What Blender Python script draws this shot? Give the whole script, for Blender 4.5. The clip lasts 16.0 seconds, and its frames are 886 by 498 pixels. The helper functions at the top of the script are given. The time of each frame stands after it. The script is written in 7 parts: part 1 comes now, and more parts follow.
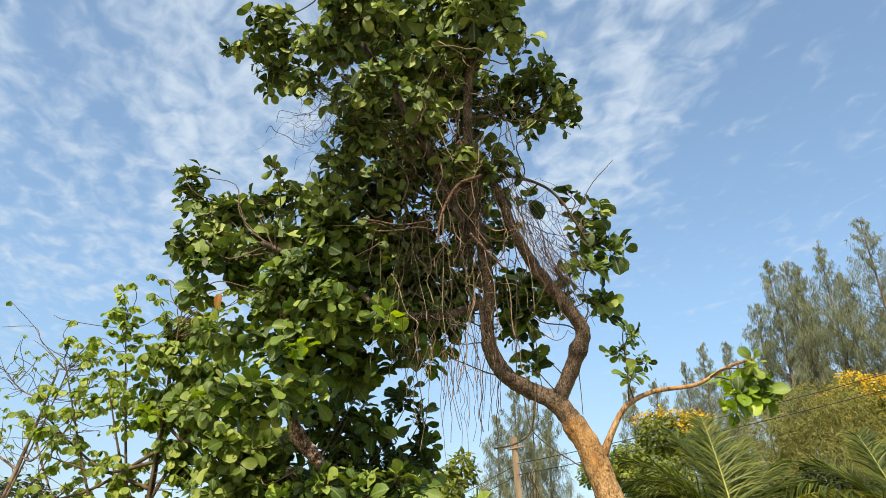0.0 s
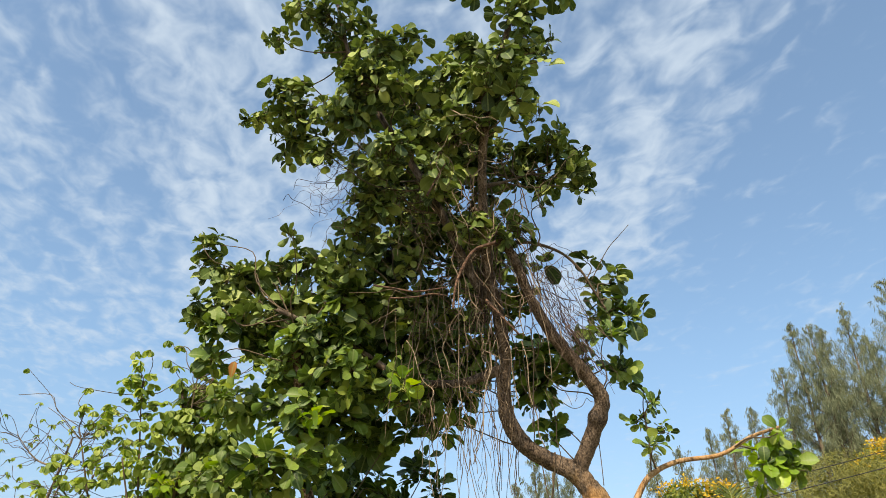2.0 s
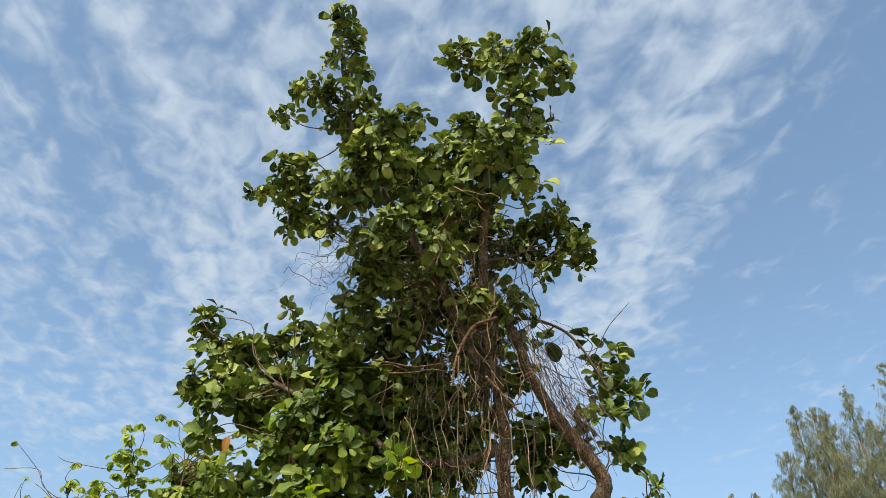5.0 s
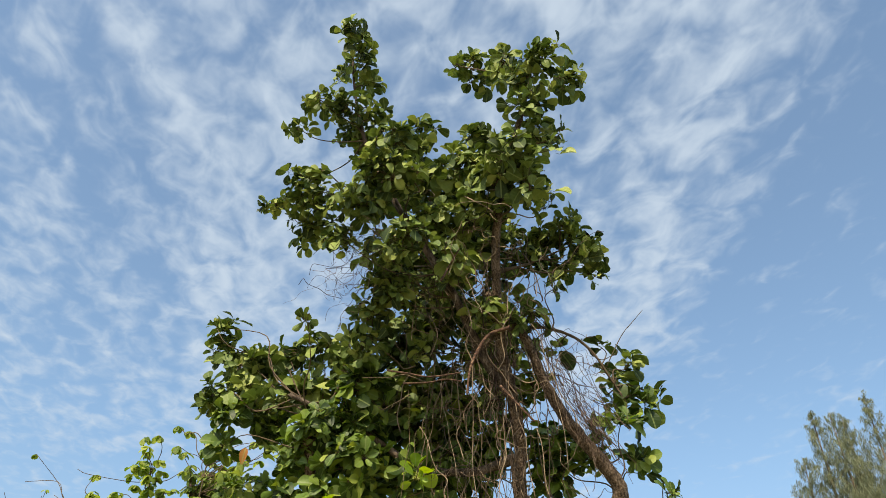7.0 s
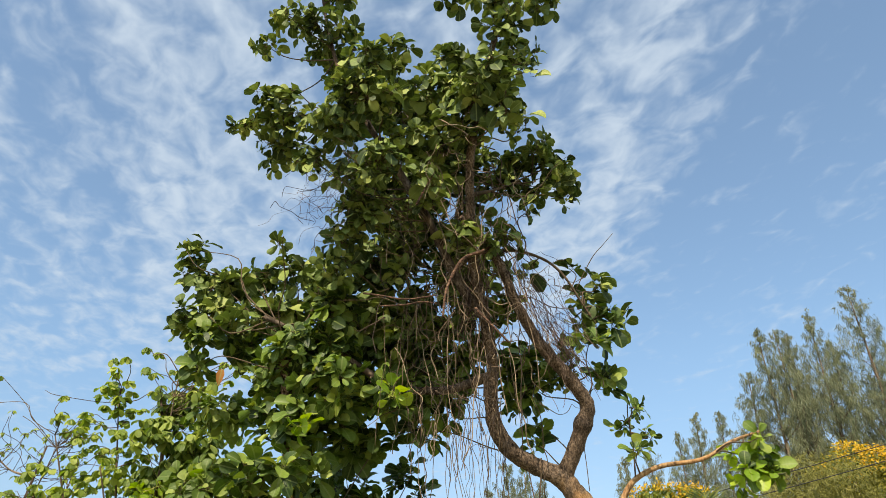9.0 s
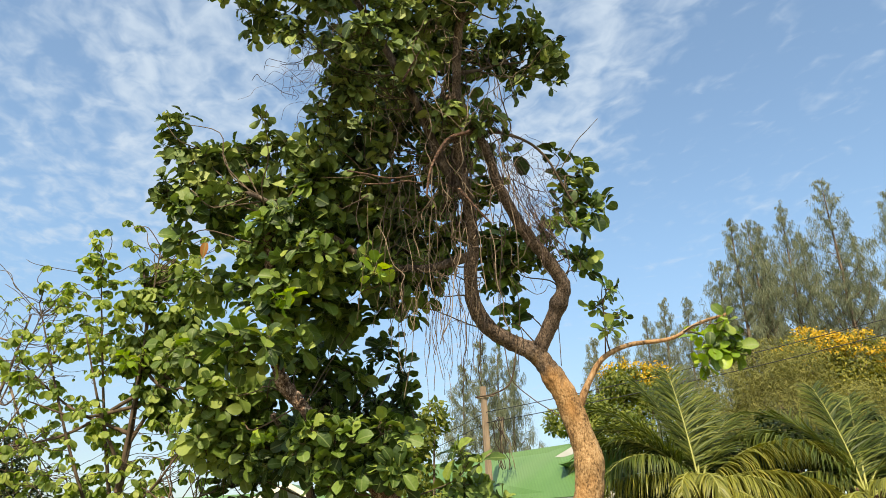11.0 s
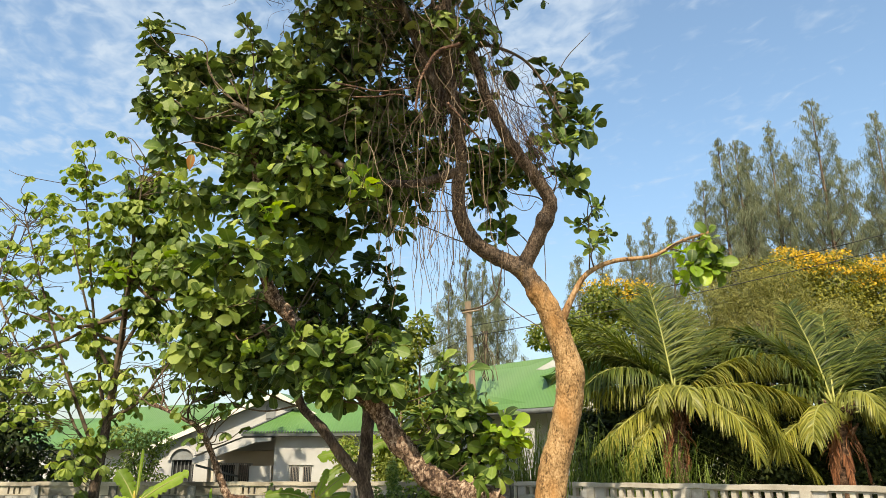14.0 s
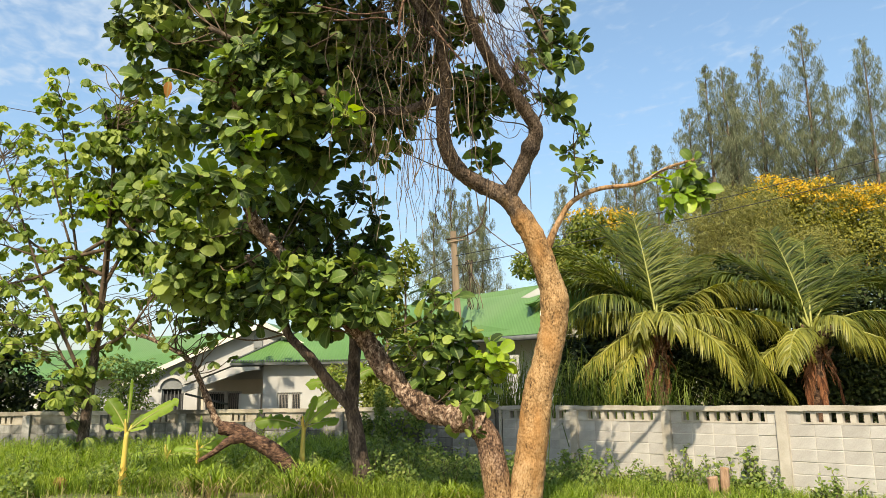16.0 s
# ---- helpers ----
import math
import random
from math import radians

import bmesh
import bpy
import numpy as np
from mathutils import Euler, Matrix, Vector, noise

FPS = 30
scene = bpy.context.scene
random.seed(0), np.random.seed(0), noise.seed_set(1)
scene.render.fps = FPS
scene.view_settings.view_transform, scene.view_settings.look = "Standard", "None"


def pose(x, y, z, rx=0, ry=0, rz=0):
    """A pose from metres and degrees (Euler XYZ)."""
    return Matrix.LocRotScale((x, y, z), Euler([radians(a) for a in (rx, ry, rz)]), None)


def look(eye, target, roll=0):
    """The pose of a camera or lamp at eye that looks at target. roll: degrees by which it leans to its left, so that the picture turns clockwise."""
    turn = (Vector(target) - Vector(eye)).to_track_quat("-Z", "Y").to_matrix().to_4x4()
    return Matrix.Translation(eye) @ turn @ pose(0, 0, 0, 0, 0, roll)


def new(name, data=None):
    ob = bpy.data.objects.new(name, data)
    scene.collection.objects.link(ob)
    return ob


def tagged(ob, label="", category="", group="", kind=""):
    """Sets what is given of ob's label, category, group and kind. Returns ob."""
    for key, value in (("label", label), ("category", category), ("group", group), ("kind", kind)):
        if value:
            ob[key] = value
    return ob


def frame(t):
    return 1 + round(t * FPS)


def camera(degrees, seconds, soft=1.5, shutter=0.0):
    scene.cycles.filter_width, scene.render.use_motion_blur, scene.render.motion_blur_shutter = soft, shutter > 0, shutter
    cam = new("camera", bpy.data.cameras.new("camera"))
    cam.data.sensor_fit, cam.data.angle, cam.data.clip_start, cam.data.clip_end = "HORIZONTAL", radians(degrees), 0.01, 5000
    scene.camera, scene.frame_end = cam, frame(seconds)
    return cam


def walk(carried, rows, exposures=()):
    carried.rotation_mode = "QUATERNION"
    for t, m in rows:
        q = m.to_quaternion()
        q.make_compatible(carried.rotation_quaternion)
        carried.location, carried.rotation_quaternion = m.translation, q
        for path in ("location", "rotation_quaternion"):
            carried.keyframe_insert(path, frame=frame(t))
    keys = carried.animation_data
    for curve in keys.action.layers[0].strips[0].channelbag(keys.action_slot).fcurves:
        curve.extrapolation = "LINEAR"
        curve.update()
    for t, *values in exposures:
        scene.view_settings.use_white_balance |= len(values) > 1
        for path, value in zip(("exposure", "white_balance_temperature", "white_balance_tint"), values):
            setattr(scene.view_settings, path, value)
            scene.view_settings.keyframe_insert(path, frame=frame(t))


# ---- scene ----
# seconds, place, turn
PATH = [
    (0.0, 0.314, 0.190, 1.750, 116.88, 0.32, 5.39),
    (0.5, 0.327, 0.190, 1.747, 117.85, 0.73, 6.16),
    (1.0, 0.336, 0.218, 1.755, 119.02, 0.81, 6.71),
    (1.5, 0.340, 0.208, 1.787, 120.33, 0.49, 6.89),
    (2.0, 0.343, 0.192, 1.796, 121.78, -0.06, 6.72),
    (2.5, 0.335, 0.219, 1.798, 123.15, -0.50, 6.40),
    (3.0, 0.340, 0.231, 1.797, 124.13, -0.77, 6.10),
    (3.5, 0.327, 0.206, 1.784, 124.89, -0.87, 5.88),
    (4.0, 0.322, 0.212, 1.791, 125.85, -0.71, 5.90),
    (6.5, 0.306, 0.180, 1.779, 128.92, -0.66, 6.97),
    (7.0, 0.326, 0.135, 1.763, 128.29, -0.70, 7.43),
    (7.5, 0.314, 0.112, 1.768, 127.34, -0.68, 7.57),
    (8.0, 0.230, 0.119, 1.766, 126.27, -0.36, 6.93),
    (8.5, 0.147, 0.096, 1.779, 124.57, 0.38, 5.76),
    (9.0, 0.089, 0.059, 1.782, 122.15, 0.98, 4.62),
    (9.5, 0.064, 0.015, 1.759, 119.44, 1.34, 3.99),
    (10.0, 0.044, 0.023, 1.746, 116.88, 1.18, 3.64),
    (12.5, 0.001, -0.019, 1.687, 109.74, -0.63, 1.10),
    (13.0, -0.012, -0.011, 1.689, 108.89, -0.35, 1.17),
    (13.5, -0.015, -0.019, 1.679, 107.94, -0.11, 1.29),
    (14.0, 0.002, -0.042, 1.675, 106.67, 0.08, 1.18),
    (14.5, 0.010, -0.031, 1.661, 105.26, 0.22, 0.90),
    (15.0, 0.009, -0.028, 1.653, 103.85, 0.40, 0.57),
    (15.5, 0.002, -0.042, 1.654, 102.51, 0.61, 0.35),
    (16.0, 0.000, 0.000, 1.660, 101.30, 0.74, 0.15),
]
cam = camera(61.69, 16.0, soft=0.55)
walk(cam, [(t, pose(x, y, z, rx, ry, rz)) for t, x, y, z, rx, ry, rz in PATH], exposures=[(0.0, 0.76), (2.0, 0.71), (4.0, 0.65), (6.5, 0.62), (8.0, 0.64), (10.0, 0.70), (12.5, 0.77), (16.0, 0.78)])

# ---- world, sun ----
SUN = Vector((-0.85, -3.60, 4.00)).normalized()
sun = new("sun", bpy.data.lights.new("sun", "SUN"))
sun.data.energy, sun.data.angle, sun.data.color = 4.3, radians(0.6), (1.0, 0.86, 0.63)
sun.matrix_basis = look(SUN * 50, (0, 0, 0))

world = bpy.data.worlds.new("world")
scene.world = world
world.use_nodes = True
wt = world.node_tree
wt.nodes.clear()


def wnode(kind, **values):
    n = wt.nodes.new(kind)
    for k, v in values.items():
        n.inputs[k].default_value = v
    return n


def wmath(op, a, b=0.0, c=0.0, clamp=False):
    n = wt.nodes.new("ShaderNodeMath")
    n.operation, n.use_clamp = op, clamp
    for i, v in enumerate((a, b, c)):
        if isinstance(v, (int, float)):
            n.inputs[i].default_value = v
        else:
            wt.links.new(v, n.inputs[i])
    return n.outputs[0]


sky = wt.nodes.new("ShaderNodeTexSky")
sky.sky_type, sky.sun_disc = "NISHITA", False
sky.sun_elevation, sky.sun_rotation = math.asin(SUN.z), math.atan2(SUN.x, SUN.y)
sky.air_density, sky.dust_density, sky.ozone_density = 1.0, 1.8, 1.0
co = wt.nodes.new("ShaderNodeTexCoord")
sep = wt.nodes.new("ShaderNodeSeparateXYZ")
wt.links.new(co.outputs["Generated"], sep.inputs[0])
height = wmath("MAXIMUM", sep.outputs[2], 0.06)
flat = wt.nodes.new("ShaderNodeCombineXYZ")
ahead = wmath("DIVIDE", sep.outputs[1], height)
wt.links.new(wmath("MULTIPLY_ADD", ahead, 0.20, wmath("DIVIDE", sep.outputs[0], height)), flat.inputs[0])
wt.links.new(ahead, flat.inputs[1])


def cloud_noise(scale, stretch, turn, detail, rough, distort, move=(0, 0, 0)):
    m = wt.nodes.new("ShaderNodeMapping")
    m.inputs["Rotation"].default_value = (0, 0, radians(turn))
    m.inputs["Scale"].default_value = stretch
    m.inputs["Location"].default_value = move
    wt.links.new(flat.outputs[0], m.inputs[0])
    n = wnode("ShaderNodeTexNoise", Scale=scale, Detail=detail, Roughness=rough, Distortion=distort)
    wt.links.new(m.outputs[0], n.inputs["Vector"])
    return n.outputs[0]


def wrange(value, lo, hi, out_lo=0.0, out_hi=1.0):
    n = wt.nodes.new("ShaderNodeMapRange")
    n.interpolation_type = "SMOOTHSTEP"
    wt.links.new(value, n.inputs[0])
    for i, v in enumerate((lo, hi, out_lo, out_hi)):
        n.inputs[i + 1].default_value = v
    return n.outputs[0]


streaks = cloud_noise(3.4, (1.0, 0.50, 1.0), 6, 4.0, 0.5, 0.5, (2.3, 0.7, 0))
ripples = cloud_noise(13.5, (1.05, 0.80, 1.0), 20, 3.0, 0.5, 0.5)
fine = cloud_noise(30.0, (1.0, 0.8, 1.0), -30, 3.0, 0.55, 0.3)
# two long banks of broken cloud that run away from the yard, thinner cloud between and beside them
across = wt.nodes.new("ShaderNodeSeparateXYZ")
wt.links.new(flat.outputs[0], across.inputs[0])
u, v = across.outputs[0], across.outputs[1]
straight = wmath("MULTIPLY_ADD", v, -0.20, u)
left_bank = wrange(wmath("ABSOLUTE", wmath("ADD", wmath("MULTIPLY_ADD", v, 0.08, 0.25), u)), 0.06, 0.46, 1.0, 0.0)
right_bank = wrange(wmath("ABSOLUTE", wmath("SUBTRACT", wmath("MULTIPLY_ADD", v, -0.05, u), 0.43)), 0.03, 0.30, 1.0, 0.0)
between = wmath("MULTIPLY", wrange(v, 0.60, 1.35, 0.95, 0.0), wrange(wmath("ABSOLUTE", straight), 0.3, 0.62, 1.0, 0.0))
beside = wmath("MULTIPLY", wrange(straight, -0.85, -0.2, 0.62, 0.0), wrange(v, 1.8, 3.4, 1.0, 0.2))
bank = wmath("MAXIMUM", wmath("MAXIMUM", left_bank, right_bank), wmath("MAXIMUM", between, beside))
bank = wmath("MULTIPLY", bank, wrange(v, 1.6, 3.2, 1.0, 0.35))
field = wmath("ADD", wmath("MULTIPLY", streaks, 0.27), wmath("MULTIPLY", ripples, 0.62))
field = wmath("ADD", field, wmath("MULTIPLY", fine, 0.15))
field = wmath("ADD", field, wmath("MULTIPLY", wmath("SUBTRACT", bank, 1.0), 0.20))
cover = wrange(field, 0.33, 0.70, 0.06, 0.88)
mix = wt.nodes.new("ShaderNodeMix")
mix.data_type = "RGBA"
wt.links.new(cover, mix.inputs[0])
haze = wt.nodes.new("ShaderNodeMix")
haze.data_type, haze.blend_type = "RGBA", "MULTIPLY"
haze.inputs[0].default_value = 1.0
wt.links.new(sky.outputs[0], haze.inputs[6])
low = wt.nodes.new("ShaderNodeMapRange")
low.interpolation_type = "SMOOTHSTEP"
wt.links.new(sep.outputs["Z"], low.inputs[0])
low.inputs[1].default_value, low.inputs[2].default_value = 0.0, 0.42
tint = wt.nodes.new("ShaderNodeMix")
tint.data_type = "RGBA"
wt.links.new(low.outputs[0], tint.inputs[0])
tint.inputs[6].default_value = (0.78, 0.735, 0.67, 1)
tint.inputs[7].default_value = (0.89, 0.98, 0.94, 1)
wt.links.new(tint.outputs[2], haze.inputs[7])
wt.links.new(haze.outputs[2], mix.inputs[6])
mix.inputs[7].default_value = (2.70, 3.13, 3.58, 1)
back = wnode("ShaderNodeBackground", Strength=0.15)
wt.links.new(mix.outputs[2], back.inputs[0])
out = wt.nodes.new("ShaderNodeOutputWorld")
wt.links.new(back.outputs[0], out.inputs[0])

# ---- materials ----


def ramp_node(t, stops):
    r = t.nodes.new("ShaderNodeValToRGB")
    els = r.color_ramp.elements
    while len(els) < len(stops):
        els.new(0.5)
    for e, (p, c) in zip(els, stops):
        e.position, e.color = p, (*c, 1)
    return r


def surface(name, stops, scale=6.0, rough=0.8, bump=0.3, fine=40.0, stretch=(1, 1, 1), cells=0.0, metal=0.0, thin=0.0, vary=0.12, ribs=None, stain=None, gloss=0.35, grain=0.3, flake=None, above=None, pits=None):
    """A procedural surface: a colour ramp over coarse and fine noise, relief from both, a shift per object and island."""
    m = bpy.data.materials.new(name)
    m.use_nodes = True
    t = m.node_tree
    b = t.nodes["Principled BSDF"]
    link = t.links.new
    c = t.nodes.new("ShaderNodeTexCoord")
    mp = t.nodes.new("ShaderNodeMapping")
    mp.inputs["Scale"].default_value = stretch
    link(c.outputs["Object"], mp.inputs[0])

    def noise_at(s, d):
        n = t.nodes.new("ShaderNodeTexNoise")
        n.inputs["Scale"].default_value, n.inputs["Detail"].default_value = s, d
        link(mp.outputs[0], n.inputs["Vector"])
        return n.outputs[0]

    def calc(op, x, y):
        n = t.nodes.new("ShaderNodeMath")
        n.operation = op
        for i, v in enumerate((x, y)):
            if isinstance(v, (int, float)):
                n.inputs[i].default_value = v
            else:
                link(v, n.inputs[i])
        return n.outputs[0]

    big, small = noise_at(scale, 5), noise_at(fine, 3)
    info, geo = t.nodes.new("ShaderNodeObjectInfo"), t.nodes.new("ShaderNodeNewGeometry")
    one = calc("FRACT", calc("ADD", info.outputs["Random"], geo.outputs["Random Per Island"]), 0.0)
    f = calc("ADD", calc("MULTIPLY", big, 1.0 - grain), calc("MULTIPLY", small, grain))
    f = calc("ADD", f, calc("MULTIPLY", calc("SUBTRACT", one, 0.5), vary))
    relief = f
    if cells:
        v = t.nodes.new("ShaderNodeTexVoronoi")
        v.feature = "DISTANCE_TO_EDGE"
        v.inputs["Scale"].default_value = cells
        wob = t.nodes.new("ShaderNodeMix")
        wob.data_type = "RGBA"
        wob.inputs[0].default_value = 0.06
        link(mp.outputs[0], wob.inputs[6])
        nz = t.nodes.new("ShaderNodeTexNoise")
        nz.inputs["Scale"].default_value = 9.0
        link(mp.outputs[0], nz.inputs["Vector"])
        link(nz.outputs["Color"], wob.inputs[7])
        link(wob.outputs[2], v.inputs["Vector"])
        crack = calc("MINIMUM", calc("MULTIPLY", v.outputs["Distance"], 5.0), 1.0)
        f = calc("ADD", calc("MULTIPLY", f, 0.8), calc("MULTIPLY", crack, 0.12))
        relief = calc("ADD", calc("MULTIPLY", crack, 0.6), calc("MULTIPLY", small, 0.5))
    if ribs:
        w = t.nodes.new("ShaderNodeTexWave")
        w.bands_direction = ribs[0]
        w.inputs["Scale"].default_value, w.inputs["Distortion"].default_value = ribs[1], 0.0
        link(c.outputs["Object"], w.inputs["Vector"])
        relief = calc("ADD", calc("MULTIPLY", small, 0.15), w.outputs["Fac"])
    if flake:
        bend = t.nodes.new("ShaderNodeMix")
        bend.data_type = "RGBA"
        bend.inputs[0].default_value = 0.10
        warp = t.nodes.new("ShaderNodeTexNoise")
        warp.inputs["Scale"].default_value, warp.inputs["Detail"].default_value = 7.0, 4
        link(mp.outputs[0], warp.inputs["Vector"])
        link(mp.outputs[0], bend.inputs[6])
        link(warp.outputs["Color"], bend.inputs[7])
        fl = t.nodes.new("ShaderNodeTexVoronoi")
        fl.inputs["Scale"].default_value = flake[0]
        link(bend.outputs[2], fl.inputs["Vector"])
        tone = t.nodes.new("ShaderNodeSeparateColor")
        link(fl.outputs["Color"], tone.inputs[0])
        chip = calc("SUBTRACT", tone.outputs[0], 0.5)
        f = calc("ADD", f, calc("MULTIPLY", chip, flake[1]))
        relief = calc("ADD", calc("MULTIPLY", relief, 1.2), calc("MULTIPLY", chip, flake[2]))
    if pits:
        # small dark hollows, thick in some places and rare in others
        pv = t.nodes.new("ShaderNodeTexVoronoi")
        pv.inputs["Scale"].default_value = pits[0]
        link(mp.outputs[0], pv.inputs["Vector"])
        hole = t.nodes.new("ShaderNodeMapRange")
        hole.interpolation_type = "SMOOTHSTEP"
        for i, q in enumerate((0.14, 0.34, 1.0, 0.0)):
            hole.inputs[i + 1].default_value = q
        link(pv.outputs["Distance"], hole.inputs[0])
        some = t.nodes.new("ShaderNodeMapRange")
        some.inputs[1].default_value, some.inputs[2].default_value = 0.50, 0.66
        link(noise_at(3.0, 3), some.inputs[0])
        hollow = calc("MULTIPLY", hole.outputs[0], some.outputs[0])
        f = calc("SUBTRACT", f, calc("MULTIPLY", hollow, pits[1]))
        relief = calc("SUBTRACT", relief, calc("MULTIPLY", hollow, 0.9))
    r = ramp_node(t, stops)
    link(f, r.inputs[0])
    colour = r.outputs[0]
    if stain:
        mp2 = t.nodes.new("ShaderNodeMapping")
        mp2.inputs["Scale"].default_value = stain[1]
        link(c.outputs["Object"], mp2.inputs[0])
        n = t.nodes.new("ShaderNodeTexNoise")
        n.inputs["Scale"].default_value, n.inputs["Detail"].default_value = 1.0, 7
        link(mp2.outputs[0], n.inputs["Vector"])
        k = t.nodes.new("ShaderNodeMapRange")
        k.inputs[1].default_value, k.inputs[2].default_value = stain[2]
        link(n.outputs[0], k.inputs[0])
        mx = t.nodes.new("ShaderNodeMix")
        mx.data_type = "RGBA"
        link(k.outputs[0], mx.inputs[0])
        link(colour, mx.inputs[6])
        mx.inputs[7].default_value = (*stain[0], 1)
        colour = mx.outputs[2]
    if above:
        # a second, darker ramp above a ragged height line
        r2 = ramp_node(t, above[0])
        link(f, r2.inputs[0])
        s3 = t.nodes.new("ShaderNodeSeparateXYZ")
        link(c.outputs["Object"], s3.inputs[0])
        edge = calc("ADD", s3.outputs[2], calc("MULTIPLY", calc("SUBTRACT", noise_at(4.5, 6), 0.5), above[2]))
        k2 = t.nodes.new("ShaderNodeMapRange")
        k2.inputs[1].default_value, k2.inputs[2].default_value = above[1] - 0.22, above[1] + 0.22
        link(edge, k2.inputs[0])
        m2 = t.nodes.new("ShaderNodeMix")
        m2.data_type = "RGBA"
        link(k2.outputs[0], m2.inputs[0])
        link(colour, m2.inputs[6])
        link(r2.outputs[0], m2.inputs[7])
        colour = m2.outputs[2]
    link(colour, b.inputs["Base Color"])
    b.inputs["Roughness"].default_value, b.inputs["Metallic"].default_value = rough, metal
    b.inputs["Specular IOR Level"].default_value = gloss
    if bump:
        bp = t.nodes.new("ShaderNodeBump")
        bp.inputs["Strength"].default_value, bp.inputs["Distance"].default_value = bump, 0.02
        link(relief, bp.inputs["Height"])
        link(bp.outputs[0], b.inputs["Normal"])
    if thin:
        tr = t.nodes.new("ShaderNodeBsdfTranslucent")
        br = t.nodes.new("ShaderNodeHueSaturation")
        br.inputs["Value"].default_value, br.inputs["Saturation"].default_value = 1.5, 1.15
        link(colour, br.inputs["Color"])
        link(br.outputs[0], tr.inputs[0])
        ms = t.nodes.new("ShaderNodeMixShader")
        ms.inputs[0].default_value = thin
        link(b.outputs[0], ms.inputs[1])
        link(tr.outputs[0], ms.inputs[2])
        link(ms.outputs[0], t.nodes["Material Output"].inputs[0])
    return m


def leaf_surface(name, stops, rough=0.45, thin=0.25, veins=0.13, gloss=0.25):
    """A broad leaf: one tone for each leaf, a pale midrib, side veins in relief, a little light through it."""
    m = surface(name, stops, scale=1.2, rough=rough, bump=0.0, fine=25.0, thin=thin, vary=1.0, gloss=gloss)
    t = m.node_tree
    link = t.links.new
    uv = t.nodes.new("ShaderNodeTexCoord")
    s = t.nodes.new("ShaderNodeSeparateXYZ")
    link(uv.outputs["UV"], s.inputs[0])

    def calc(op, x, y=0.0):
        n = t.nodes.new("ShaderNodeMath")
        n.operation = op
        for i, v in enumerate((x, y)):
            if isinstance(v, (int, float)):
                n.inputs[i].default_value = v
            else:
                link(v, n.inputs[i])
        return n.outputs[0]

    side = calc("ABSOLUTE", s.outputs[0])
    ribs = calc("SINE", calc("MULTIPLY", calc("SUBTRACT", s.outputs[1], calc("MULTIPLY", side, 0.45)), 44.0))
    mid = calc("LESS_THAN", side, 0.035)
    h = calc("SUBTRACT", calc("MULTIPLY", ribs, 0.35), mid)
    bp = t.nodes.new("ShaderNodeBump")
    bp.inputs["Strength"].default_value, bp.inputs["Distance"].default_value = veins, 0.012
    link(h, bp.inputs["Height"])
    b = t.nodes["Principled BSDF"]
    link(bp.outputs[0], b.inputs["Normal"])
    old = b.inputs["Base Color"].links[0].from_socket
    mx = t.nodes.new("ShaderNodeMix")
    mx.data_type = "RGBA"
    link(calc("MULTIPLY", mid, 0.55), mx.inputs[0])
    link(old, mx.inputs[6])
    mx.inputs[7].default_value = (0.22, 0.27, 0.09, 1)
    link(mx.outputs[2], b.inputs["Base Color"])
    return m


# upper ramp: darker limb bark with the crown's shade put into its colour
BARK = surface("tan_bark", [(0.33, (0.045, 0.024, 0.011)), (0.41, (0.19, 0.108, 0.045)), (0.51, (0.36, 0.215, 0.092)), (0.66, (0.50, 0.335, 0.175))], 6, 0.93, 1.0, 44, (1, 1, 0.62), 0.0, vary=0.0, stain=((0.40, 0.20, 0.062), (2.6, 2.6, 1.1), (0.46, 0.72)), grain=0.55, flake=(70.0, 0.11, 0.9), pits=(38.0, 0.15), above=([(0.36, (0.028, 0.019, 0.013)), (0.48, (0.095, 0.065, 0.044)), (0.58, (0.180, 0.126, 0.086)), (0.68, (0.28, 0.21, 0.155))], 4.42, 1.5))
STEM_BARK = surface("brown_stem_bark", [(0.33, (0.045, 0.024, 0.011)), (0.41, (0.16, 0.090, 0.040)), (0.51, (0.29, 0.170, 0.078)), (0.66, (0.42, 0.275, 0.150))], 6, 0.93, 1.0, 44, (1, 1, 0.62), 0.0, vary=0.0, grain=0.66, flake=(60.0, 0.16, 1.0), above=([(0.36, (0.036, 0.020, 0.013)), (0.46, (0.115, 0.066, 0.038)), (0.56, (0.21, 0.125, 0.076)), (0.68, (0.36, 0.25, 0.17))], 0.62, 1.0))
BRANCH_BARK = surface("tan_branch_bark", [(0.34, (0.050, 0.028, 0.014)), (0.41, (0.19, 0.110, 0.050)), (0.51, (0.34, 0.208, 0.100)), (0.66, (0.49, 0.335, 0.195))], 5, 0.93, 1.0, 36, (1, 1, 0.42), 0.0, vary=0.0, stain=((0.40, 0.205, 0.075), (2.6, 2.6, 1.1), (0.50, 0.74)), grain=0.62, flake=(60.0, 0.09, 0.6))
GREY_BARK = surface("grey_bark", [(0.38, (0.04, 0.028, 0.020)), (0.50, (0.125, 0.088, 0.06)), (0.62, (0.27, 0.20, 0.14))], 11, 0.93, 1.0, 70, (1, 1, 0.16), vary=0.0, flake=(60.0, 0.10, 0.5))
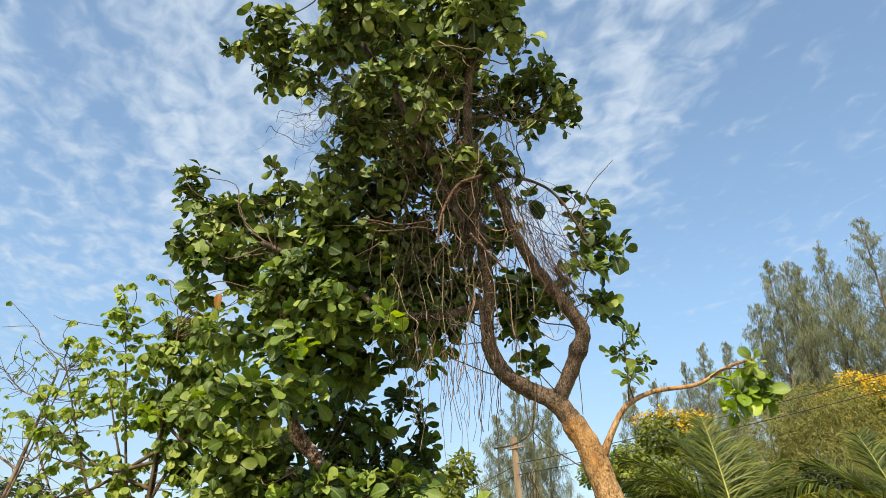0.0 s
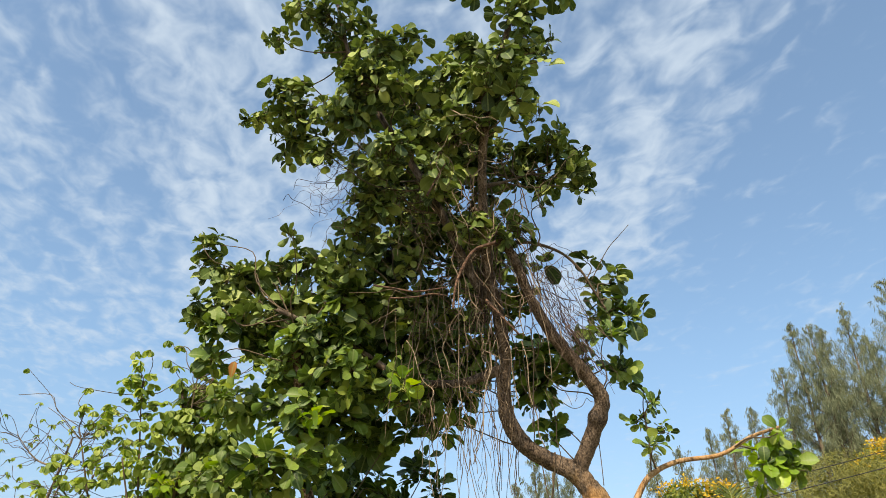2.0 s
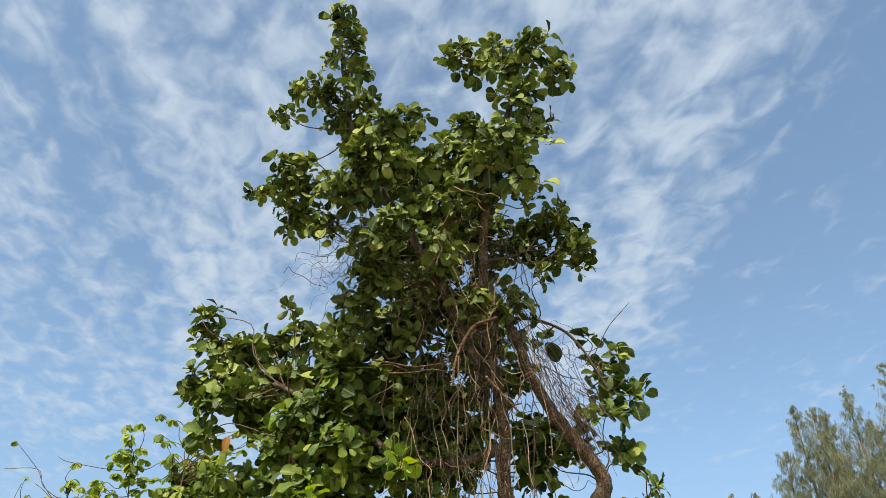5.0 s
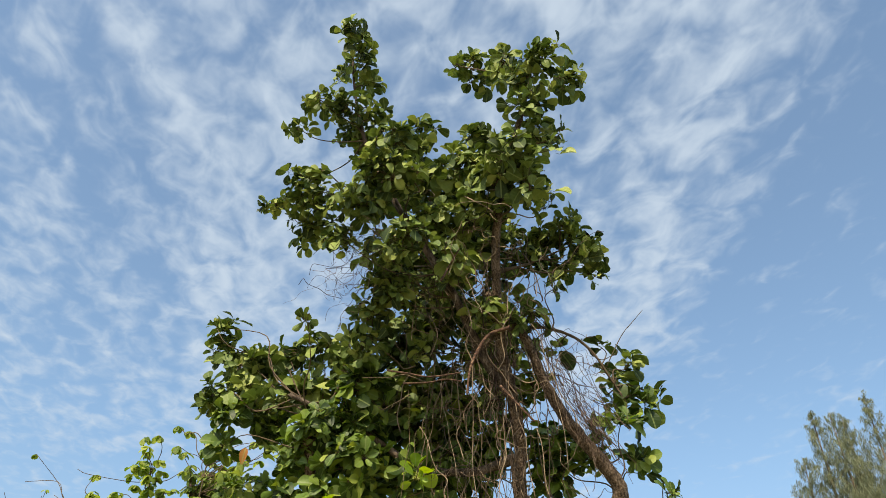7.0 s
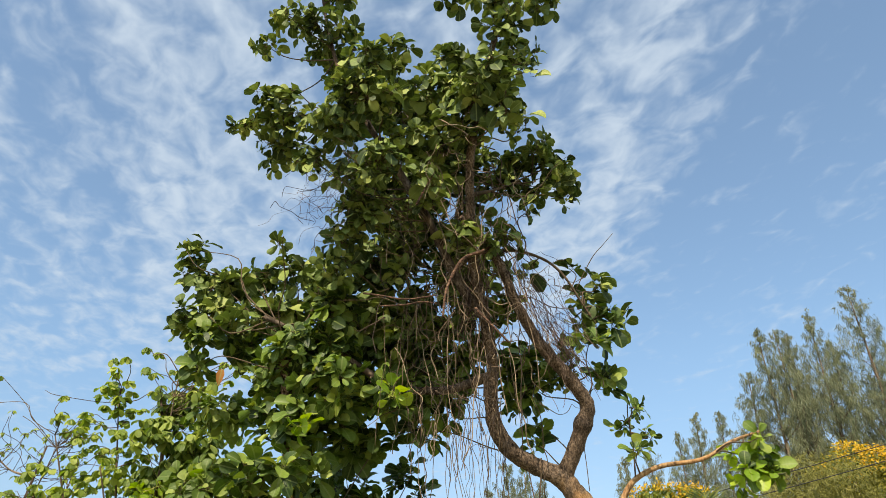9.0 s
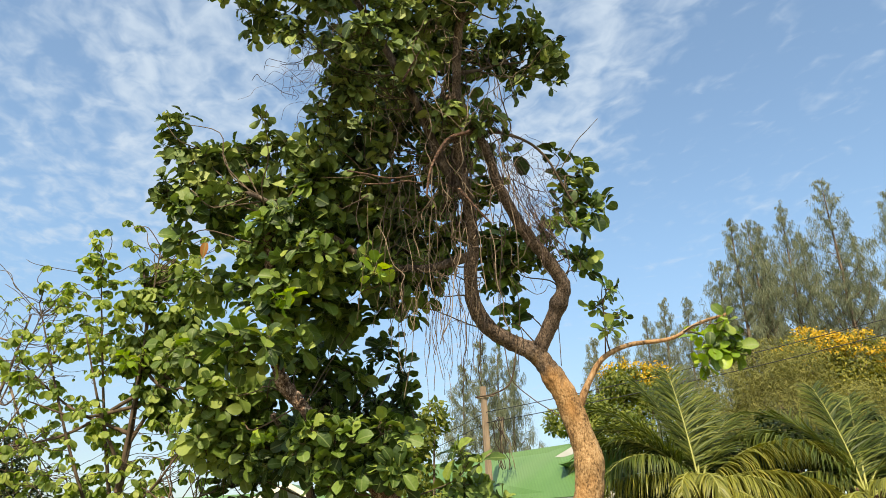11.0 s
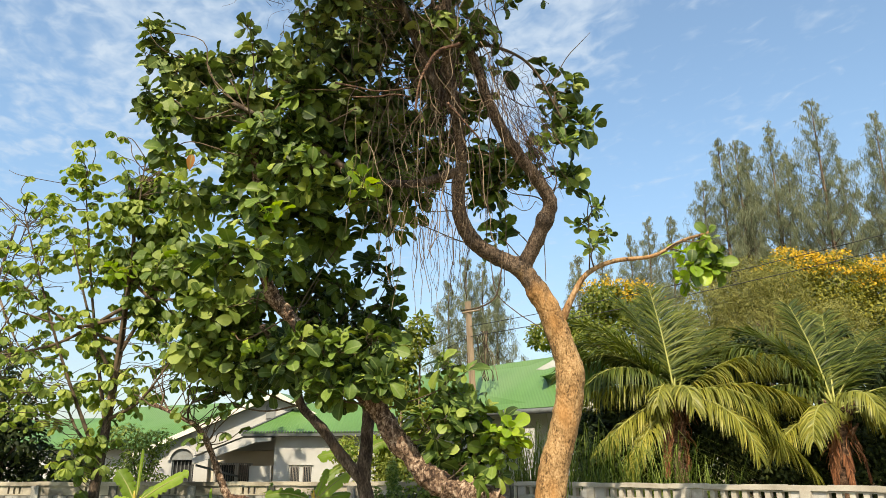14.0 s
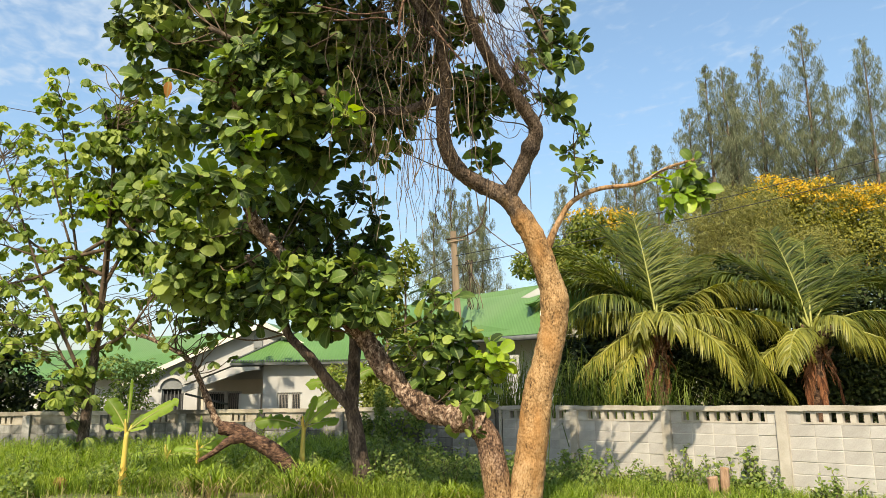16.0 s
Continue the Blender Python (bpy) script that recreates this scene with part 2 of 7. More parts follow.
# stops darkened: canopy shade on the inner limbs is put into the colour
LIMB_BARK = surface("brown_limb_bark", [(0.36, (0.022, 0.015, 0.011)), (0.48, (0.066, 0.047, 0.034)), (0.58, (0.125, 0.092, 0.068)), (0.68, (0.22, 0.17, 0.13))], 9, 0.93, 1.0, 65, (1, 1, 0.35), vary=0.0, flake=(60.0, 0.14, 0.6), stain=((0.23, 0.145, 0.085), (2.4, 2.4, 1.1), (0.56, 0.72)))
RED_BARK = surface("reddish_bark", [(0.36, (0.020, 0.010, 0.007)), (0.47, (0.075, 0.040, 0.025)), (0.57, (0.140, 0.076, 0.046)), (0.70, (0.25, 0.155, 0.10))], 26, 0.93, 1.0, 95, (0.45, 1, 1), vary=0.0, flake=(60.0, 0.16, 0.8))
PINK_BARK = surface("flaky_bark", [(0.36, (0.036, 0.020, 0.013)), (0.46, (0.115, 0.070, 0.043)), (0.56, (0.21, 0.135, 0.088)), (0.68, (0.42, 0.32, 0.235))], 14, 0.93, 1.0, 70, (1, 1, 0.7), vary=0.0, flake=(42.0, 0.26, 0.9))
TWIG = surface("twig_bark", [(0.3, (0.045, 0.032, 0.020)), (0.7, (0.15, 0.105, 0.065))], 8, 0.9, 0.3, 60)
VINE = surface("dry_vine", [(0.25, (0.045, 0.030, 0.020)), (0.6, (0.145, 0.100, 0.062)), (0.9, (0.32, 0.245, 0.165))], 5, 0.9, 0.0, 50, vary=0.8)
ROOTLET = surface("reddish_rootlet", [(0.25, (0.036, 0.022, 0.016)), (0.6, (0.088, 0.055, 0.040)), (0.9, (0.18, 0.125, 0.088))], 5, 0.9, 0.0, 50, vary=0.8)
LEAF = leaf_surface("broad_leaf", [(0.08, (0.024, 0.046, 0.008)), (0.45, (0.096, 0.154, 0.025)), (0.75, (0.168, 0.234, 0.039)), (0.95, (0.250, 0.302, 0.055))], 0.50, 0.20, 0.13, 0.28)
# LEAF made darker: the upper crown's shade put into the slender tree's leaves
SHADED_LEAF = leaf_surface("shaded_leaf", [(0.08, (0.018, 0.036, 0.008)), (0.45, (0.058, 0.100, 0.018)), (0.75, (0.105, 0.160, 0.028)), (0.95, (0.175, 0.235, 0.042))], 0.46, 0.18, 0.13, 0.30)
DUSTY_LEAF = leaf_surface("dusty_leaf", [(0.08, (0.030, 0.048, 0.014)), (0.45, (0.108, 0.157, 0.037)), (0.75, (0.192, 0.246, 0.058)), (0.95, (0.29, 0.33, 0.09))], 0.55, 0.15, 0.12, 0.22)
YOUNG = leaf_surface("young_leaf", [(0.1, (0.14, 0.23, 0.016)), (0.5, (0.23, 0.34, 0.024)), (0.9, (0.33, 0.43, 0.038))], 0.4, 0.35)
DEAD = leaf_surface("dry_leaf", [(0.2, (0.30, 0.13, 0.03)), (0.8, (0.42, 0.20, 0.05))], 0.7, 0.3)
FINE_LEAF = leaf_surface("fine_leaf", [(0.1, (0.075, 0.105, 0.014)), (0.5, (0.155, 0.19, 0.026)), (0.9, (0.27, 0.28, 0.055))], 0.5, 0.42, 0.12)
LIGHT_LEAF = leaf_surface("light_leaf", [(0.1, (0.10, 0.155, 0.026)), (0.5, (0.215, 0.28, 0.047)), (0.9, (0.37, 0.42, 0.095))], 0.5, 0.42, 0.1)
MID_LEAF = leaf_surface("mid_green_leaf", [(0.1, (0.065, 0.105, 0.018)), (0.5, (0.135, 0.195, 0.035)), (0.9, (0.26, 0.31, 0.070))], 0.5, 0.32, 0.1)
# top tone lowered: the shade under the palms is put into this leaf colour
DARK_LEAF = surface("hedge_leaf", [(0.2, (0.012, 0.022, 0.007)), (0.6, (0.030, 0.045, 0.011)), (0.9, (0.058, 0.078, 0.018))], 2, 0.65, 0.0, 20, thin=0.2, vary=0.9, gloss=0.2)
OLIVE_LEAF = surface("olive_leaf", [(0.1, (0.085, 0.090, 0.020)), (0.5, (0.175, 0.175, 0.040)), (0.9, (0.29, 0.27, 0.07))], 1.5, 0.6, 0.0, 20, thin=0.3, vary=0.8)
GOLD_LEAF = surface("yellow_green_leaf", [(0.1, (0.055, 0.070, 0.012)), (0.5, (0.15, 0.155, 0.020)), (0.9, (0.30, 0.27, 0.032))], 1.5, 0.6, 0.0, 20, thin=0.3, vary=0.8)
PETAL = surface("yellow_petal", [(0.2, (0.45, 0.268, 0.010)), (0.8, (0.64, 0.42, 0.02))], 3, 0.6, 0.0, 20, thin=0.25, vary=0.6)
NEEDLE = surface("needle", [(0.1, (0.080, 0.096, 0.052)), (0.5, (0.155, 0.175, 0.098)), (0.9, (0.26, 0.27, 0.16))], 0.4, 0.7, 0.0, 10, thin=0.3, vary=0.6)
PALM = surface("palm_leaflet", [(0.1, (0.024, 0.038, 0.008)), (0.5, (0.068, 0.094, 0.016)), (0.9, (0.18, 0.19, 0.033))], 0.5, 0.5, 0.0, 20, thin=0.22, vary=0.6, gloss=0.25)
PALM_OLD = surface("old_palm_leaflet", [(0.1, (0.085, 0.098, 0.015)), (0.5, (0.195, 0.20, 0.028)), (0.9, (0.38, 0.335, 0.06))], 0.9, 0.45, 0.0, 20, thin=0.25, vary=0.5)
PALM_TRUNK = surface("palm_trunk_bark", [(0.36, (0.030, 0.016, 0.010)), (0.5, (0.105, 0.058, 0.034)), (0.66, (0.24, 0.15, 0.095))], 7, 0.95, 0.8, 50, (1, 1, 2.2), flake=(30.0, 0.12, 0.6))
PALM_DRY = surface("dry_palm", [(0.2, (0.070, 0.026, 0.012)), (0.6, (0.21, 0.085, 0.035)), (0.9, (0.36, 0.19, 0.10))], 3, 0.9, 0.2, 30, vary=0.5)
RACHIS = surface("frond_rib", [(0.2, (0.17, 0.19, 0.04)), (0.8, (0.34, 0.33, 0.085))], 3, 0.5, 0.1, 30)
BANANA = leaf_surface("banana_leaf", [(0.1, (0.13, 0.20, 0.022)), (0.5, (0.20, 0.30, 0.035)), (0.9, (0.30, 0.39, 0.06))], 0.42, 0.45, 0.10)
BANANA_STEM = surface("banana_stem", [(0.25, (0.36, 0.19, 0.04)), (0.45, (0.52, 0.36, 0.06)), (0.7, (0.46, 0.44, 0.11))], 4, 0.6, 0.2, 40, (3, 3, 0.4))
GRASS = surface("grass_blade", [(0.1, (0.08, 0.125, 0.016)), (0.5, (0.190, 0.275, 0.034)), (0.9, (0.34, 0.41, 0.072))], 0.8, 0.6, 0.0, 12, thin=0.35, vary=0.9, gloss=0.25)
REED = surface("reed_blade", [(0.1, (0.05, 0.08, 0.014)), (0.5, (0.11, 0.155, 0.026)), (0.9, (0.22, 0.26, 0.06))], 0.8, 0.6, 0.0, 12, thin=0.3, vary=0.9, gloss=0.2)
STUMP = surface("cut_wood", [(0.3, (0.20, 0.12, 0.07)), (0.5, (0.34, 0.22, 0.14)), (0.7, (0.48, 0.36, 0.26))], 9, 0.9, 0.6, 60, (4, 4, 0.6))
STRAW = surface("dry_grass", [(0.2, (0.24, 0.19, 0.09)), (0.8, (0.42, 0.34, 0.17))], 2, 0.8, 0.0, 20, thin=0.2, vary=0.6)
WEED = leaf_surface("weed_leaf", [(0.1, (0.07, 0.115, 0.022)), (0.5, (0.145, 0.205, 0.042)), (0.9, (0.26, 0.31, 0.075))], 0.5, 0.35, 0.2)
SOIL = surface("soil", [(0.36, (0.13, 0.095, 0.055)), (0.5, (0.23, 0.18, 0.11)), (0.64, (0.36, 0.30, 0.20))], 1.4, 0.95, 0.8, 22, stain=((0.08, 0.10, 0.03), (0.5, 0.5, 0.5), (0.46, 0.58)), vary=0.0)
BLOCK = surface("grey_block", [(0.36, (0.33, 0.31, 0.285)), (0.50, (0.415, 0.392, 0.365)), (0.64, (0.50, 0.477, 0.445))], 2.2, 0.9, 0.35, 70, vary=0.17, stain=((0.32, 0.295, 0.265), (0.9, 0.9, 0.35), (0.56, 0.80)))
# real stains; base tones also lowered for the shade on the west wall
OLD_BLOCK = surface("stained_block", [(0.38, (0.155, 0.150, 0.135)), (0.50, (0.25, 0.243, 0.225)), (0.62, (0.38, 0.368, 0.34))], 2.2, 0.95, 0.5, 60, vary=0.3, stain=((0.050, 0.047, 0.040), (2.4, 2.4, 0.45), (0.42, 0.60)))
CAP = surface("cement_cap", [(0.3, (0.31, 0.275, 0.225)), (0.5, (0.43, 0.39, 0.33)), (0.7, (0.53, 0.49, 0.43))], 3, 0.92, 0.4, 60, stain=((0.22, 0.19, 0.15), (1.5, 1.5, 1.5), (0.56, 0.75)))
# weathered cement, tones raised to stand in for sun on the top course
OLD_CAP = surface("old_cement_cap", [(0.3, (0.27, 0.235, 0.18)), (0.5, (0.40, 0.355, 0.28)), (0.7, (0.50, 0.45, 0.37))], 3, 0.94, 0.5, 60, stain=((0.10, 0.088, 0.07), (1.2, 1.2, 1.6), (0.48, 0.66)))
MORTAR = surface("mortar", [(0.38, (0.40, 0.37, 0.325)), (0.62, (0.54, 0.51, 0.46))], 6, 0.95, 0.4, 80)
WHITE = surface("white_render", [(0.3, (0.385, 0.38, 0.367)), (0.6, (0.485, 0.48, 0.463))], 1.6, 0.85, 0.15, 60, stain=((0.38, 0.355, 0.315), (0.7, 0.7, 0.25), (0.52, 0.80)))
TRIM = surface("cream_trim", [(0.3, (0.60, 0.55, 0.46)), (0.7, (0.76, 0.71, 0.62))], 3, 0.7, 0.1, 60)
ROOF = surface("green_roof", [(0.3, (0.070, 0.150, 0.034)), (0.5, (0.090, 0.185, 0.045)), (0.75, (0.130, 0.235, 0.07))], 0.5, 0.5, 0.25, 14, ribs=("X", 4.0), stain=((0.13, 0.20, 0.08), (0.35, 0.35, 0.35), (0.52, 0.85)))
CREAM = surface("cream_render", [(0.3, (0.52, 0.46, 0.37)), (0.6, (0.62, 0.56, 0.46))], 1.6, 0.85, 0.15, 60)
VENT = surface("grey_louvre_panel", [(0.3, (0.17, 0.18, 0.18)), (0.7, (0.26, 0.27, 0.27))], 4, 0.6, 0.1, 50)
FASCIA = surface("dark_fascia", [(0.3, (0.06, 0.07, 0.07)), (0.7, (0.13, 0.14, 0.14))], 4, 0.6, 0.1, 40)
DARK = surface("dark_interior", [(0.3, (0.02, 0.02, 0.02)), (0.7, (0.05, 0.05, 0.05))], 3, 0.7, 0.0, 30)
GRILL = surface("painted_grill", [(0.3, (0.14, 0.13, 0.115)), (0.7, (0.22, 0.20, 0.18))], 6, 0.5, 0.0, 50)
WOOD_POLE = surface("weathered_post", [(0.3, (0.17, 0.115, 0.07)), (0.7, (0.34, 0.25, 0.165))], 4, 0.9, 0.4, 50, (4, 4, 0.4))
CABLE = surface("black_cable", [(0.3, (0.02, 0.02, 0.02)), (0.7, (0.04, 0.04, 0.04))], 6, 0.6, 0.0, 50)
HUSK = surface("coconut_husk", [(0.36, (0.05, 0.022, 0.010)), (0.50, (0.26, 0.115, 0.045)), (0.66, (0.44, 0.25, 0.12))], 14, 0.95, 1.0, 60, (1, 1, 0.3))
GLASS = bpy.data.materials.new("window_glass")
GLASS.use_nodes = True
gb = GLASS.node_tree.nodes["Principled BSDF"]
gb.inputs["Base Color"].default_value, gb.inputs["Roughness"].default_value = (0.03, 0.035, 0.04, 1), 0.08

# ---- mesh helpers ----


class Bag:
    """Vertices, faces and leaf coordinates that become one mesh."""

    def __init__(self):
        self.v, self.f, self.uv, self.n = [], [], [], 0

    def add(self, verts, faces, uv=None):
        verts = np.asarray(verts, float).reshape(-1, 3)
        for fa in faces if isinstance(faces, list) else [faces]:
            self.f.append(np.asarray(fa, int) + self.n)
        self.v.append(verts)
        self.uv.append(np.zeros((len(verts), 2)) if uv is None else np.asarray(uv, float))
        self.n += len(verts)

    def box(self, x0, x1, y0, y1, z0, z1, m=None):
        p = np.array([(x, y, z) for x in (x0, x1) for y in (y0, y1) for z in (z0, z1)], float)
        if m is not None:
            p = np.array([m @ Vector(q) for q in p])
        self.add(p, [(0, 1, 3, 2), (4, 6, 7, 5), (0, 4, 5, 1), (2, 3, 7, 6), (0, 2, 6, 4), (1, 5, 7, 3)])

    def slab(self, corners, thick):
        """A plate with the given corners as its upper face."""
        c = np.array(corners, float)
        n = np.cross(c[1] - c[0], c[2] - c[0])
        n = n / np.linalg.norm(n)
        if n[2] < -1e-3:
            n = -n
        k = len(c)
        self.add(np.concatenate([c, c - n * thick]), [[tuple(range(k))], [tuple(range(2 * k - 1, k - 1, -1))], [(i, i + k, (i + 1) % k + k, (i + 1) % k) for i in range(k)]])

    def tube(self, pts, radii, sides=6, lump=0.0, seed=0, rough=0.0):
        pts = np.asarray(pts, float)
        k = len(pts)
        radii = np.broadcast_to(np.asarray(radii, float), (k,))
        tan = np.gradient(pts, axis=0)
        tan /= np.linalg.norm(tan, axis=1)[:, None] + 1e-9
        ref = np.array([0.31, 0.95, 0.05])
        a = np.cross(tan, ref)
        a /= np.linalg.norm(a, axis=1)[:, None] + 1e-9
        b = np.cross(tan, a)
        ang = np.arange(sides) * 2 * math.pi / sides
        ring = a[:, None] * np.cos(ang)[None, :, None] + b[:, None] * np.sin(ang)[None, :, None]
        r = np.repeat(radii[:, None], sides, 1)
        if lump:
            for i in range(k):
                for j in range(sides):
                    q = Vector(pts[i] + ring[i, j] * radii[i])
                    r[i, j] *= 1 + lump * (noise.noise(q * 3.1 + Vector((seed, 0, 0))) + 0.5 * noise.noise(q * 9.0))
                    r[i, j] += rough * (noise.noise(Vector((q.x * 17, q.y * 17, q.z * 8))) + 0.6 * noise.noise(Vector((q.x * 40, q.y * 40, q.z * 30))))
        v = pts[:, None] + ring * r[..., None]
        i, j = np.meshgrid(np.arange(k - 1), np.arange(sides), indexing="ij")
        n = (j + 1) % sides
        q = np.stack([i * sides + j, i * sides + n, (i + 1) * sides + n, (i + 1) * sides + j], -1).reshape(-1, 4)
        self.add(v.reshape(-1, 3), [q, [tuple(range(sides - 1, -1, -1))], [tuple((k - 1) * sides + s for s in range(sides))]])


def make_mesh(name, bag, materials, smooth=True):
    me = bpy.data.meshes.new(name)
    v = np.concatenate(bag.v)
    uv = np.concatenate(bag.uv)
    groups = [f if f.ndim == 2 else f.reshape(1, -1) for f in bag.f if f.size]
    loops = np.concatenate([g.ravel() for g in groups])
    sizes = np.concatenate([np.full(len(g), g.shape[1]) for g in groups])
    me.vertices.add(len(v))
    me.vertices.foreach_set("co", v.ravel())
    me.loops.add(len(loops))
    me.loops.foreach_set("vertex_index", loops.astype(np.int32))
    me.polygons.add(len(sizes))
    me.polygons.foreach_set("loop_start", (np.cumsum(sizes) - sizes).astype(np.int32))
    me.polygons.foreach_set("use_smooth", np.full(len(sizes), smooth))
    layer = me.uv_layers.new(name="UVMap")
    layer.data.foreach_set("uv", uv[loops].ravel())
    me.update(calc_edges=True)
    me.validate()
    for m in materials if isinstance(materials, (list, tuple)) else [materials]:
        me.materials.append(m)
    return me


def chain(ob):
    m = ob.matrix_basis.copy()
    while ob.parent:
        m = ob.parent.matrix_basis @ ob.matrix_parent_inverse @ m
        ob = ob.parent
    return m


def part(name, bag, material, parent=None, label="", smooth=True, kind=""):
    """Links a bag as one mesh object, under a thing or a part."""
    ob = new(name, make_mesh(name, bag, material, smooth))
    if parent:
        ob.parent = parent
        ob.matrix_parent_inverse = chain(parent).inverted()
    return tagged(ob, label, kind=kind)


def thing(name, at, label, category, group="", kind=""):
    ob = new(name)
    ob.matrix_basis = pose(*at)
    return tagged(ob, label, category, group, kind)


def spline(pts, n=8):
    """A smooth curve through points."""
    p = np.asarray(pts, float)
    p = np.concatenate([[2 * p[0] - p[1]], p, [2 * p[-1] - p[-2]]])
    res = []
    for i in range(1, len(p) - 2):
        t = np.linspace(0, 1, n, endpoint=False)[:, None]
        a, b, c, d = p[i - 1], p[i], p[i + 1], p[i + 2]
        res.append(0.5 * (2 * b + (c - a) * t + (2 * a - 5 * b + 4 * c - d) * t**2 + (3 * b - a - 3 * c + d) * t**3))
    return np.concatenate(res + [p[-2:-1]])


def unit(a):
    return a / (np.linalg.norm(a, axis=-1, keepdims=True) + 1e-9)


def leaf_shape(kind="round", fold=0.22, droop=0.25, wide=1.0):
    """A folded, drooping blade: midrib and two edges; the tip along x, 1 long."""
    if kind == "round":
        st, wd = [0.0, 0.05, 0.16, 0.32, 0.50, 0.68, 0.84, 0.95, 1.0], [0.0, 0.055, 0.135, 0.225, 0.300, 0.338, 0.318, 0.220, 0.0]
    elif kind == "oval":
        st, wd = [0.0, 0.15, 0.45, 0.78, 1.0], [0.0, 0.16, 0.25, 0.17, 0.0]
    else:
        st, wd = [0.0, 0.3, 0.7, 1.0], [0.01, 0.05, 0.045, 0.0]
    k, wd = len(st), [q * wide for q in wd]
    bend = [-droop * s * s for s in st]
    v = [(s, 0, z) for s, z in zip(st, bend)]
    uv = [(0, s) for s in st]
    for sgn in (1, -1):
        for s, w, z in list(zip(st, wd, bend))[1:-1]:
            wav = 0.06 * math.sin(10 * s + 1.7 * sgn)
            v.append((s - 0.02, sgn * w, z + fold * w + wav * w * 2))
            uv.append((sgn * w, s))
    tri, quad = [], []
    for sgn, base in ((1, k), (-1, k + k - 2)):
        e = [base + i for i in range(k - 2)]
        a = [(0, 1, e[0]), (k - 2, k - 1, e[-1])]
        b = [(i + 1, i + 2, e[i + 1], e[i]) for i in range(k - 3)]
        if sgn < 0:
            a, b = [t[::-1] for t in a], [t[::-1] for t in b]
        tri += a
        quad += b
    return np.array(v), np.array(tri), np.array(quad), np.array(uv)


def put_leaves(bag, shape, at, tip, normal, size):
    """Many blades at once: each at a place, with its tip's way, its normal and its length."""
    at, tip, normal = (np.asarray(a, float) for a in (at, tip, normal))
    size = np.broadcast_to(np.asarray(size, float), (len(at),))
    z = unit(normal)
    x = unit(tip - z * (tip * z).sum(1, keepdims=True))
    y = np.cross(z, x)
    v, tri, quad, uv = shape
    w = at[:, None] + size[:, None, None] * (v[None, :, 0:1] * x[:, None] + v[None, :, 1:2] * y[:, None] + v[None, :, 2:3] * z[:, None])
    k, n = len(v), len(at)
    off = (np.arange(n) * k)[:, None, None]
    bag.add(w.reshape(-1, 3), [(tri[None] + off).reshape(-1, 3), (quad[None] + off).reshape(-1, 4)], np.tile(uv, (n, 1)))


def ball(g, n):
    return unit(g.normal(size=(n, 3)))


# ---- ground ----


def step(x):
    x = min(max(x, 0.0), 1.0)
    return x * x * (3 - 2 * x)


def ground_z(x, y):
    """The yard: a low grassy bank that rises towards the old part of the wall."""
    bank = (0.22 + 0.045 * (min(max(y, 11.0), 17.5) - 12.3) + 0.015 * min(0.0, x + 4.0)) * step((0.9 - x) / 2.4) * step((y - 9.0) / 3.0) * step((24 - y) / 5)
    return bank + 0.05 * noise.noise(Vector((x * 0.6, y * 0.6, 0))) + 0.02 * noise.noise(Vector((x * 2.2, y * 2.2, 4)))


gb = Bag()
gx = np.unique(np.concatenate([np.linspace(-14, 12, 66), [-900, -300, -120, -60, -30, -20, 18, 28, 60, 120, 300, 900]]))
gy = np.unique(np.concatenate([np.linspace(4, 20, 42), [-900, -300, -100, -40, -15, -5, 0, 24, 30, 45, 80, 150, 400, 1500]]))
gv = np.array([(x, y, ground_z(x, y)) for y in gy for x in gx])
i, j = np.meshgrid(np.arange(len(gy) - 1), np.arange(len(gx) - 1), indexing="ij")
w = len(gx)
gb.add(gv, np.stack([i * w + j, i * w + j + 1, (i + 1) * w + j + 1, (i + 1) * w + j], -1).reshape(-1, 4))
tagged(part("ground", gb, SOIL), "brown soil ground with worn grassy patches", "ground", kind="structure")

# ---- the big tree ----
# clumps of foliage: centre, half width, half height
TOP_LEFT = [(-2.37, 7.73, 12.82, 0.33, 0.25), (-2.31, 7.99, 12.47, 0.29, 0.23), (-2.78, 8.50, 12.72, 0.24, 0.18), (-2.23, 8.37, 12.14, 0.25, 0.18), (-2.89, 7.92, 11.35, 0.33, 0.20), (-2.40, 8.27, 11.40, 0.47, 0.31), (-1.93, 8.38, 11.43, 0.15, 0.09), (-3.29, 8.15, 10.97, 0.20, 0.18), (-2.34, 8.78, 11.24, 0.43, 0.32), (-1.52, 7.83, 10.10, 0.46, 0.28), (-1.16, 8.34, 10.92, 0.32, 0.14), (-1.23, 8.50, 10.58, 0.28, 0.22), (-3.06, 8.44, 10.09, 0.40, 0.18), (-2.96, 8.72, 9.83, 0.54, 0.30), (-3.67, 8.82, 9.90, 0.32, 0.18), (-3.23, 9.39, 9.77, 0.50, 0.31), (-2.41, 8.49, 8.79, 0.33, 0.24)]
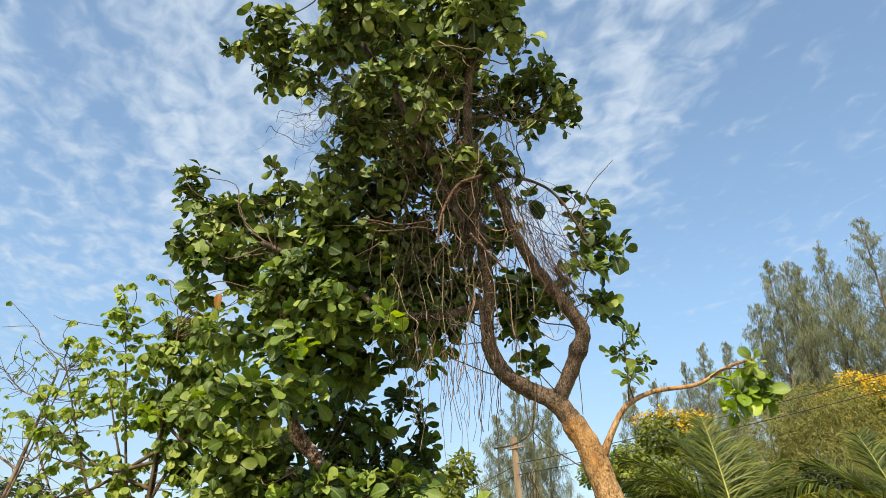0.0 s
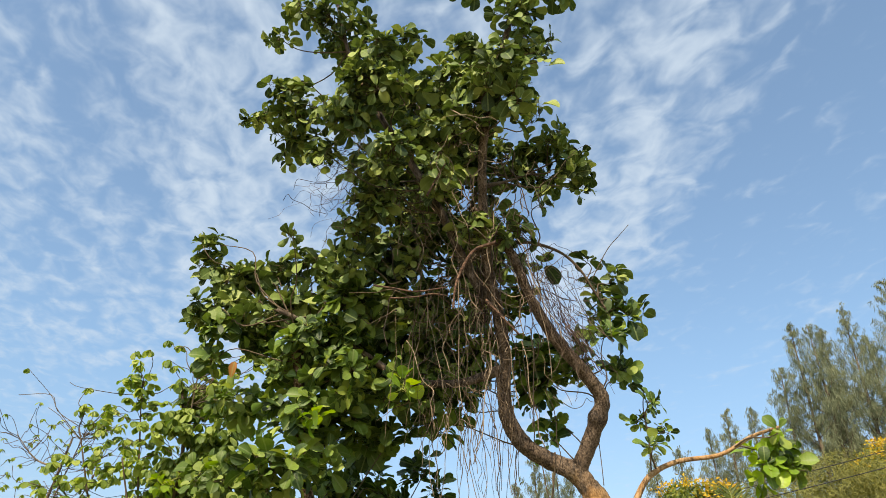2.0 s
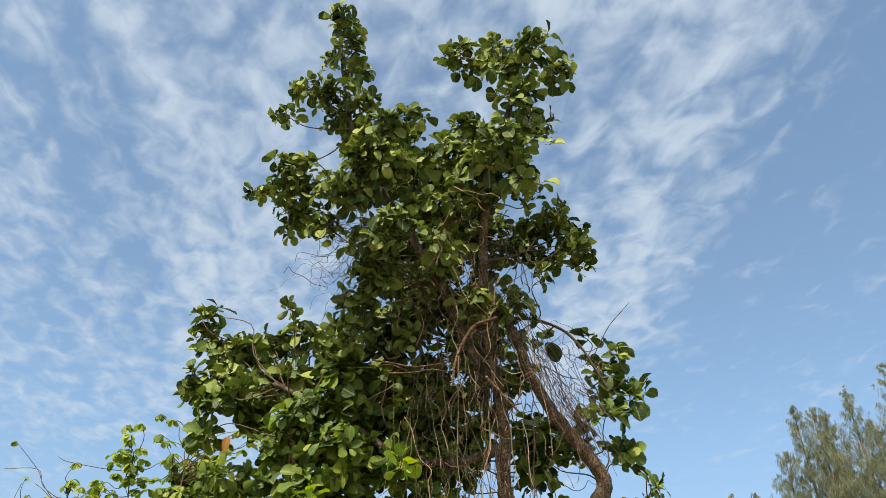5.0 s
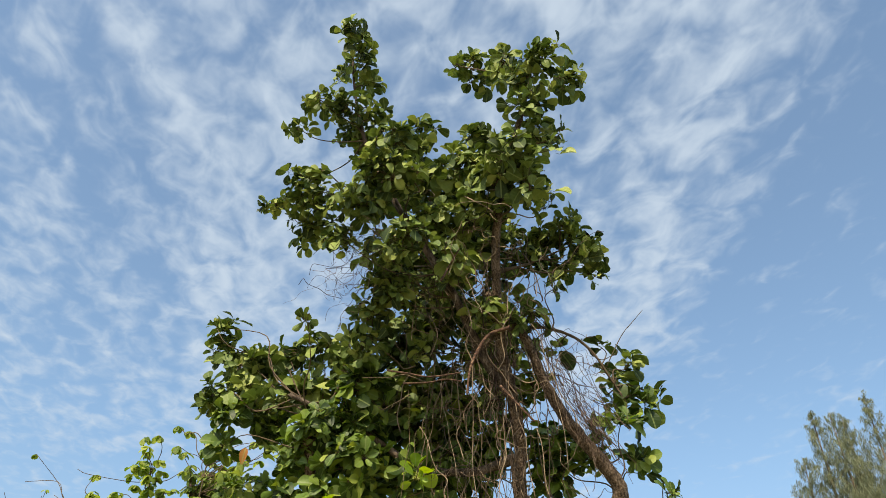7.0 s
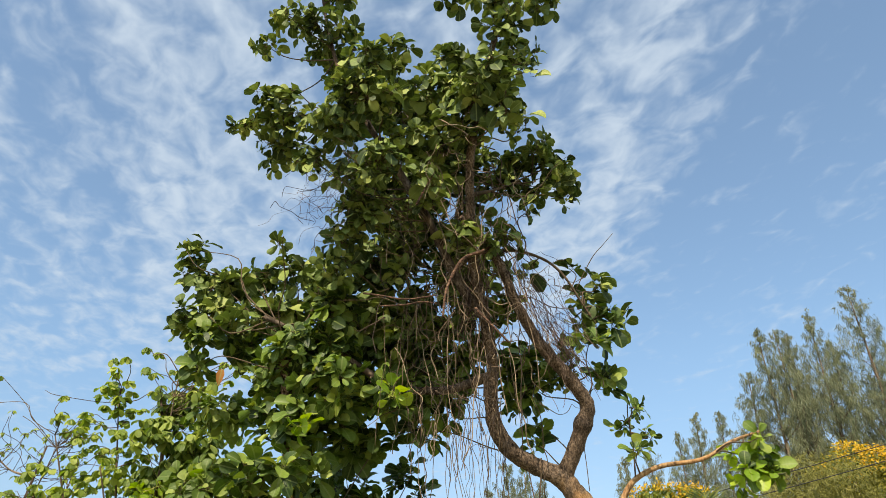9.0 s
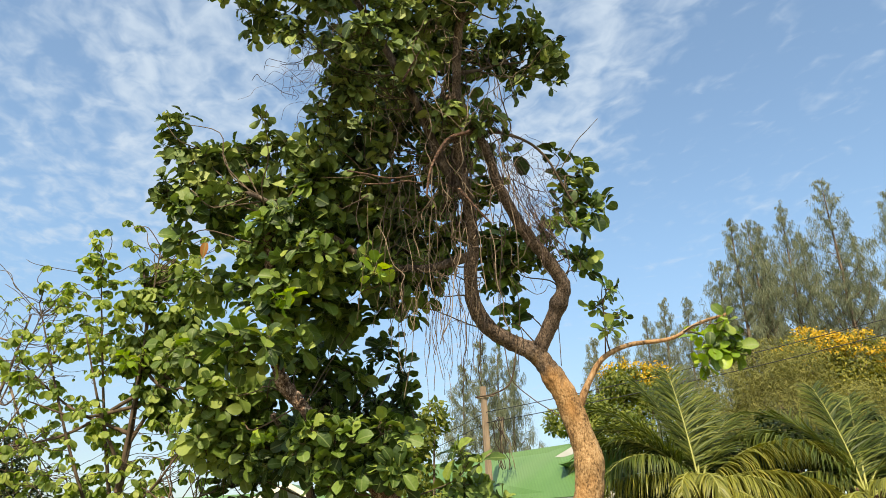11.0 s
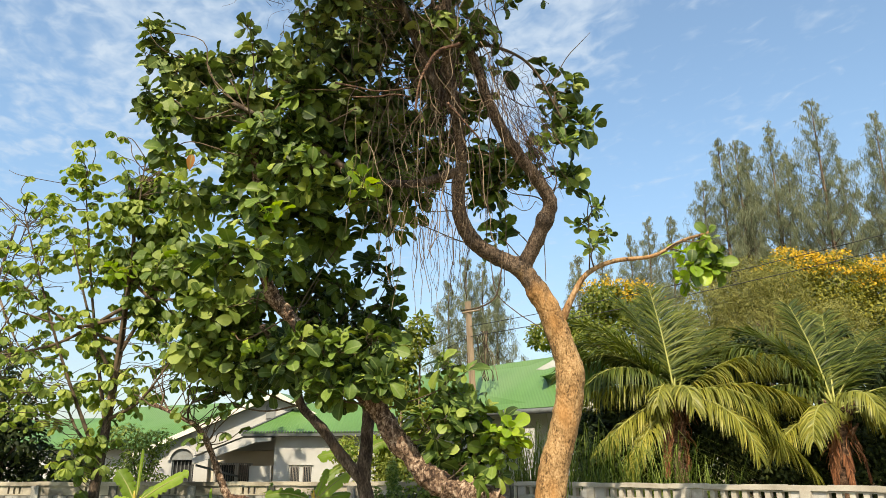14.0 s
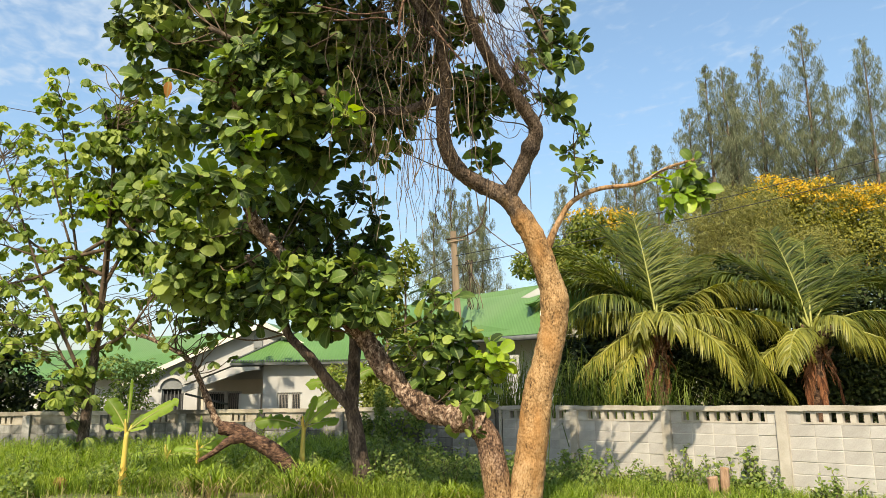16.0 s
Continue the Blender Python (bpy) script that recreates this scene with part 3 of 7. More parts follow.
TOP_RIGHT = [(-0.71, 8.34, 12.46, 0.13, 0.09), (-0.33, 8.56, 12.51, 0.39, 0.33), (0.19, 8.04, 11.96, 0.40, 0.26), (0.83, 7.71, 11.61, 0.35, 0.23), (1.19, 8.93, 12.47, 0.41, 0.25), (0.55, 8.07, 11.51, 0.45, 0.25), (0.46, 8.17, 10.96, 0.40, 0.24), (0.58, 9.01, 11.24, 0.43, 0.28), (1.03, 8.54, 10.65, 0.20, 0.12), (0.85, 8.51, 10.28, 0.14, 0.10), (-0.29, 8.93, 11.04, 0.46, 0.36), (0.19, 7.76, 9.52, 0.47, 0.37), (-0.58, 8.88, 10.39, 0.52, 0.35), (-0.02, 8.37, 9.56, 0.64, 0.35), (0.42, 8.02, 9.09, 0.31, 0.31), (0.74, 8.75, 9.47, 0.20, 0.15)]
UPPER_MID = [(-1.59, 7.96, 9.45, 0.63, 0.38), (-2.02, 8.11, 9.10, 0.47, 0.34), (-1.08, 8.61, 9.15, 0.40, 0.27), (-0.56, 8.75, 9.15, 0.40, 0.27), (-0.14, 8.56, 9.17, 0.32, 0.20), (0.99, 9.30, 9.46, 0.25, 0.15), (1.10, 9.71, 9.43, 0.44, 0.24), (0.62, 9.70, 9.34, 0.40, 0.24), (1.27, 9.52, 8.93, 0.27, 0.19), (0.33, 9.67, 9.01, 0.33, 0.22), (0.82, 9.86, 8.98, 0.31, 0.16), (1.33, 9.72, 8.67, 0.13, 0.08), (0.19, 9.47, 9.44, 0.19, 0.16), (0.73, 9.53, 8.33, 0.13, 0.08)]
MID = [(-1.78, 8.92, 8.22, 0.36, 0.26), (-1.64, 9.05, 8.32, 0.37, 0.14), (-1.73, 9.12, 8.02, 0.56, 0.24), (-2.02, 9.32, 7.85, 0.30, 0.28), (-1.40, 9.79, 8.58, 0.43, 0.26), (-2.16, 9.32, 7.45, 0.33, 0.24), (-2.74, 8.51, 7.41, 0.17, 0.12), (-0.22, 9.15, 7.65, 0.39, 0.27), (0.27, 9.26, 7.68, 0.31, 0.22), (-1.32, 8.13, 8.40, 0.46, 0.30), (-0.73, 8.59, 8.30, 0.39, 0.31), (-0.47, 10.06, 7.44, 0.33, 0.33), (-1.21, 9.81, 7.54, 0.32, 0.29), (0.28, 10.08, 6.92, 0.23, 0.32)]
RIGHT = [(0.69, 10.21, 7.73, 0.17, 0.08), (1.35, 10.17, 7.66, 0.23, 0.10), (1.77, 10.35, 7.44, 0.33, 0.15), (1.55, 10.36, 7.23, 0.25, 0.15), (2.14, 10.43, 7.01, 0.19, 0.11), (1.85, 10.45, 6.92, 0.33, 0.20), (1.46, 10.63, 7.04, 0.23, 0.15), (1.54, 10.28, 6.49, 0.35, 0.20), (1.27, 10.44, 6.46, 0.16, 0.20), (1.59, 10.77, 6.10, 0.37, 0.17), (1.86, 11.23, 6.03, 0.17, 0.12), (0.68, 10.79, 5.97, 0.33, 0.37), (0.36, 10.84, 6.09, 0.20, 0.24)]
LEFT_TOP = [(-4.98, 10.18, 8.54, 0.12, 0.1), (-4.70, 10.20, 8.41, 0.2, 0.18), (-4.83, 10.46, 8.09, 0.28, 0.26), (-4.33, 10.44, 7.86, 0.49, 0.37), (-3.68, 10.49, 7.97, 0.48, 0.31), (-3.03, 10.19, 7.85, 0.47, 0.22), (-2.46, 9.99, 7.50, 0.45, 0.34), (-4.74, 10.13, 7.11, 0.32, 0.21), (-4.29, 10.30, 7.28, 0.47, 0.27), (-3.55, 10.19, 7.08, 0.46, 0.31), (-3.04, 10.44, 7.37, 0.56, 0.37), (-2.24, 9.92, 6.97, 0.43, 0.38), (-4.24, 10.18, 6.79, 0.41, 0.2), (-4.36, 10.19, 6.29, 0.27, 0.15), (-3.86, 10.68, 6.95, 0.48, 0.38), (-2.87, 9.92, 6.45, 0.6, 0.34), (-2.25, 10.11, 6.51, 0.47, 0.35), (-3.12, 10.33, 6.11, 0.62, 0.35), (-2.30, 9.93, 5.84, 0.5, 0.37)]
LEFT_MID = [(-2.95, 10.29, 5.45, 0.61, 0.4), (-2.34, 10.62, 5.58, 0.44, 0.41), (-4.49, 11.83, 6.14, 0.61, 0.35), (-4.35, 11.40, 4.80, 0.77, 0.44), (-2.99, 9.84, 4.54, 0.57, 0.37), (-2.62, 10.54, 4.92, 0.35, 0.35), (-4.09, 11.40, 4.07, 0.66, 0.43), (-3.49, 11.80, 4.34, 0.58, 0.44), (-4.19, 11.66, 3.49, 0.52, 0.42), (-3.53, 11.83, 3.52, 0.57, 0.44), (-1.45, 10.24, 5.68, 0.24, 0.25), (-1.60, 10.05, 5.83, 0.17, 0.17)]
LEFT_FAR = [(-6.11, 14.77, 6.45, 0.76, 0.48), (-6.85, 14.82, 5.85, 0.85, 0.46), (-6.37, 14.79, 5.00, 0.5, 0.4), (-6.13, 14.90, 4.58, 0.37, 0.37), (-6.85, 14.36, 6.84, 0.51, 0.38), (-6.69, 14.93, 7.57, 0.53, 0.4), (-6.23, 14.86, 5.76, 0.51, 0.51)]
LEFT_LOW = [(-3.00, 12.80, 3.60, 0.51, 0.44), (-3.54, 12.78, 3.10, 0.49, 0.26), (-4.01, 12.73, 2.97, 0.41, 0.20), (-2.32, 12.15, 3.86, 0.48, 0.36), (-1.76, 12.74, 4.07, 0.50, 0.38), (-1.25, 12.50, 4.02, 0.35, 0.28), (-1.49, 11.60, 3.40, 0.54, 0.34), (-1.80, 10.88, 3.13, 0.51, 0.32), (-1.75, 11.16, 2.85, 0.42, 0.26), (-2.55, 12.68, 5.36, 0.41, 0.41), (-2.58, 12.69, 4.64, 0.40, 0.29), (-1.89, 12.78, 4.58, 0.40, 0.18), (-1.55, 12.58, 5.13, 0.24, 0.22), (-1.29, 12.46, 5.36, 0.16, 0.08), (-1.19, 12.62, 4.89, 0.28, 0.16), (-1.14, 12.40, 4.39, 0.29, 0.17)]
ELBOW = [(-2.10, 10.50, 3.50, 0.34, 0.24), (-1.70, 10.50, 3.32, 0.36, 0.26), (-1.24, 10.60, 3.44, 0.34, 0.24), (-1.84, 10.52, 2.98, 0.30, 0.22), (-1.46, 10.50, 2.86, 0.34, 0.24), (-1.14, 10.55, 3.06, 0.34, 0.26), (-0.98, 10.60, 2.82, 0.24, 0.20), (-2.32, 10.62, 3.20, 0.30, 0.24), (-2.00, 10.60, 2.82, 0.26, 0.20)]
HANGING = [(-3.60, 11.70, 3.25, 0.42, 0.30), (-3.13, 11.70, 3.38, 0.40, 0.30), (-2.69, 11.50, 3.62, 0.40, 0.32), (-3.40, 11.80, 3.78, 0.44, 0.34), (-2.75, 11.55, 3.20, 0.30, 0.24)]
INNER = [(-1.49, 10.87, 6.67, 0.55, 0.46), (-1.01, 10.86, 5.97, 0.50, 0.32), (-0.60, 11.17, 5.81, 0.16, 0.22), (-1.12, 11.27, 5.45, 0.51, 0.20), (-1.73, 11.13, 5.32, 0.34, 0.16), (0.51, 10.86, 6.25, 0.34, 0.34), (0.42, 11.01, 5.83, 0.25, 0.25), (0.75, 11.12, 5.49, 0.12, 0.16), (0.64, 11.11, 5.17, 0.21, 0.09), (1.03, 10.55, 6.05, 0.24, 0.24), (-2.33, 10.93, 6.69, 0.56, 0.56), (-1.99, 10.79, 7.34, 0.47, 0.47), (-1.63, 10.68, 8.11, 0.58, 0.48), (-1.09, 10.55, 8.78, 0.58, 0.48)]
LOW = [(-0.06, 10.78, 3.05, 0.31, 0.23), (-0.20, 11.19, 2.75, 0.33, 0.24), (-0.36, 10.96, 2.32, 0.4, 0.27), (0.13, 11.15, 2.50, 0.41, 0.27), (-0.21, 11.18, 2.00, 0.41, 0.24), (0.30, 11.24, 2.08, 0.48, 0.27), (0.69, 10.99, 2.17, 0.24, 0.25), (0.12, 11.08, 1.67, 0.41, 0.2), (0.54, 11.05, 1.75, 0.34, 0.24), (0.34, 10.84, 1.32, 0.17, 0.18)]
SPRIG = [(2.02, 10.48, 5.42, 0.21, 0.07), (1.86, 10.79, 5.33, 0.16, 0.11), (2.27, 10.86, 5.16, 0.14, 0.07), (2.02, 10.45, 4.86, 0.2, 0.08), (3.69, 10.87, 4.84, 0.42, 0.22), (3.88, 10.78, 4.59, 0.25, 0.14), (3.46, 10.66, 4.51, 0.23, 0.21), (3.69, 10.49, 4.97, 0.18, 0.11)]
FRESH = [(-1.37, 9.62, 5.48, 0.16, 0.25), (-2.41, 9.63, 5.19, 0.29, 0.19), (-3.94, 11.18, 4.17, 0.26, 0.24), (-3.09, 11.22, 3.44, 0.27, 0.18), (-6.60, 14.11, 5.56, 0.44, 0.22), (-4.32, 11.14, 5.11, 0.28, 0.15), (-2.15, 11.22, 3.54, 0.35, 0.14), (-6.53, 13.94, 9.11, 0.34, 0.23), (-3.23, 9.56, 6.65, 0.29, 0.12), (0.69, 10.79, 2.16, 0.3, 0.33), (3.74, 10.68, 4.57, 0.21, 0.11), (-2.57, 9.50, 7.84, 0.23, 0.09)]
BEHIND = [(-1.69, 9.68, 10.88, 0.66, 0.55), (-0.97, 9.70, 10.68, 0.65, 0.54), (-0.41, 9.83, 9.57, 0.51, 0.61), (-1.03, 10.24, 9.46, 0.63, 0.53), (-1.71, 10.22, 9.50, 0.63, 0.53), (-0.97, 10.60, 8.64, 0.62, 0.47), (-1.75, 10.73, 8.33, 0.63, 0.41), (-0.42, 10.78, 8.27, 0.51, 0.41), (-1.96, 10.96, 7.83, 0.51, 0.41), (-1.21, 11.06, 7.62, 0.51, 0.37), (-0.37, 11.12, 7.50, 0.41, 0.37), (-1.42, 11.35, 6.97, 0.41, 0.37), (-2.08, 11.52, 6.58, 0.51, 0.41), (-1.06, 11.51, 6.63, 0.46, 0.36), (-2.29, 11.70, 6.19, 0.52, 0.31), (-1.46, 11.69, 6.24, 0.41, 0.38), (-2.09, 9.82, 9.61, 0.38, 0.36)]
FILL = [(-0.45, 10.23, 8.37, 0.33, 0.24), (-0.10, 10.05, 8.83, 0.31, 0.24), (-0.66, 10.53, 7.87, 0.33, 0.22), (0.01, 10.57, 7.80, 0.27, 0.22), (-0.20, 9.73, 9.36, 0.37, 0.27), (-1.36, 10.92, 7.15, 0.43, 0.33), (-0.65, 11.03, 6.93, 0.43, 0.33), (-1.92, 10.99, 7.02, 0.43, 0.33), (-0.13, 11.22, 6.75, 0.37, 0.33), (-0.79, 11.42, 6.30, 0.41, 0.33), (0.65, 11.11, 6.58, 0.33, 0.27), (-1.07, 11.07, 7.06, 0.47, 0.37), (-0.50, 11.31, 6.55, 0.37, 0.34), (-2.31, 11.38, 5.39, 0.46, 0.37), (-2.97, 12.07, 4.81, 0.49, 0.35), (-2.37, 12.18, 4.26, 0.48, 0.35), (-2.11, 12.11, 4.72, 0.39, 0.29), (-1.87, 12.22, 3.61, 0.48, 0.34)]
TRUNK = [(1.00, 11.11, -0.31), (1.13, 11.08, 0.25), (1.27, 11.04, 1.11), (1.37, 11.01, 1.75), (1.56, 10.98, 2.40), (1.65, 10.95, 2.94), (1.54, 10.93, 3.49), (1.37, 10.90, 3.97), (1.24, 10.89, 4.20), (1.11, 10.88, 4.44), (0.94, 10.82, 4.70)]
STEM = [(0.88, 11.11, -0.31), (0.77, 11.09, 0.10), (0.70, 11.06, 0.64), (0.62, 11.04, 1.04), (0.49, 11.03, 1.25), (0.29, 11.03, 1.34)]
BOUGH = [(0.51, 11.03, 1.25), (0.35, 11.03, 1.32), (0.10, 11.03, 1.38), (-0.35, 11.02, 1.54), (-0.76, 11.00, 1.94), (-1.09, 10.97, 2.43), (-1.43, 10.95, 2.81), (-1.89, 10.93, 3.20), (-2.41, 10.90, 3.79), (-2.89, 10.77, 4.43), (-2.97, 10.31, 5.60), (-2.99, 9.87, 6.58)]
ARM_L = [(1.37, 10.90, 4.00), (1.15, 10.88, 4.37), (0.96, 10.83, 4.61), (0.57, 10.77, 4.79), (0.26, 10.67, 4.99), (0.06, 10.51, 5.31), (0.02, 10.34, 5.68), (0.07, 10.15, 6.07), (-0.01, 9.82, 6.73), (-0.12, 9.47, 7.46), (-0.12, 9.03, 8.37), (-0.03, 8.66, 9.14), (0.23, 8.52, 10.31), (0.46, 8.41, 11.24), (0.62, 8.33, 11.97)]
ARM_R = [(1.35, 10.90, 4.02), (1.17, 10.88, 4.33), (1.02, 10.84, 4.59), (1.13, 10.73, 4.88), (1.29, 10.57, 5.22), (1.39, 10.43, 5.53), (1.18, 10.27, 5.86), (0.77, 10.02, 6.35), (0.45, 9.74, 6.92), (0.24, 9.48, 7.44), (-0.29, 9.18, 8.07)]
LEADER = [(-0.01, 9.82, 6.73), (-0.34, 9.61, 7.17), (-0.87, 9.08, 8.26), (-1.62, 8.60, 9.50), (-2.14, 8.47, 10.68), (-2.43, 8.31, 12.02), (-2.52, 8.20, 13.02)]
CROSS = [(0.02, 10.20, 5.94), (-0.68, 10.41, 5.84), (-1.48, 10.40, 5.98), (-2.38, 10.07, 6.50), (-3.29, 9.75, 6.87)]
WHIP = [(1.57, 10.91, 3.86), (1.76, 10.89, 4.25), (1.98, 10.88, 4.55), (2.37, 10.83, 4.72), (2.96, 10.80, 4.79), (3.38, 10.70, 4.99), (3.80, 10.64, 5.11)]
SHOOT = [(2.00, 10.87, 4.57), (2.00, 10.68, 4.99), (1.96, 10.51, 5.37), (1.98, 10.39, 5.59)]
SIDE = [(-0.63, 9.96, 7.29), (-0.17, 9.76, 7.71), (0.43, 9.73, 7.78), (0.92, 9.80, 7.64), (1.22, 9.92, 7.40), (1.43, 10.08, 7.07), (1.58, 10.20, 6.83)]
WISP = [(1.40, 10.02, 7.21), (1.67, 9.90, 7.65), (1.86, 9.82, 7.84), (2.02, 9.75, 7.99)]
THIN = [(-1.27, 12.09, 0.06), (-1.32, 12.06, 0.61), (-1.40, 12.04, 1.10), (-1.48, 12.02, 1.57), (-1.45, 11.99, 2.15), (-1.44, 11.96, 2.65), (-1.64, 11.73, 3.29)]
THIN_ARM = [(-1.47, 12.02, 1.50), (-1.82, 12.00, 1.89), (-2.13, 11.98, 2.29), (-2.51, 11.96, 2.70), (-2.64, 11.83, 3.28), (-3.05, 11.30, 3.85)]

ROUND = leaf_shape("round")
OVAL = leaf_shape("oval", 0.3, 0.3)


def limb(name, pts, r0, r1, material, parent, sides=14, flare=0.0, lump=0.16, seed=0, knots=(), rings=10, rough=0.0, taper=0.0):
    p = spline(pts, rings)
    s = np.linspace(0, 1, len(p))
    r = r0 + (r1 - r0) * s + flare * np.exp(-s * 14)
    for where, amount in knots:
        r = r + amount * np.exp(-(((s - where) / 0.025) ** 2))
    r = r * (1 - taper * np.array([step((q - 0.84) / 0.16) for q in s]))
    bag = Bag()
    bag.tube(p, r, sides, lump, seed, rough)
    return part(name, bag, material, parent), p


def stack(rows):
    return [np.concatenate(c) for c in zip(*rows)]


def clump_leaves(g, clump, size, thick, lift=0.0, wood=None):
    """The leaves of one clump: short twigs spread from its middle, each ends in a rosette of stalked leaves."""
    x, y, z, rx, rz = clump
    n = max(3, int(thick * math.pi * rx * rz / (size * size * 0.56)))
    c, rad = np.array((x, y, z)), np.array((rx, max(0.22, 0.5 * (rx + rz)), rz))
    rows = []
    for k in range(max(1, round(n / 8))):
        u = ball(g, 1)[0]
        end = c + u * rad * g.uniform(0.40, 0.95)
        start = c + u * rad * 0.1 + g.normal(0, 0.04, 3)
        t = np.linspace(0, 1, 6)[:, None]
        p = start + (end - start) * t + np.array((0, 0, 0.10 * lift)) * t * t + g.normal(0, 0.025, 3) * np.sin(math.pi * t)
        if wood is not None:
            wood.tube(p, np.linspace(0.008, 0.003, 6), 4)
        axis = unit(unit(end - start) * 0.55 + np.array((-0.05, -0.22, 0.42 + 0.35 * lift)) + g.normal(0, 0.30, 3))
        e1 = unit(np.cross(axis, g.normal(size=3)))
        e2 = np.cross(axis, e1)
        m = 8
        a = g.uniform(0, 6.28) + np.arange(m) * 2.4 + g.normal(0, 0.25, m)
        splay = np.radians(np.concatenate([g.uniform(60, 100, 5), g.uniform(25, 60, m - 5)]))[:, None]
        radial = np.cos(a)[:, None] * e1 + np.sin(a)[:, None] * e2
        d = axis * np.cos(splay) + radial * np.sin(splay) + g.normal(0, 0.12, (m, 3))
        sz = np.clip(size * np.exp(g.normal(0.0, 0.32, m)), size * 0.42, size * 1.45) * np.where(np.arange(m) < 5, 1.0, 0.72)
        at = end - axis * g.uniform(0.0, 0.10, m)[:, None] * np.where(np.arange(m) < 5, 1.0, 0.1)[:, None]
        stalk = at + unit(d) * (0.02 + 0.18 * sz)[:, None]
        if wood is not None:
            for q, b in zip(at, stalk):
                wood.tube([q, (q + b) / 2 + (0, 0, 0.008), b], 0.0028, 3)
        normal = axis * np.sin(splay) - radial * np.cos(splay) + g.normal(0, 0.30, (m, 3))
        rows.append((stalk, d, normal, sz))
    return stack(rows)


def twig_to(bag, g, skeleton, target, r0=0.013):
    """A crooked twig from the nearest lower wood to a clump."""
    target = np.asarray(target, float)
    d = np.linalg.norm(skeleton - target, axis=1) + np.where(skeleton[:, 2] > target[2], 0.6, 0)
    near_by = np.flatnonzero(d < d.min() * 1.2 + 0.12)
    a = skeleton[near_by[g.integers(0, len(near_by))]]
    t = np.linspace(0, 1, 4)[:, None]
    p = a + (target - a) * t
    p[1:3] += g.normal(size=(2, 3)) * 0.08 * np.linalg.norm(target - a)
    p = spline(p, 4)
    bag.tube(p, np.linspace(r0, 0.006, len(p)), 5)


def single_leaves(name, g, rows, parent, limit, shape_set):
    """Leaves as objects of their own on shared meshes."""
    inv = chain(parent).inverted()
    for k, (at, tip, nor, size) in enumerate(zip(*rows)):
        if k >= limit:
            break
        z = unit(nor)
        x = unit(tip - z * (tip @ z))
        y = np.cross(z, x)
        ob = new(name, shape_set[k % len(shape_set)])
        ob.parent = parent
        ob.matrix_parent_inverse = inv
        m = Matrix(np.column_stack([x, y, z]).tolist()).to_4x4()
        ob.matrix_basis = Matrix.Translation(at) @ m @ Matrix.Scale(size, 4)


def leaf_meshes(name, material, kind="round"):
    res = []
    for fold, droop, wide in ((0.22, 0.2, 1.0), (0.35, 0.35, 1.15), (0.1, 0.12, 1.25), (0.5, 0.28, 0.9), (0.28, 0.5, 1.1)):
        bag = Bag()
        v, tri, quad, uv = leaf_shape(kind, fold, droop, wide)
        bag.add(v, [tri, quad], uv)
        res.append(make_mesh(name, bag, material))
    return res


g = np.random.default_rng(11)
big_tree = thing("broadleaf_tree", (1.0, 11.0, 0.0), "tall broadleaf tree with forked tan trunk and large round green leaves", "tree")
_, k1 = limb("trunk", TRUNK, 0.232, 0.148, BARK, big_tree, 64, 0.08, 0.09, 1, ((0.52, 0.028),), 40, 0.012, 0.5)
limb("second_stem", STEM, 0.215, 0.15, STEM_BARK, big_tree, 50, 0.06, 0.10, 2, (), 24, 0.009)
_, k2 = limb("bough", BOUGH, 0.18, 0.07, PINK_BARK, big_tree, 44, 0.03, 0.34, 2, ((0.16, 0.05), (0.27, 0.022), (0.40, 0.02)), 24, 0.026)
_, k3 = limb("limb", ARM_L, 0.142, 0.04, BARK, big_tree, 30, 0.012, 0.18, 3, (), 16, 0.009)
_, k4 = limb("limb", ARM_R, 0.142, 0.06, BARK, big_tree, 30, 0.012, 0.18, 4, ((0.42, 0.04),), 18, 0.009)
_, k5 = limb("limb", LEADER, 0.085, 0.012, LIMB_BARK, big_tree, 10, 0, 0.15, 5)
_, k6 = limb("limb", CROSS, 0.075, 0.03, LIMB_BARK, big_tree, 10, 0, 0.15, 6)
_, k7 = limb("bare_branch", WHIP, 0.050, 0.020, BRANCH_BARK, big_tree, 8, 0.02, 0.1, 7)
_, k8 = limb("shoot", SHOOT, 0.012, 0.006, TWIG, big_tree, 6, 0, 0.05, 8)
_, k9 = limb("side_branch", SIDE, 0.034, 0.012, TWIG, big_tree, 8, 0, 0.1, 9)
limb("side_branch", WISP, 0.008, 0.004, TWIG, big_tree, 5, 0, 0.05, 9)
_, k10 = limb("side_branch", [(0.46, 8.41, 11.24), (0.30, 8.32, 11.91), (-0.12, 8.31, 12.14), (-0.62, 8.29, 12.33)], 0.028, 0.007, TWIG, big_tree, 7, 0, 0.08, 10)
_, k11 = limb("side_branch", [(-0.12, 9.03, 8.37), (0.25, 9.30, 8.62), (0.62, 9.55, 8.95), (1.05, 9.68, 9.25)], 0.030, 0.010, TWIG, big_tree, 7, 0, 0.1, 11)
skeleton = np.concatenate([k10, k11, k1[-12:], k2[60:], k3, k4, k5, k6, k7, k8, k9])

crown, upper, outer, twigs = Bag(), Bag(), Bag(), Bag()
near, far, high, pale = [], [], [], []
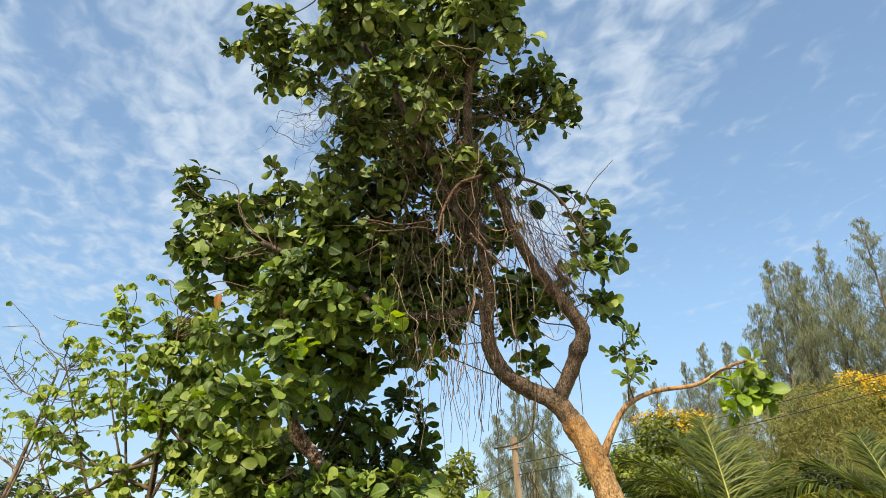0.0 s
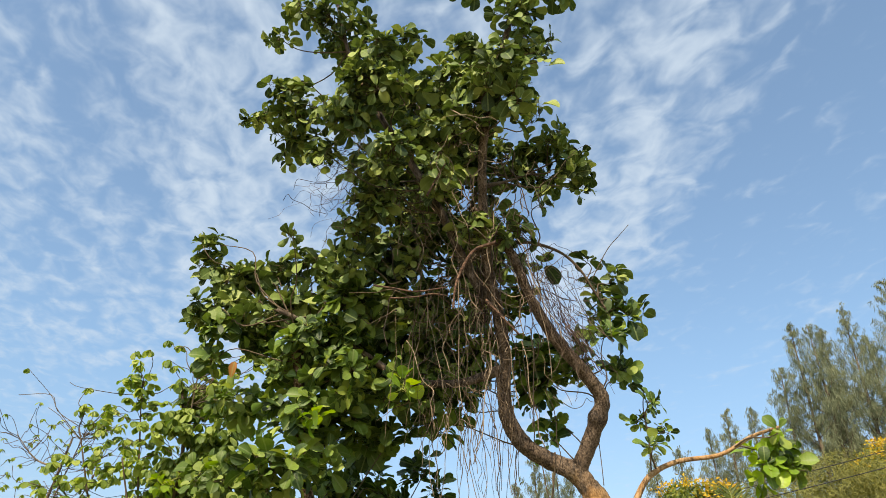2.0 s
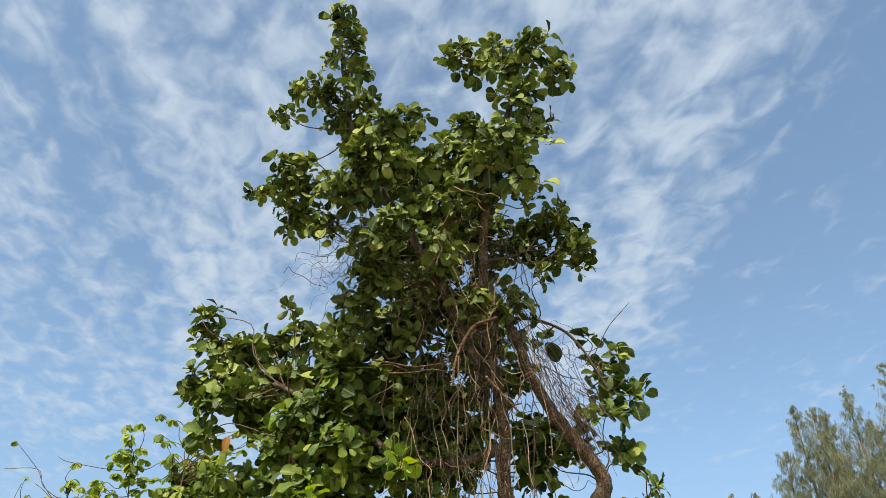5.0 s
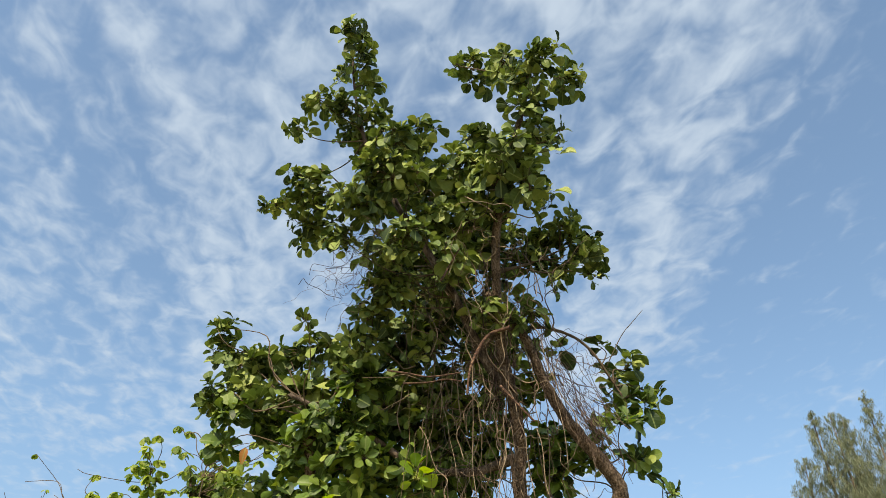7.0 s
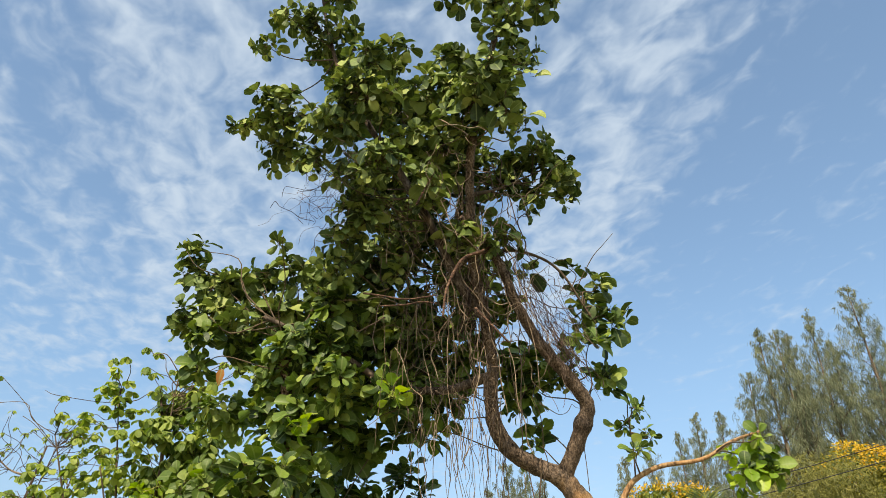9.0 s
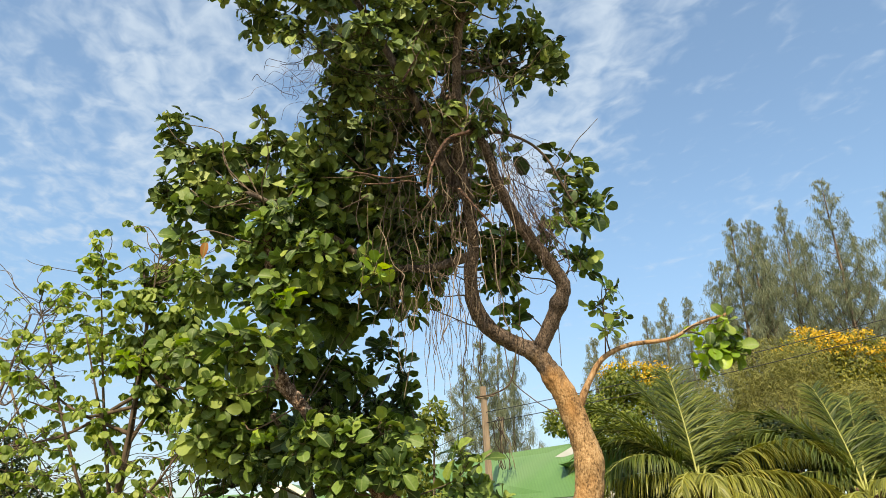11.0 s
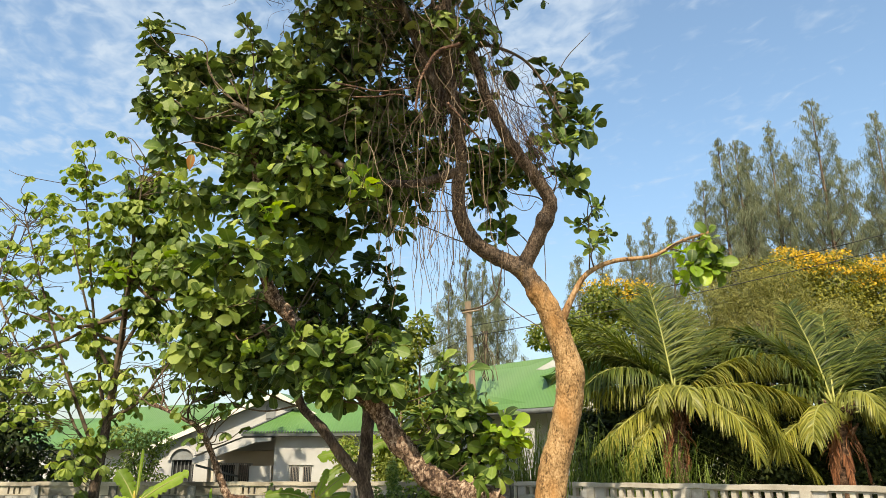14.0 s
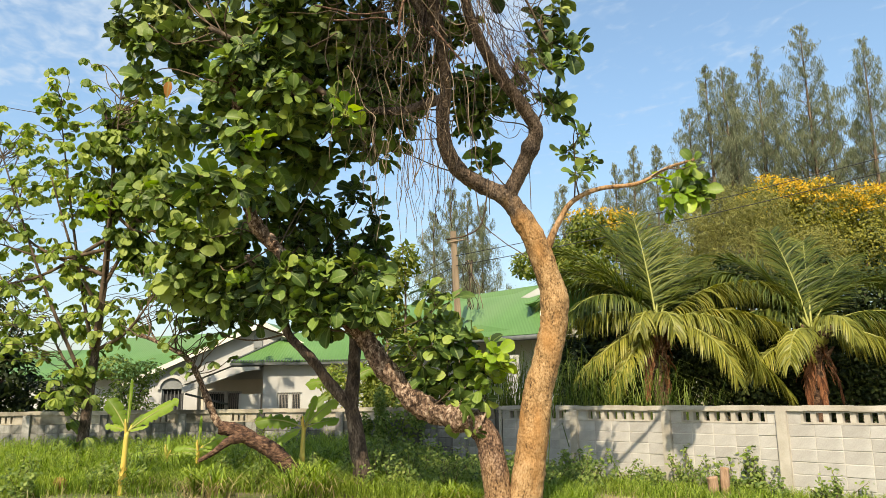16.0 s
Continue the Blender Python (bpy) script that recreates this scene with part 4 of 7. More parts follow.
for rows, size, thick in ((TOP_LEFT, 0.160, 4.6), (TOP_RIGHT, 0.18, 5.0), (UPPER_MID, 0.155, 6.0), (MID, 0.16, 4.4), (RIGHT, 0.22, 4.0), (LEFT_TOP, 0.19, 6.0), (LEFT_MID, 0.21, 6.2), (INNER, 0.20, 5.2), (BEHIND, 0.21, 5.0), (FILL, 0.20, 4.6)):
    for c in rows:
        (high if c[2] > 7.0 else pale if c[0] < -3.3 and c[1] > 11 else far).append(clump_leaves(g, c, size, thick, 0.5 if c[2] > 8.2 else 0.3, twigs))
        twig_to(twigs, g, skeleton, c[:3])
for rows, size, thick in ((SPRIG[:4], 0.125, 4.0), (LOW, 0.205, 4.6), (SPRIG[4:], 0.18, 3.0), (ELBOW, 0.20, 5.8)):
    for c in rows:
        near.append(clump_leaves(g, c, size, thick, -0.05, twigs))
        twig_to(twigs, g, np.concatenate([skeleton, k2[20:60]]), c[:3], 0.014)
far, near, high, pale = stack(far), stack(near), stack(high), stack(pale)
far = [np.concatenate([a, b[300:]]) for a, b in zip(far, near)]
SHAPES = [leaf_shape("round", f, d, w) for f, d, w in ((0.30, 0.25, 1.0), (0.6, 0.4, 1.1), (0.15, 0.15, 1.25), (0.8, 0.25, 0.9), (0.4, 0.55, 1.2))]
for k, shape in enumerate(SHAPES):
    put_leaves(crown, shape, *[r[k::5] for r in far])
    put_leaves(upper, shape, *[r[k::5] for r in high])
    put_leaves(outer, shape, *[r[k::5] for r in pale])
part("lower_crown", crown, LEAF, big_tree, "dense round deep green leaves", kind="stuff")
part("outer_crown", outer, MID_LEAF, big_tree, "lighter mid-green leaves", kind="stuff")
part("upper_crown", upper, DUSTY_LEAF, big_tree, "dense dusty grey-green leaves", kind="stuff")
part("twig_work", twigs, TWIG, big_tree, kind="stuff")
LEAF_SET, YOUNG_SET = leaf_meshes("leaf", LEAF), leaf_meshes("leaf", YOUNG)
single_leaves("leaf", g, near, big_tree, 300, LEAF_SET)

# fresh shoots
fresh_twigs = Bag()
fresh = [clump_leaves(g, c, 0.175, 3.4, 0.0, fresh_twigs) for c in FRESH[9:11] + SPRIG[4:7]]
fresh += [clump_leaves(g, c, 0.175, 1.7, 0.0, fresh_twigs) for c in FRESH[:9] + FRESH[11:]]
part("fresh_shoot", fresh_twigs, RACHIS, big_tree, kind="stuff")
single_leaves("young_leaf", g, stack(fresh), big_tree, 290, YOUNG_SET)

# dry climbers that hang from the crown


def crown_y(z):
    return 11 - 2.0 * min(max((z - 4.5) / 4.7, 0), 1) - 0.049 * (z - 2.1)


def vine_front(z):
    """The outer face of the climbers' curtain."""
    return crown_y(z) - 0.12


vines, rootlets = Bag(), Bag()
# long strands that hang nearly straight
for k in range(115):
    x, z = g.uniform(-1.5, 0.65), g.uniform(5.7, 9.0)
    n = 8
    fall = g.uniform(0.5, 2.1) if z < 7.9 else g.uniform(0.4, 1.4)
    p = np.array((x, vine_front(z) + g.uniform(-0.45, 0.6), z)) + np.column_stack([np.cumsum(g.normal(0, 0.05, n)) + g.normal(0, 0.2) * np.linspace(0, 1, n), np.cumsum(g.normal(0, 0.03, n)), -np.linspace(0, fall, n)])
    vines.tube(spline(p, 3), g.uniform(0.003, 0.0075), 4)
# crooked dead twigs in all directions
for k in range(90):
    c = np.array((g.uniform(-1.6, 0.7), 0, g.uniform(5.7, 9.3)))
    c[1] = vine_front(c[2]) + g.uniform(-0.5, 0.7)
    way = unit(g.normal(size=3) * (1, 0.4, 0.9)) * g.uniform(0.06, 0.2)
    p = c + np.cumsum(way + g.normal(0, 0.06, (7, 3)), axis=0)
    vines.tube(spline(p, 4), np.linspace(g.uniform(0.005, 0.013), 0.003, 25), 4)
# loops and curls of the tangle
for k in range(80):
    c = np.array((g.normal(-0.45, 0.55), 0, g.normal(7.2, 0.75)))
    c[1] = vine_front(c[2]) + g.uniform(-0.4, 0.5)
    a = g.uniform(0, 6.28) + np.linspace(0, g.uniform(1.5, 5.0), 9)
    r = g.uniform(0.08, 0.32)
    p = c + np.column_stack([r * np.cos(a) * g.uniform(0.5, 1.2), 0.3 * r * np.sin(a + 1), r * np.sin(a)]) + np.cumsum(g.normal(0, 0.03, (9, 3)), axis=0)
    vines.tube(spline(p, 3), g.uniform(0.003, 0.006), 4)
# wiry rootlets that hang along the leaning limb
for k in range(110):
    s = g.random()
    a = np.array((0.10, 9.55, 7.95)) * (1 - s) + np.array((0.98, 9.95, 6.05)) * s + g.normal(0, 0.10, 3) + np.array((0.10, -0.12, 0.05))
    n = 8
    fall = g.uniform(0.35, 1.15) * (1 - 0.35 * s)
    p = a + np.column_stack([np.linspace(0, g.normal(0.22, 0.18), n) + np.cumsum(g.normal(0, 0.022, n)), np.cumsum(g.normal(0, 0.02, n)), -fall * np.linspace(0, 1, n) ** 1.2 + np.cumsum(g.normal(0, 0.02, n))])
    rootlets.tube(spline(p, 3), g.uniform(0.002, 0.005), 4)
for k in range(60):
    a = np.array((1.05, 9.55, 6.6)) + g.normal(0, 1, 3) * (0.16, 0.1, 0.4)
    p = a + np.cumsum(unit(np.array((0.15, 0, -0.9)) + g.normal(size=3) * (0.45, 0.3, 0.35)) * 0.07 + g.normal(0, 0.035, (7, 3)), axis=0)
    rootlets.tube(spline(p, 4), g.uniform(0.002, 0.004), 4)
# brown fibres packed round the upright limb
for k in range(70):
    z = g.uniform(6.6, 8.6)
    a = np.array((-0.12 + g.normal(0, 0.16), vine_front(z) + 0.25 + g.uniform(-0.25, 0.2), z))
    n = 6
    p = a + np.column_stack([np.cumsum(g.normal(0, 0.03, n)), np.cumsum(g.normal(0, 0.02, n)), -np.linspace(0, g.uniform(0.3, 0.9), n)])
    rootlets.tube(spline(p, 3), g.uniform(0.003, 0.008), 4)
# strands below the crown, against the sky
for k in range(46):
    x, z = g.uniform(-1.15, 0.2), g.uniform(5.2, 6.0)
    n = 8
    p = np.array((x, crown_y(z) + g.uniform(-0.4, 0.2), z)) + np.column_stack([np.cumsum(g.normal(0, 0.03, n)), np.cumsum(g.normal(0, 0.02, n)), -np.linspace(0, g.uniform(0.5, 1.7), n)])
    vines.tube(spline(p, 3), g.uniform(0.003, 0.006), 4)
for k in range(60):
    a = np.array((-2.01, 8.76, 8.55)) + g.normal(0, 0.25, 3)
    p = a + np.cumsum(unit(np.array((-0.5, 0, -0.75)) + g.normal(0, 0.7, 3)) * 0.09 + g.normal(0, 0.075, (7, 3)), axis=0)
    rootlets.tube(spline(p, 3), g.uniform(0.002, 0.0045), 4)
# stouter dead branches caught in the curtain
DEAD_BRANCHES = [
    ([(0.06, 8.70, 7.16), (-0.24, 8.70, 7.05), (-0.42, 8.66, 6.72), (-0.50, 8.66, 6.46), (-0.53, 8.68, 6.18)], 0.026, 0.014),
    ([(-0.11, 8.80, 6.34), (0.10, 8.78, 6.06), (0.30, 8.80, 5.82)], 0.018, 0.012),
    ([(-1.60, 8.70, 6.60), (-1.33, 8.70, 6.54), (-1.01, 8.70, 6.47), (-0.61, 8.70, 6.51)], 0.014, 0.010),
    ([(-1.37, 8.70, 6.39), (-1.03, 8.70, 6.39), (-0.81, 8.70, 6.42), (-0.60, 8.70, 6.38)], 0.012, 0.009),
    ([(-0.84, 8.30, 7.72), (-0.73, 8.30, 7.96), (-0.59, 8.32, 8.27)], 0.016, 0.010),
]
for pts, r0, r1 in DEAD_BRANCHES:
    limb("dead_branch", pts, r0, r1, RED_BARK, big_tree, 8, 0, 0.2, 14)
for strand, r in (([(0.49, 10.71, 4.78), (0.51, 10.72, 4.62), (0.59, 10.74, 4.20), (0.89, 10.75, 3.91), (1.10, 10.76, 3.77), (1.24, 10.77, 3.67)], 0.008), ([(0.69, 10.71, 4.87), (0.66, 10.72, 4.57), (0.57, 10.74, 4.17), (0.35, 10.75, 4.01), (0.05, 10.75, 3.95)], 0.012), ([(1.31, 10.70, 5.13), (1.32, 10.72, 4.74), (1.32, 10.73, 4.39)], 0.006)):
    b = Bag()
    b.tube(spline(strand, 8), r, 5)
    part("hanging_stem", b, TWIG, big_tree)
part("dry_climber", vines, VINE, big_tree, "tangle of dry brown hanging vines", kind="stuff")
part("rootlet_mat", rootlets, ROOTLET, big_tree, "wiry reddish-brown aerial roots", kind="stuff")

# one withered leaf
withered = Bag()
put_leaves(withered, leaf_shape("oval", 0.5, 0.3), np.array([(-3.75, 9.59, 5.99)]), np.array([(-0.1, 0, -1.0)]), np.array([(0.2, -1, 0.2)]), [0.24])
part("withered_leaf", withered, DEAD, big_tree, "single dry orange leaf")

# slender forked tree beside it
slender = thing("slender_tree", (-1.28, 12.0, ground_z(-1.28, 12.0)), "slender dark tree forking low, with round leaves", "tree")
_, s1 = limb("trunk", THIN, 0.15, 0.08, LIMB_BARK, slender, 28, 0.04, 0.2, 12, (), 18, 0.008)
_, s2 = limb("limb", THIN_ARM, 0.10, 0.05, LIMB_BARK, slender, 24, 0, 0.2, 13, (), 16, 0.007)
low_crown, low_twigs, rows = Bag(), Bag(), []
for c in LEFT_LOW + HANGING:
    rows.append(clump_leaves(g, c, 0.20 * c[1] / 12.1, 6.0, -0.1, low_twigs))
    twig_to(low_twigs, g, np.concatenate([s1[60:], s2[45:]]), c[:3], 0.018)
rows = stack(rows)
order = np.argsort(rows[0][:, 1])
rows = [r[order] for r in rows]
single_leaves("leaf", g, rows, slender, 250, leaf_meshes("leaf", SHADED_LEAF))
put_leaves(low_crown, ROUND, *[r[250:] for r in rows])
part("crown", low_crown, SHADED_LEAF, slender, kind="stuff")
part("twig_work", low_twigs, TWIG, slender, kind="stuff")

# ---- thinner trees and plants in the yard ----


def rosette(g, at, n, size, lift=0.15):
    """Leaves in a whorl round a twig's end."""
    a = g.uniform(0, 6.28, n)
    d = np.column_stack([np.cos(a), np.sin(a), g.normal(lift - 0.45, 0.35, n)])
    nor = np.column_stack([0.55 * np.cos(a), 0.55 * np.sin(a), np.ones(n)]) + g.normal(0, 0.25, (n, 3)) + np.array((0, -0.3, 0))
    return np.repeat(np.asarray(at)[None], n, 0), d, nor, np.clip(g.normal(size, size * 0.22, n), size * 0.5, size * 1.5)


g = np.random.default_rng(21)
light_tree = thing("light_leaved_tree", (-7.15, 15.0, ground_z(-7.15, 15.0)), "open-crowned young tree with light green drooping leaves", "tree")
_, t1 = limb("trunk", [(-7.20, 15.07, 0.22), (-7.14, 15.03, 1.07), (-7.05, 14.99, 1.97), (-6.97, 14.94, 2.97), (-6.89, 14.89, 4.07), (-6.85, 14.83, 5.17), (-6.84, 14.77, 6.47), (-7.01, 14.62, 7.56)], 0.115, 0.025, LIMB_BARK, light_tree, 18, 0.03, 0.16, 21, (), 10, 0.006)
LIMB_ENDS = [(-9.00, 14.35, 6.81), (-8.21, 15.10, 7.76), (-6.61, 14.39, 8.05), (-5.99, 14.97, 6.49), (-8.66, 14.15, 4.71), (-5.67, 14.64, 5.07), (-8.35, 15.41, 3.47), (-5.55, 14.40, 3.86), (-7.68, 13.99, 6.01), (-9.68, 15.10, 5.84), (-9.45, 14.79, 3.92), (-4.97, 14.86, 4.80)]
bones = [t1]
for k, e in enumerate(LIMB_ENDS):
    a = t1[min(len(t1) - 1, 18 + (k * 7) % 40)]
    e = np.array(e)
    m = a + (e - a) * 0.5 + np.array((0, 0, -0.25))
    _, q = limb("limb", [a, m, e], 0.045, 0.012, TWIG, light_tree, 7, 0, 0.1, 30 + k)
    bones.append(q)
bones = np.concatenate(bones)
tw, lv, trunk_leaves = Bag(), [], []
SPOTS = [(-8.78, 7.07, 0.5), (-8.11, 7.77, 0.45), (-6.8, 7.77, 0.55), (-7.69, 6.77, 0.6), (-8.37, 6.07, 0.6), (-7.3, 5.77, 0.7), (-6.35, 6.17, 0.7), (-5.9, 7.07, 0.6), (-8.6, 4.87, 0.6), (-8.9, 4.07, 0.5), (-8.0, 3.37, 0.5), (-7.4, 3.87, 0.6), (-6.1, 4.47, 0.6), (-6.5, 3.47, 0.5), (-5.5, 3.87, 0.5), (-7.2, 2.37, 0.3), (-7.4, 1.77, 0.3), (-9.3, 5.77, 0.6), (-9.4, 3.27, 0.5), (-5.2, 5.47, 0.6), (-7.6, 4.77, 0.6), (-6.9, 2.97, 0.3), (-8.5, 2.77, 0.4)]
for x, z, r in SPOTS:
    for k in range(int(24 * r / 0.5)):
        p = np.array((x, 15.0 + g.uniform(-0.9, 0.9), z)) + ball(g, 1)[0] * r * g.uniform(0.3, 1.15)
        if k % 2:
            twig_to(tw, g, bones, p, 0.007)
        lv.append(rosette(g, p, g.integers(5, 9), 0.165))
for k in range(34):
    p = np.array((g.uniform(-9.2, -5.2), 15 + g.uniform(-0.8, 0.8), g.uniform(7.4, 8.7)))
    twig_to(tw, g, bones, p, 0.012)
    lv.append(rosette(g, p, g.integers(6, 10), 0.155))
for k in range(36):
    p = np.array((g.uniform(-10.6, -5.0), 15 + g.uniform(-0.8, 0.8), g.uniform(2.6, 8.6)))
    twig_to(tw, g, bones, p, 0.009)
    if k % 3 == 0:
        lv.append(rosette(g, p, 5, 0.12))
for k in range(26):
    p = np.array((-7.1 + g.normal(0, 0.2), 14.85 + g.normal(0, 0.12), g.uniform(0.6, 2.7)))
    trunk_leaves.append(rosette(g, p, 4, 0.2))
inner, inner_rows = Bag(), trunk_leaves
for x, y, z, rx, rz in LEFT_FAR:
    for k in range(int(42 * rx * rz / 0.2)):
        p = np.array((x, y, z)) + ball(g, 1)[0] * (rx, 0.5, rz) * g.uniform(0.3, 1.05)
        inner_rows.append(rosette(g, p, g.integers(4, 8), 0.19))
        if k % 4 == 0:
            twig_to(tw, g, bones, p, 0.007)
put_leaves(inner, leaf_shape("round", 0.3, 0.4), *stack(inner_rows))
part("inner_crown", inner, MID_LEAF, light_tree, "denser mid-green foliage", kind="stuff")
lv = stack(lv)
single_leaves("leaf", g, [r[:280] for r in lv], light_tree, 280, leaf_meshes("leaf", LIGHT_LEAF))
cr = Bag()
put_leaves(cr, leaf_shape("round", 0.3, 0.4), *[r[280:] for r in lv])
part("crown", cr, LIGHT_LEAF, light_tree, "sparse light green foliage", kind="stuff")
part("twig_work", tw, TWIG, light_tree, kind="stuff")

# thin tree with small pale leaves beside it
g = np.random.default_rng(22)
sparse = thing("sparse_tree", (-11.7, 16.3, ground_z(-11.7, 16.3)), "thin grey tree with sparse small pale leaves and bare twigs", "tree")
_, q1 = limb("trunk", [(-11.7, 16.3, 0.2), (-11.5, 16.3, 1.6), (-11.2, 16.25, 3.1), (-10.8, 16.2, 4.6), (-10.5, 16.2, 6.0), (-10.3, 16.2, 7.2)], 0.085, 0.02, GREY_BARK, sparse, 16, 0.02, 0.16, 41, (), 10, 0.005)
bones = [q1]
for k, e in enumerate([(-9.3, 15.9, 6.3), (-9.2, 16.3, 4.6), (-12.6, 16.0, 6.6), (-9.1, 16.1, 3.6), (-11.9, 16.4, 7.4), (-9.8, 16.0, 7.6), (-12.9, 16.2, 5.2), (-9.9, 15.8, 5.3)]):
    a = q1[min(len(q1) - 1, 20 + (k * 6) % 28)]
    e = np.array(e)
    _, q = limb("limb", [a, a + (e - a) * 0.5 + np.array((0, 0, -0.2)), e], 0.032, 0.008, GREY_BARK, sparse, 7, 0, 0.1, 60 + k)
    bones.append(q)
bones = np.concatenate(bones)
tw, lv = Bag(), []
for k in range(330):
    p = np.array((g.uniform(-13.2, -8.9), 16.2 + g.uniform(-0.7, 0.7), g.uniform(2.9, 7.9)))
    twig_to(tw, g, bones, p, 0.007)
    if k % 4:
        lv.append(rosette(g, p, g.integers(4, 8), 0.105))
cr = Bag()
put_leaves(cr, leaf_shape("oval", 0.3, 0.4), *stack(lv))
part("crown", cr, LIGHT_LEAF, sparse, "sparse pale green foliage", kind="stuff")
part("twig_work", tw, TWIG, sparse, kind="stuff")

# leaning half-dead tree whose trunk lies in the grass
g = np.random.default_rng(23)
fallen = thing("leaning_tree", (-2.4, 12.5, ground_z(-2.4, 12.5)), "half-fallen brown tree lying in grass, nearly bare", "tree")
_, l1 = limb("trunk", [(-2.19, 12.48, 0.26), (-2.45, 12.52, 0.49), (-2.85, 12.55, 0.84), (-3.36, 12.53, 1.13), (-3.69, 12.53, 1.22)], 0.15, 0.11, RED_BARK, fallen, 34, 0.04, 0.2, 23, (), 26, 0.016)
_, l2 = limb("limb", [(-3.56, 12.53, 1.20), (-3.73, 12.53, 1.28), (-3.87, 12.51, 1.55), (-4.15, 12.48, 2.16), (-4.33, 12.47, 2.39), (-4.59, 12.46, 2.53), (-5.07, 12.45, 2.75)], 0.07, 0.028, PINK_BARK, fallen, 26, 0.02, 0.3, 24, (), 22, 0.009)
_, l3 = limb("limb", [(-3.21, 12.49, 1.08), (-3.51, 12.39, 1.01), (-3.72, 12.33, 0.84), (-3.95, 12.25, 0.71)], 0.075, 0.025, RED_BARK, fallen, 20, 0.02, 0.4, 25, (), 18, 0.010)
tw, lv = Bag(), []
for e in ((-3.88, 12.36, 2.54), (-4.94, 12.33, 3.27), (-5.43, 12.44, 2.92), (-4.44, 12.33, 3.18), (-5.24, 12.52, 3.38), (-4.13, 12.34, 2.98), (-4.02, 12.50, 1.89)):
    twig_to(tw, g, l2[66:], e, 0.02)
for k in range(26):
    p = np.array((-4.13, 12.35, 2.78)) + g.normal(0, 1, 3) * np.array((0.3, 0.2, 0.35))
    twig_to(tw, g, l2[60:], p, 0.01)
    lv.append(rosette(g, p, 4, 0.15))
cr = Bag()
put_leaves(cr, ROUND, *stack(lv))
part("leaf_tuft", cr, MID_LEAF, fallen, kind="stuff")
part("twig_work", tw, TWIG, fallen, kind="stuff")


def banana_plant(at, height, fronds, label, seed):
    """A banana plant: a sheathed stem and long arched blades with torn edges, each with its rib."""
    g = np.random.default_rng(seed)
    x, y = at
    z = ground_z(x, y) - 0.02
    ob = thing("banana_plant", (x, y, z), label, "banana plant", "banana plants in the yard")
    stem = Bag()
    p = spline([(x, y, z), (x + 0.01, y, z + height * 0.4), (x + 0.03, y, z + height)], 8)
    stem.tube(p, np.linspace(0.058, 0.036, len(p)) * (0.6 + height * 0.4), 12, 0.14, seed)
    part("stem", stem, BANANA_STEM, ob)
    for k in range(3):
        a = k * 2.1 + 0.4
        flap = Bag()
        e = p[-1] + np.array((math.cos(a) * 0.07, math.sin(a) * 0.07, 0.10 + 0.05 * k))
        flap.tube(spline([p[4] + (math.cos(a) * 0.02, math.sin(a) * 0.02, 0), p[-3], e], 5), np.linspace(0.05, 0.012, 11) * (0.6 + height * 0.4), 8)
        part("leaf_sheath", flap, BANANA_STEM, ob)
    n = 30
    for az, rise, length, bend, broad, face in fronds:
        d = np.array((math.cos(radians(az)), math.sin(radians(az)), 0))
        s = np.linspace(0, 1, n)
        mid = p[-1] + d * (length * s * math.cos(radians(rise)))[:, None] + np.array((0, 0, 1)) * (length * (s * math.sin(radians(rise)) - bend * s**2))[:, None]
        body = np.clip((s - 0.12) / 0.88, 0, 1)
        wide = length * broad * np.clip(np.minimum(body / 0.22, 1), 0, 1) ** 0.7 * np.sqrt(np.clip(1 - np.clip((body - 0.78) / 0.22, 0, 1) ** 2.4, 0.0, 1)) + 0.003
        tan = unit(np.gradient(mid, axis=0))
        up = np.array((0.12 * g.normal(), -face, 1.0 - 0.6 * face))
        side = unit(np.cross(tan, up))
        up = np.cross(side, tan)
        cols, uv = [], []
        for u in (-1, -0.55, 0, 0.55, 1):
            torn = 1 - np.where(g.random(n) < 0.22, g.uniform(0.25, 0.55, n), g.uniform(0, 0.08, n)) * (abs(u) > 0.9) * (broad > 0.06)
            wave = 0.04 * wide * np.sin(s * 26 + u * 3 + seed)
            cols.append(mid + side * (u * wide * torn * 0.92)[:, None] - up * ((abs(u) ** 1.3) * 0.34 * wide - wave * abs(u))[:, None])
            uv.append(np.column_stack([np.full(n, u * 0.5), s * 3]))
        v = np.stack(cols, 1).reshape(-1, 3)
        i, j = np.meshgrid(np.arange(n - 1), np.arange(4), indexing="ij")
        q = np.stack([i * 5 + j, i * 5 + j + 1, i * 5 + j + 6, i * 5 + j + 5], -1).reshape(-1, 4)
        blade = Bag()
        blade.add(v, q, np.stack(uv, 1).reshape(-1, 2))
        b = part("leaf_blade", blade, BANANA, ob)
        rib = Bag()
        rib.tube(mid - up * 0.006, np.linspace(0.018, 0.004, n) * (0.5 + length * 0.5), 5)
        part("leaf_rib", rib, RACHIS, b)
    return ob


# azimuth, rise, length, bend, breadth, turn towards the yard
banana_plant((-5.17, 12.3), 1.0, [(176, 62, 0.76, 0.20, 0.19, 0.9), (6, 38, 1.0, 0.12, 0.125, 0.8), (70, 87, 0.85, 0.0, 0.03, 0.9), (20, 55, 0.42, 0.2, 0.16, 0.8), (200, 30, 0.38, 0.25, 0.18, 0.8), (-20, 20, 0.45, 0.15, 0.14, 0.5)], "young banana plant with yellowish stem and green blades", 1)
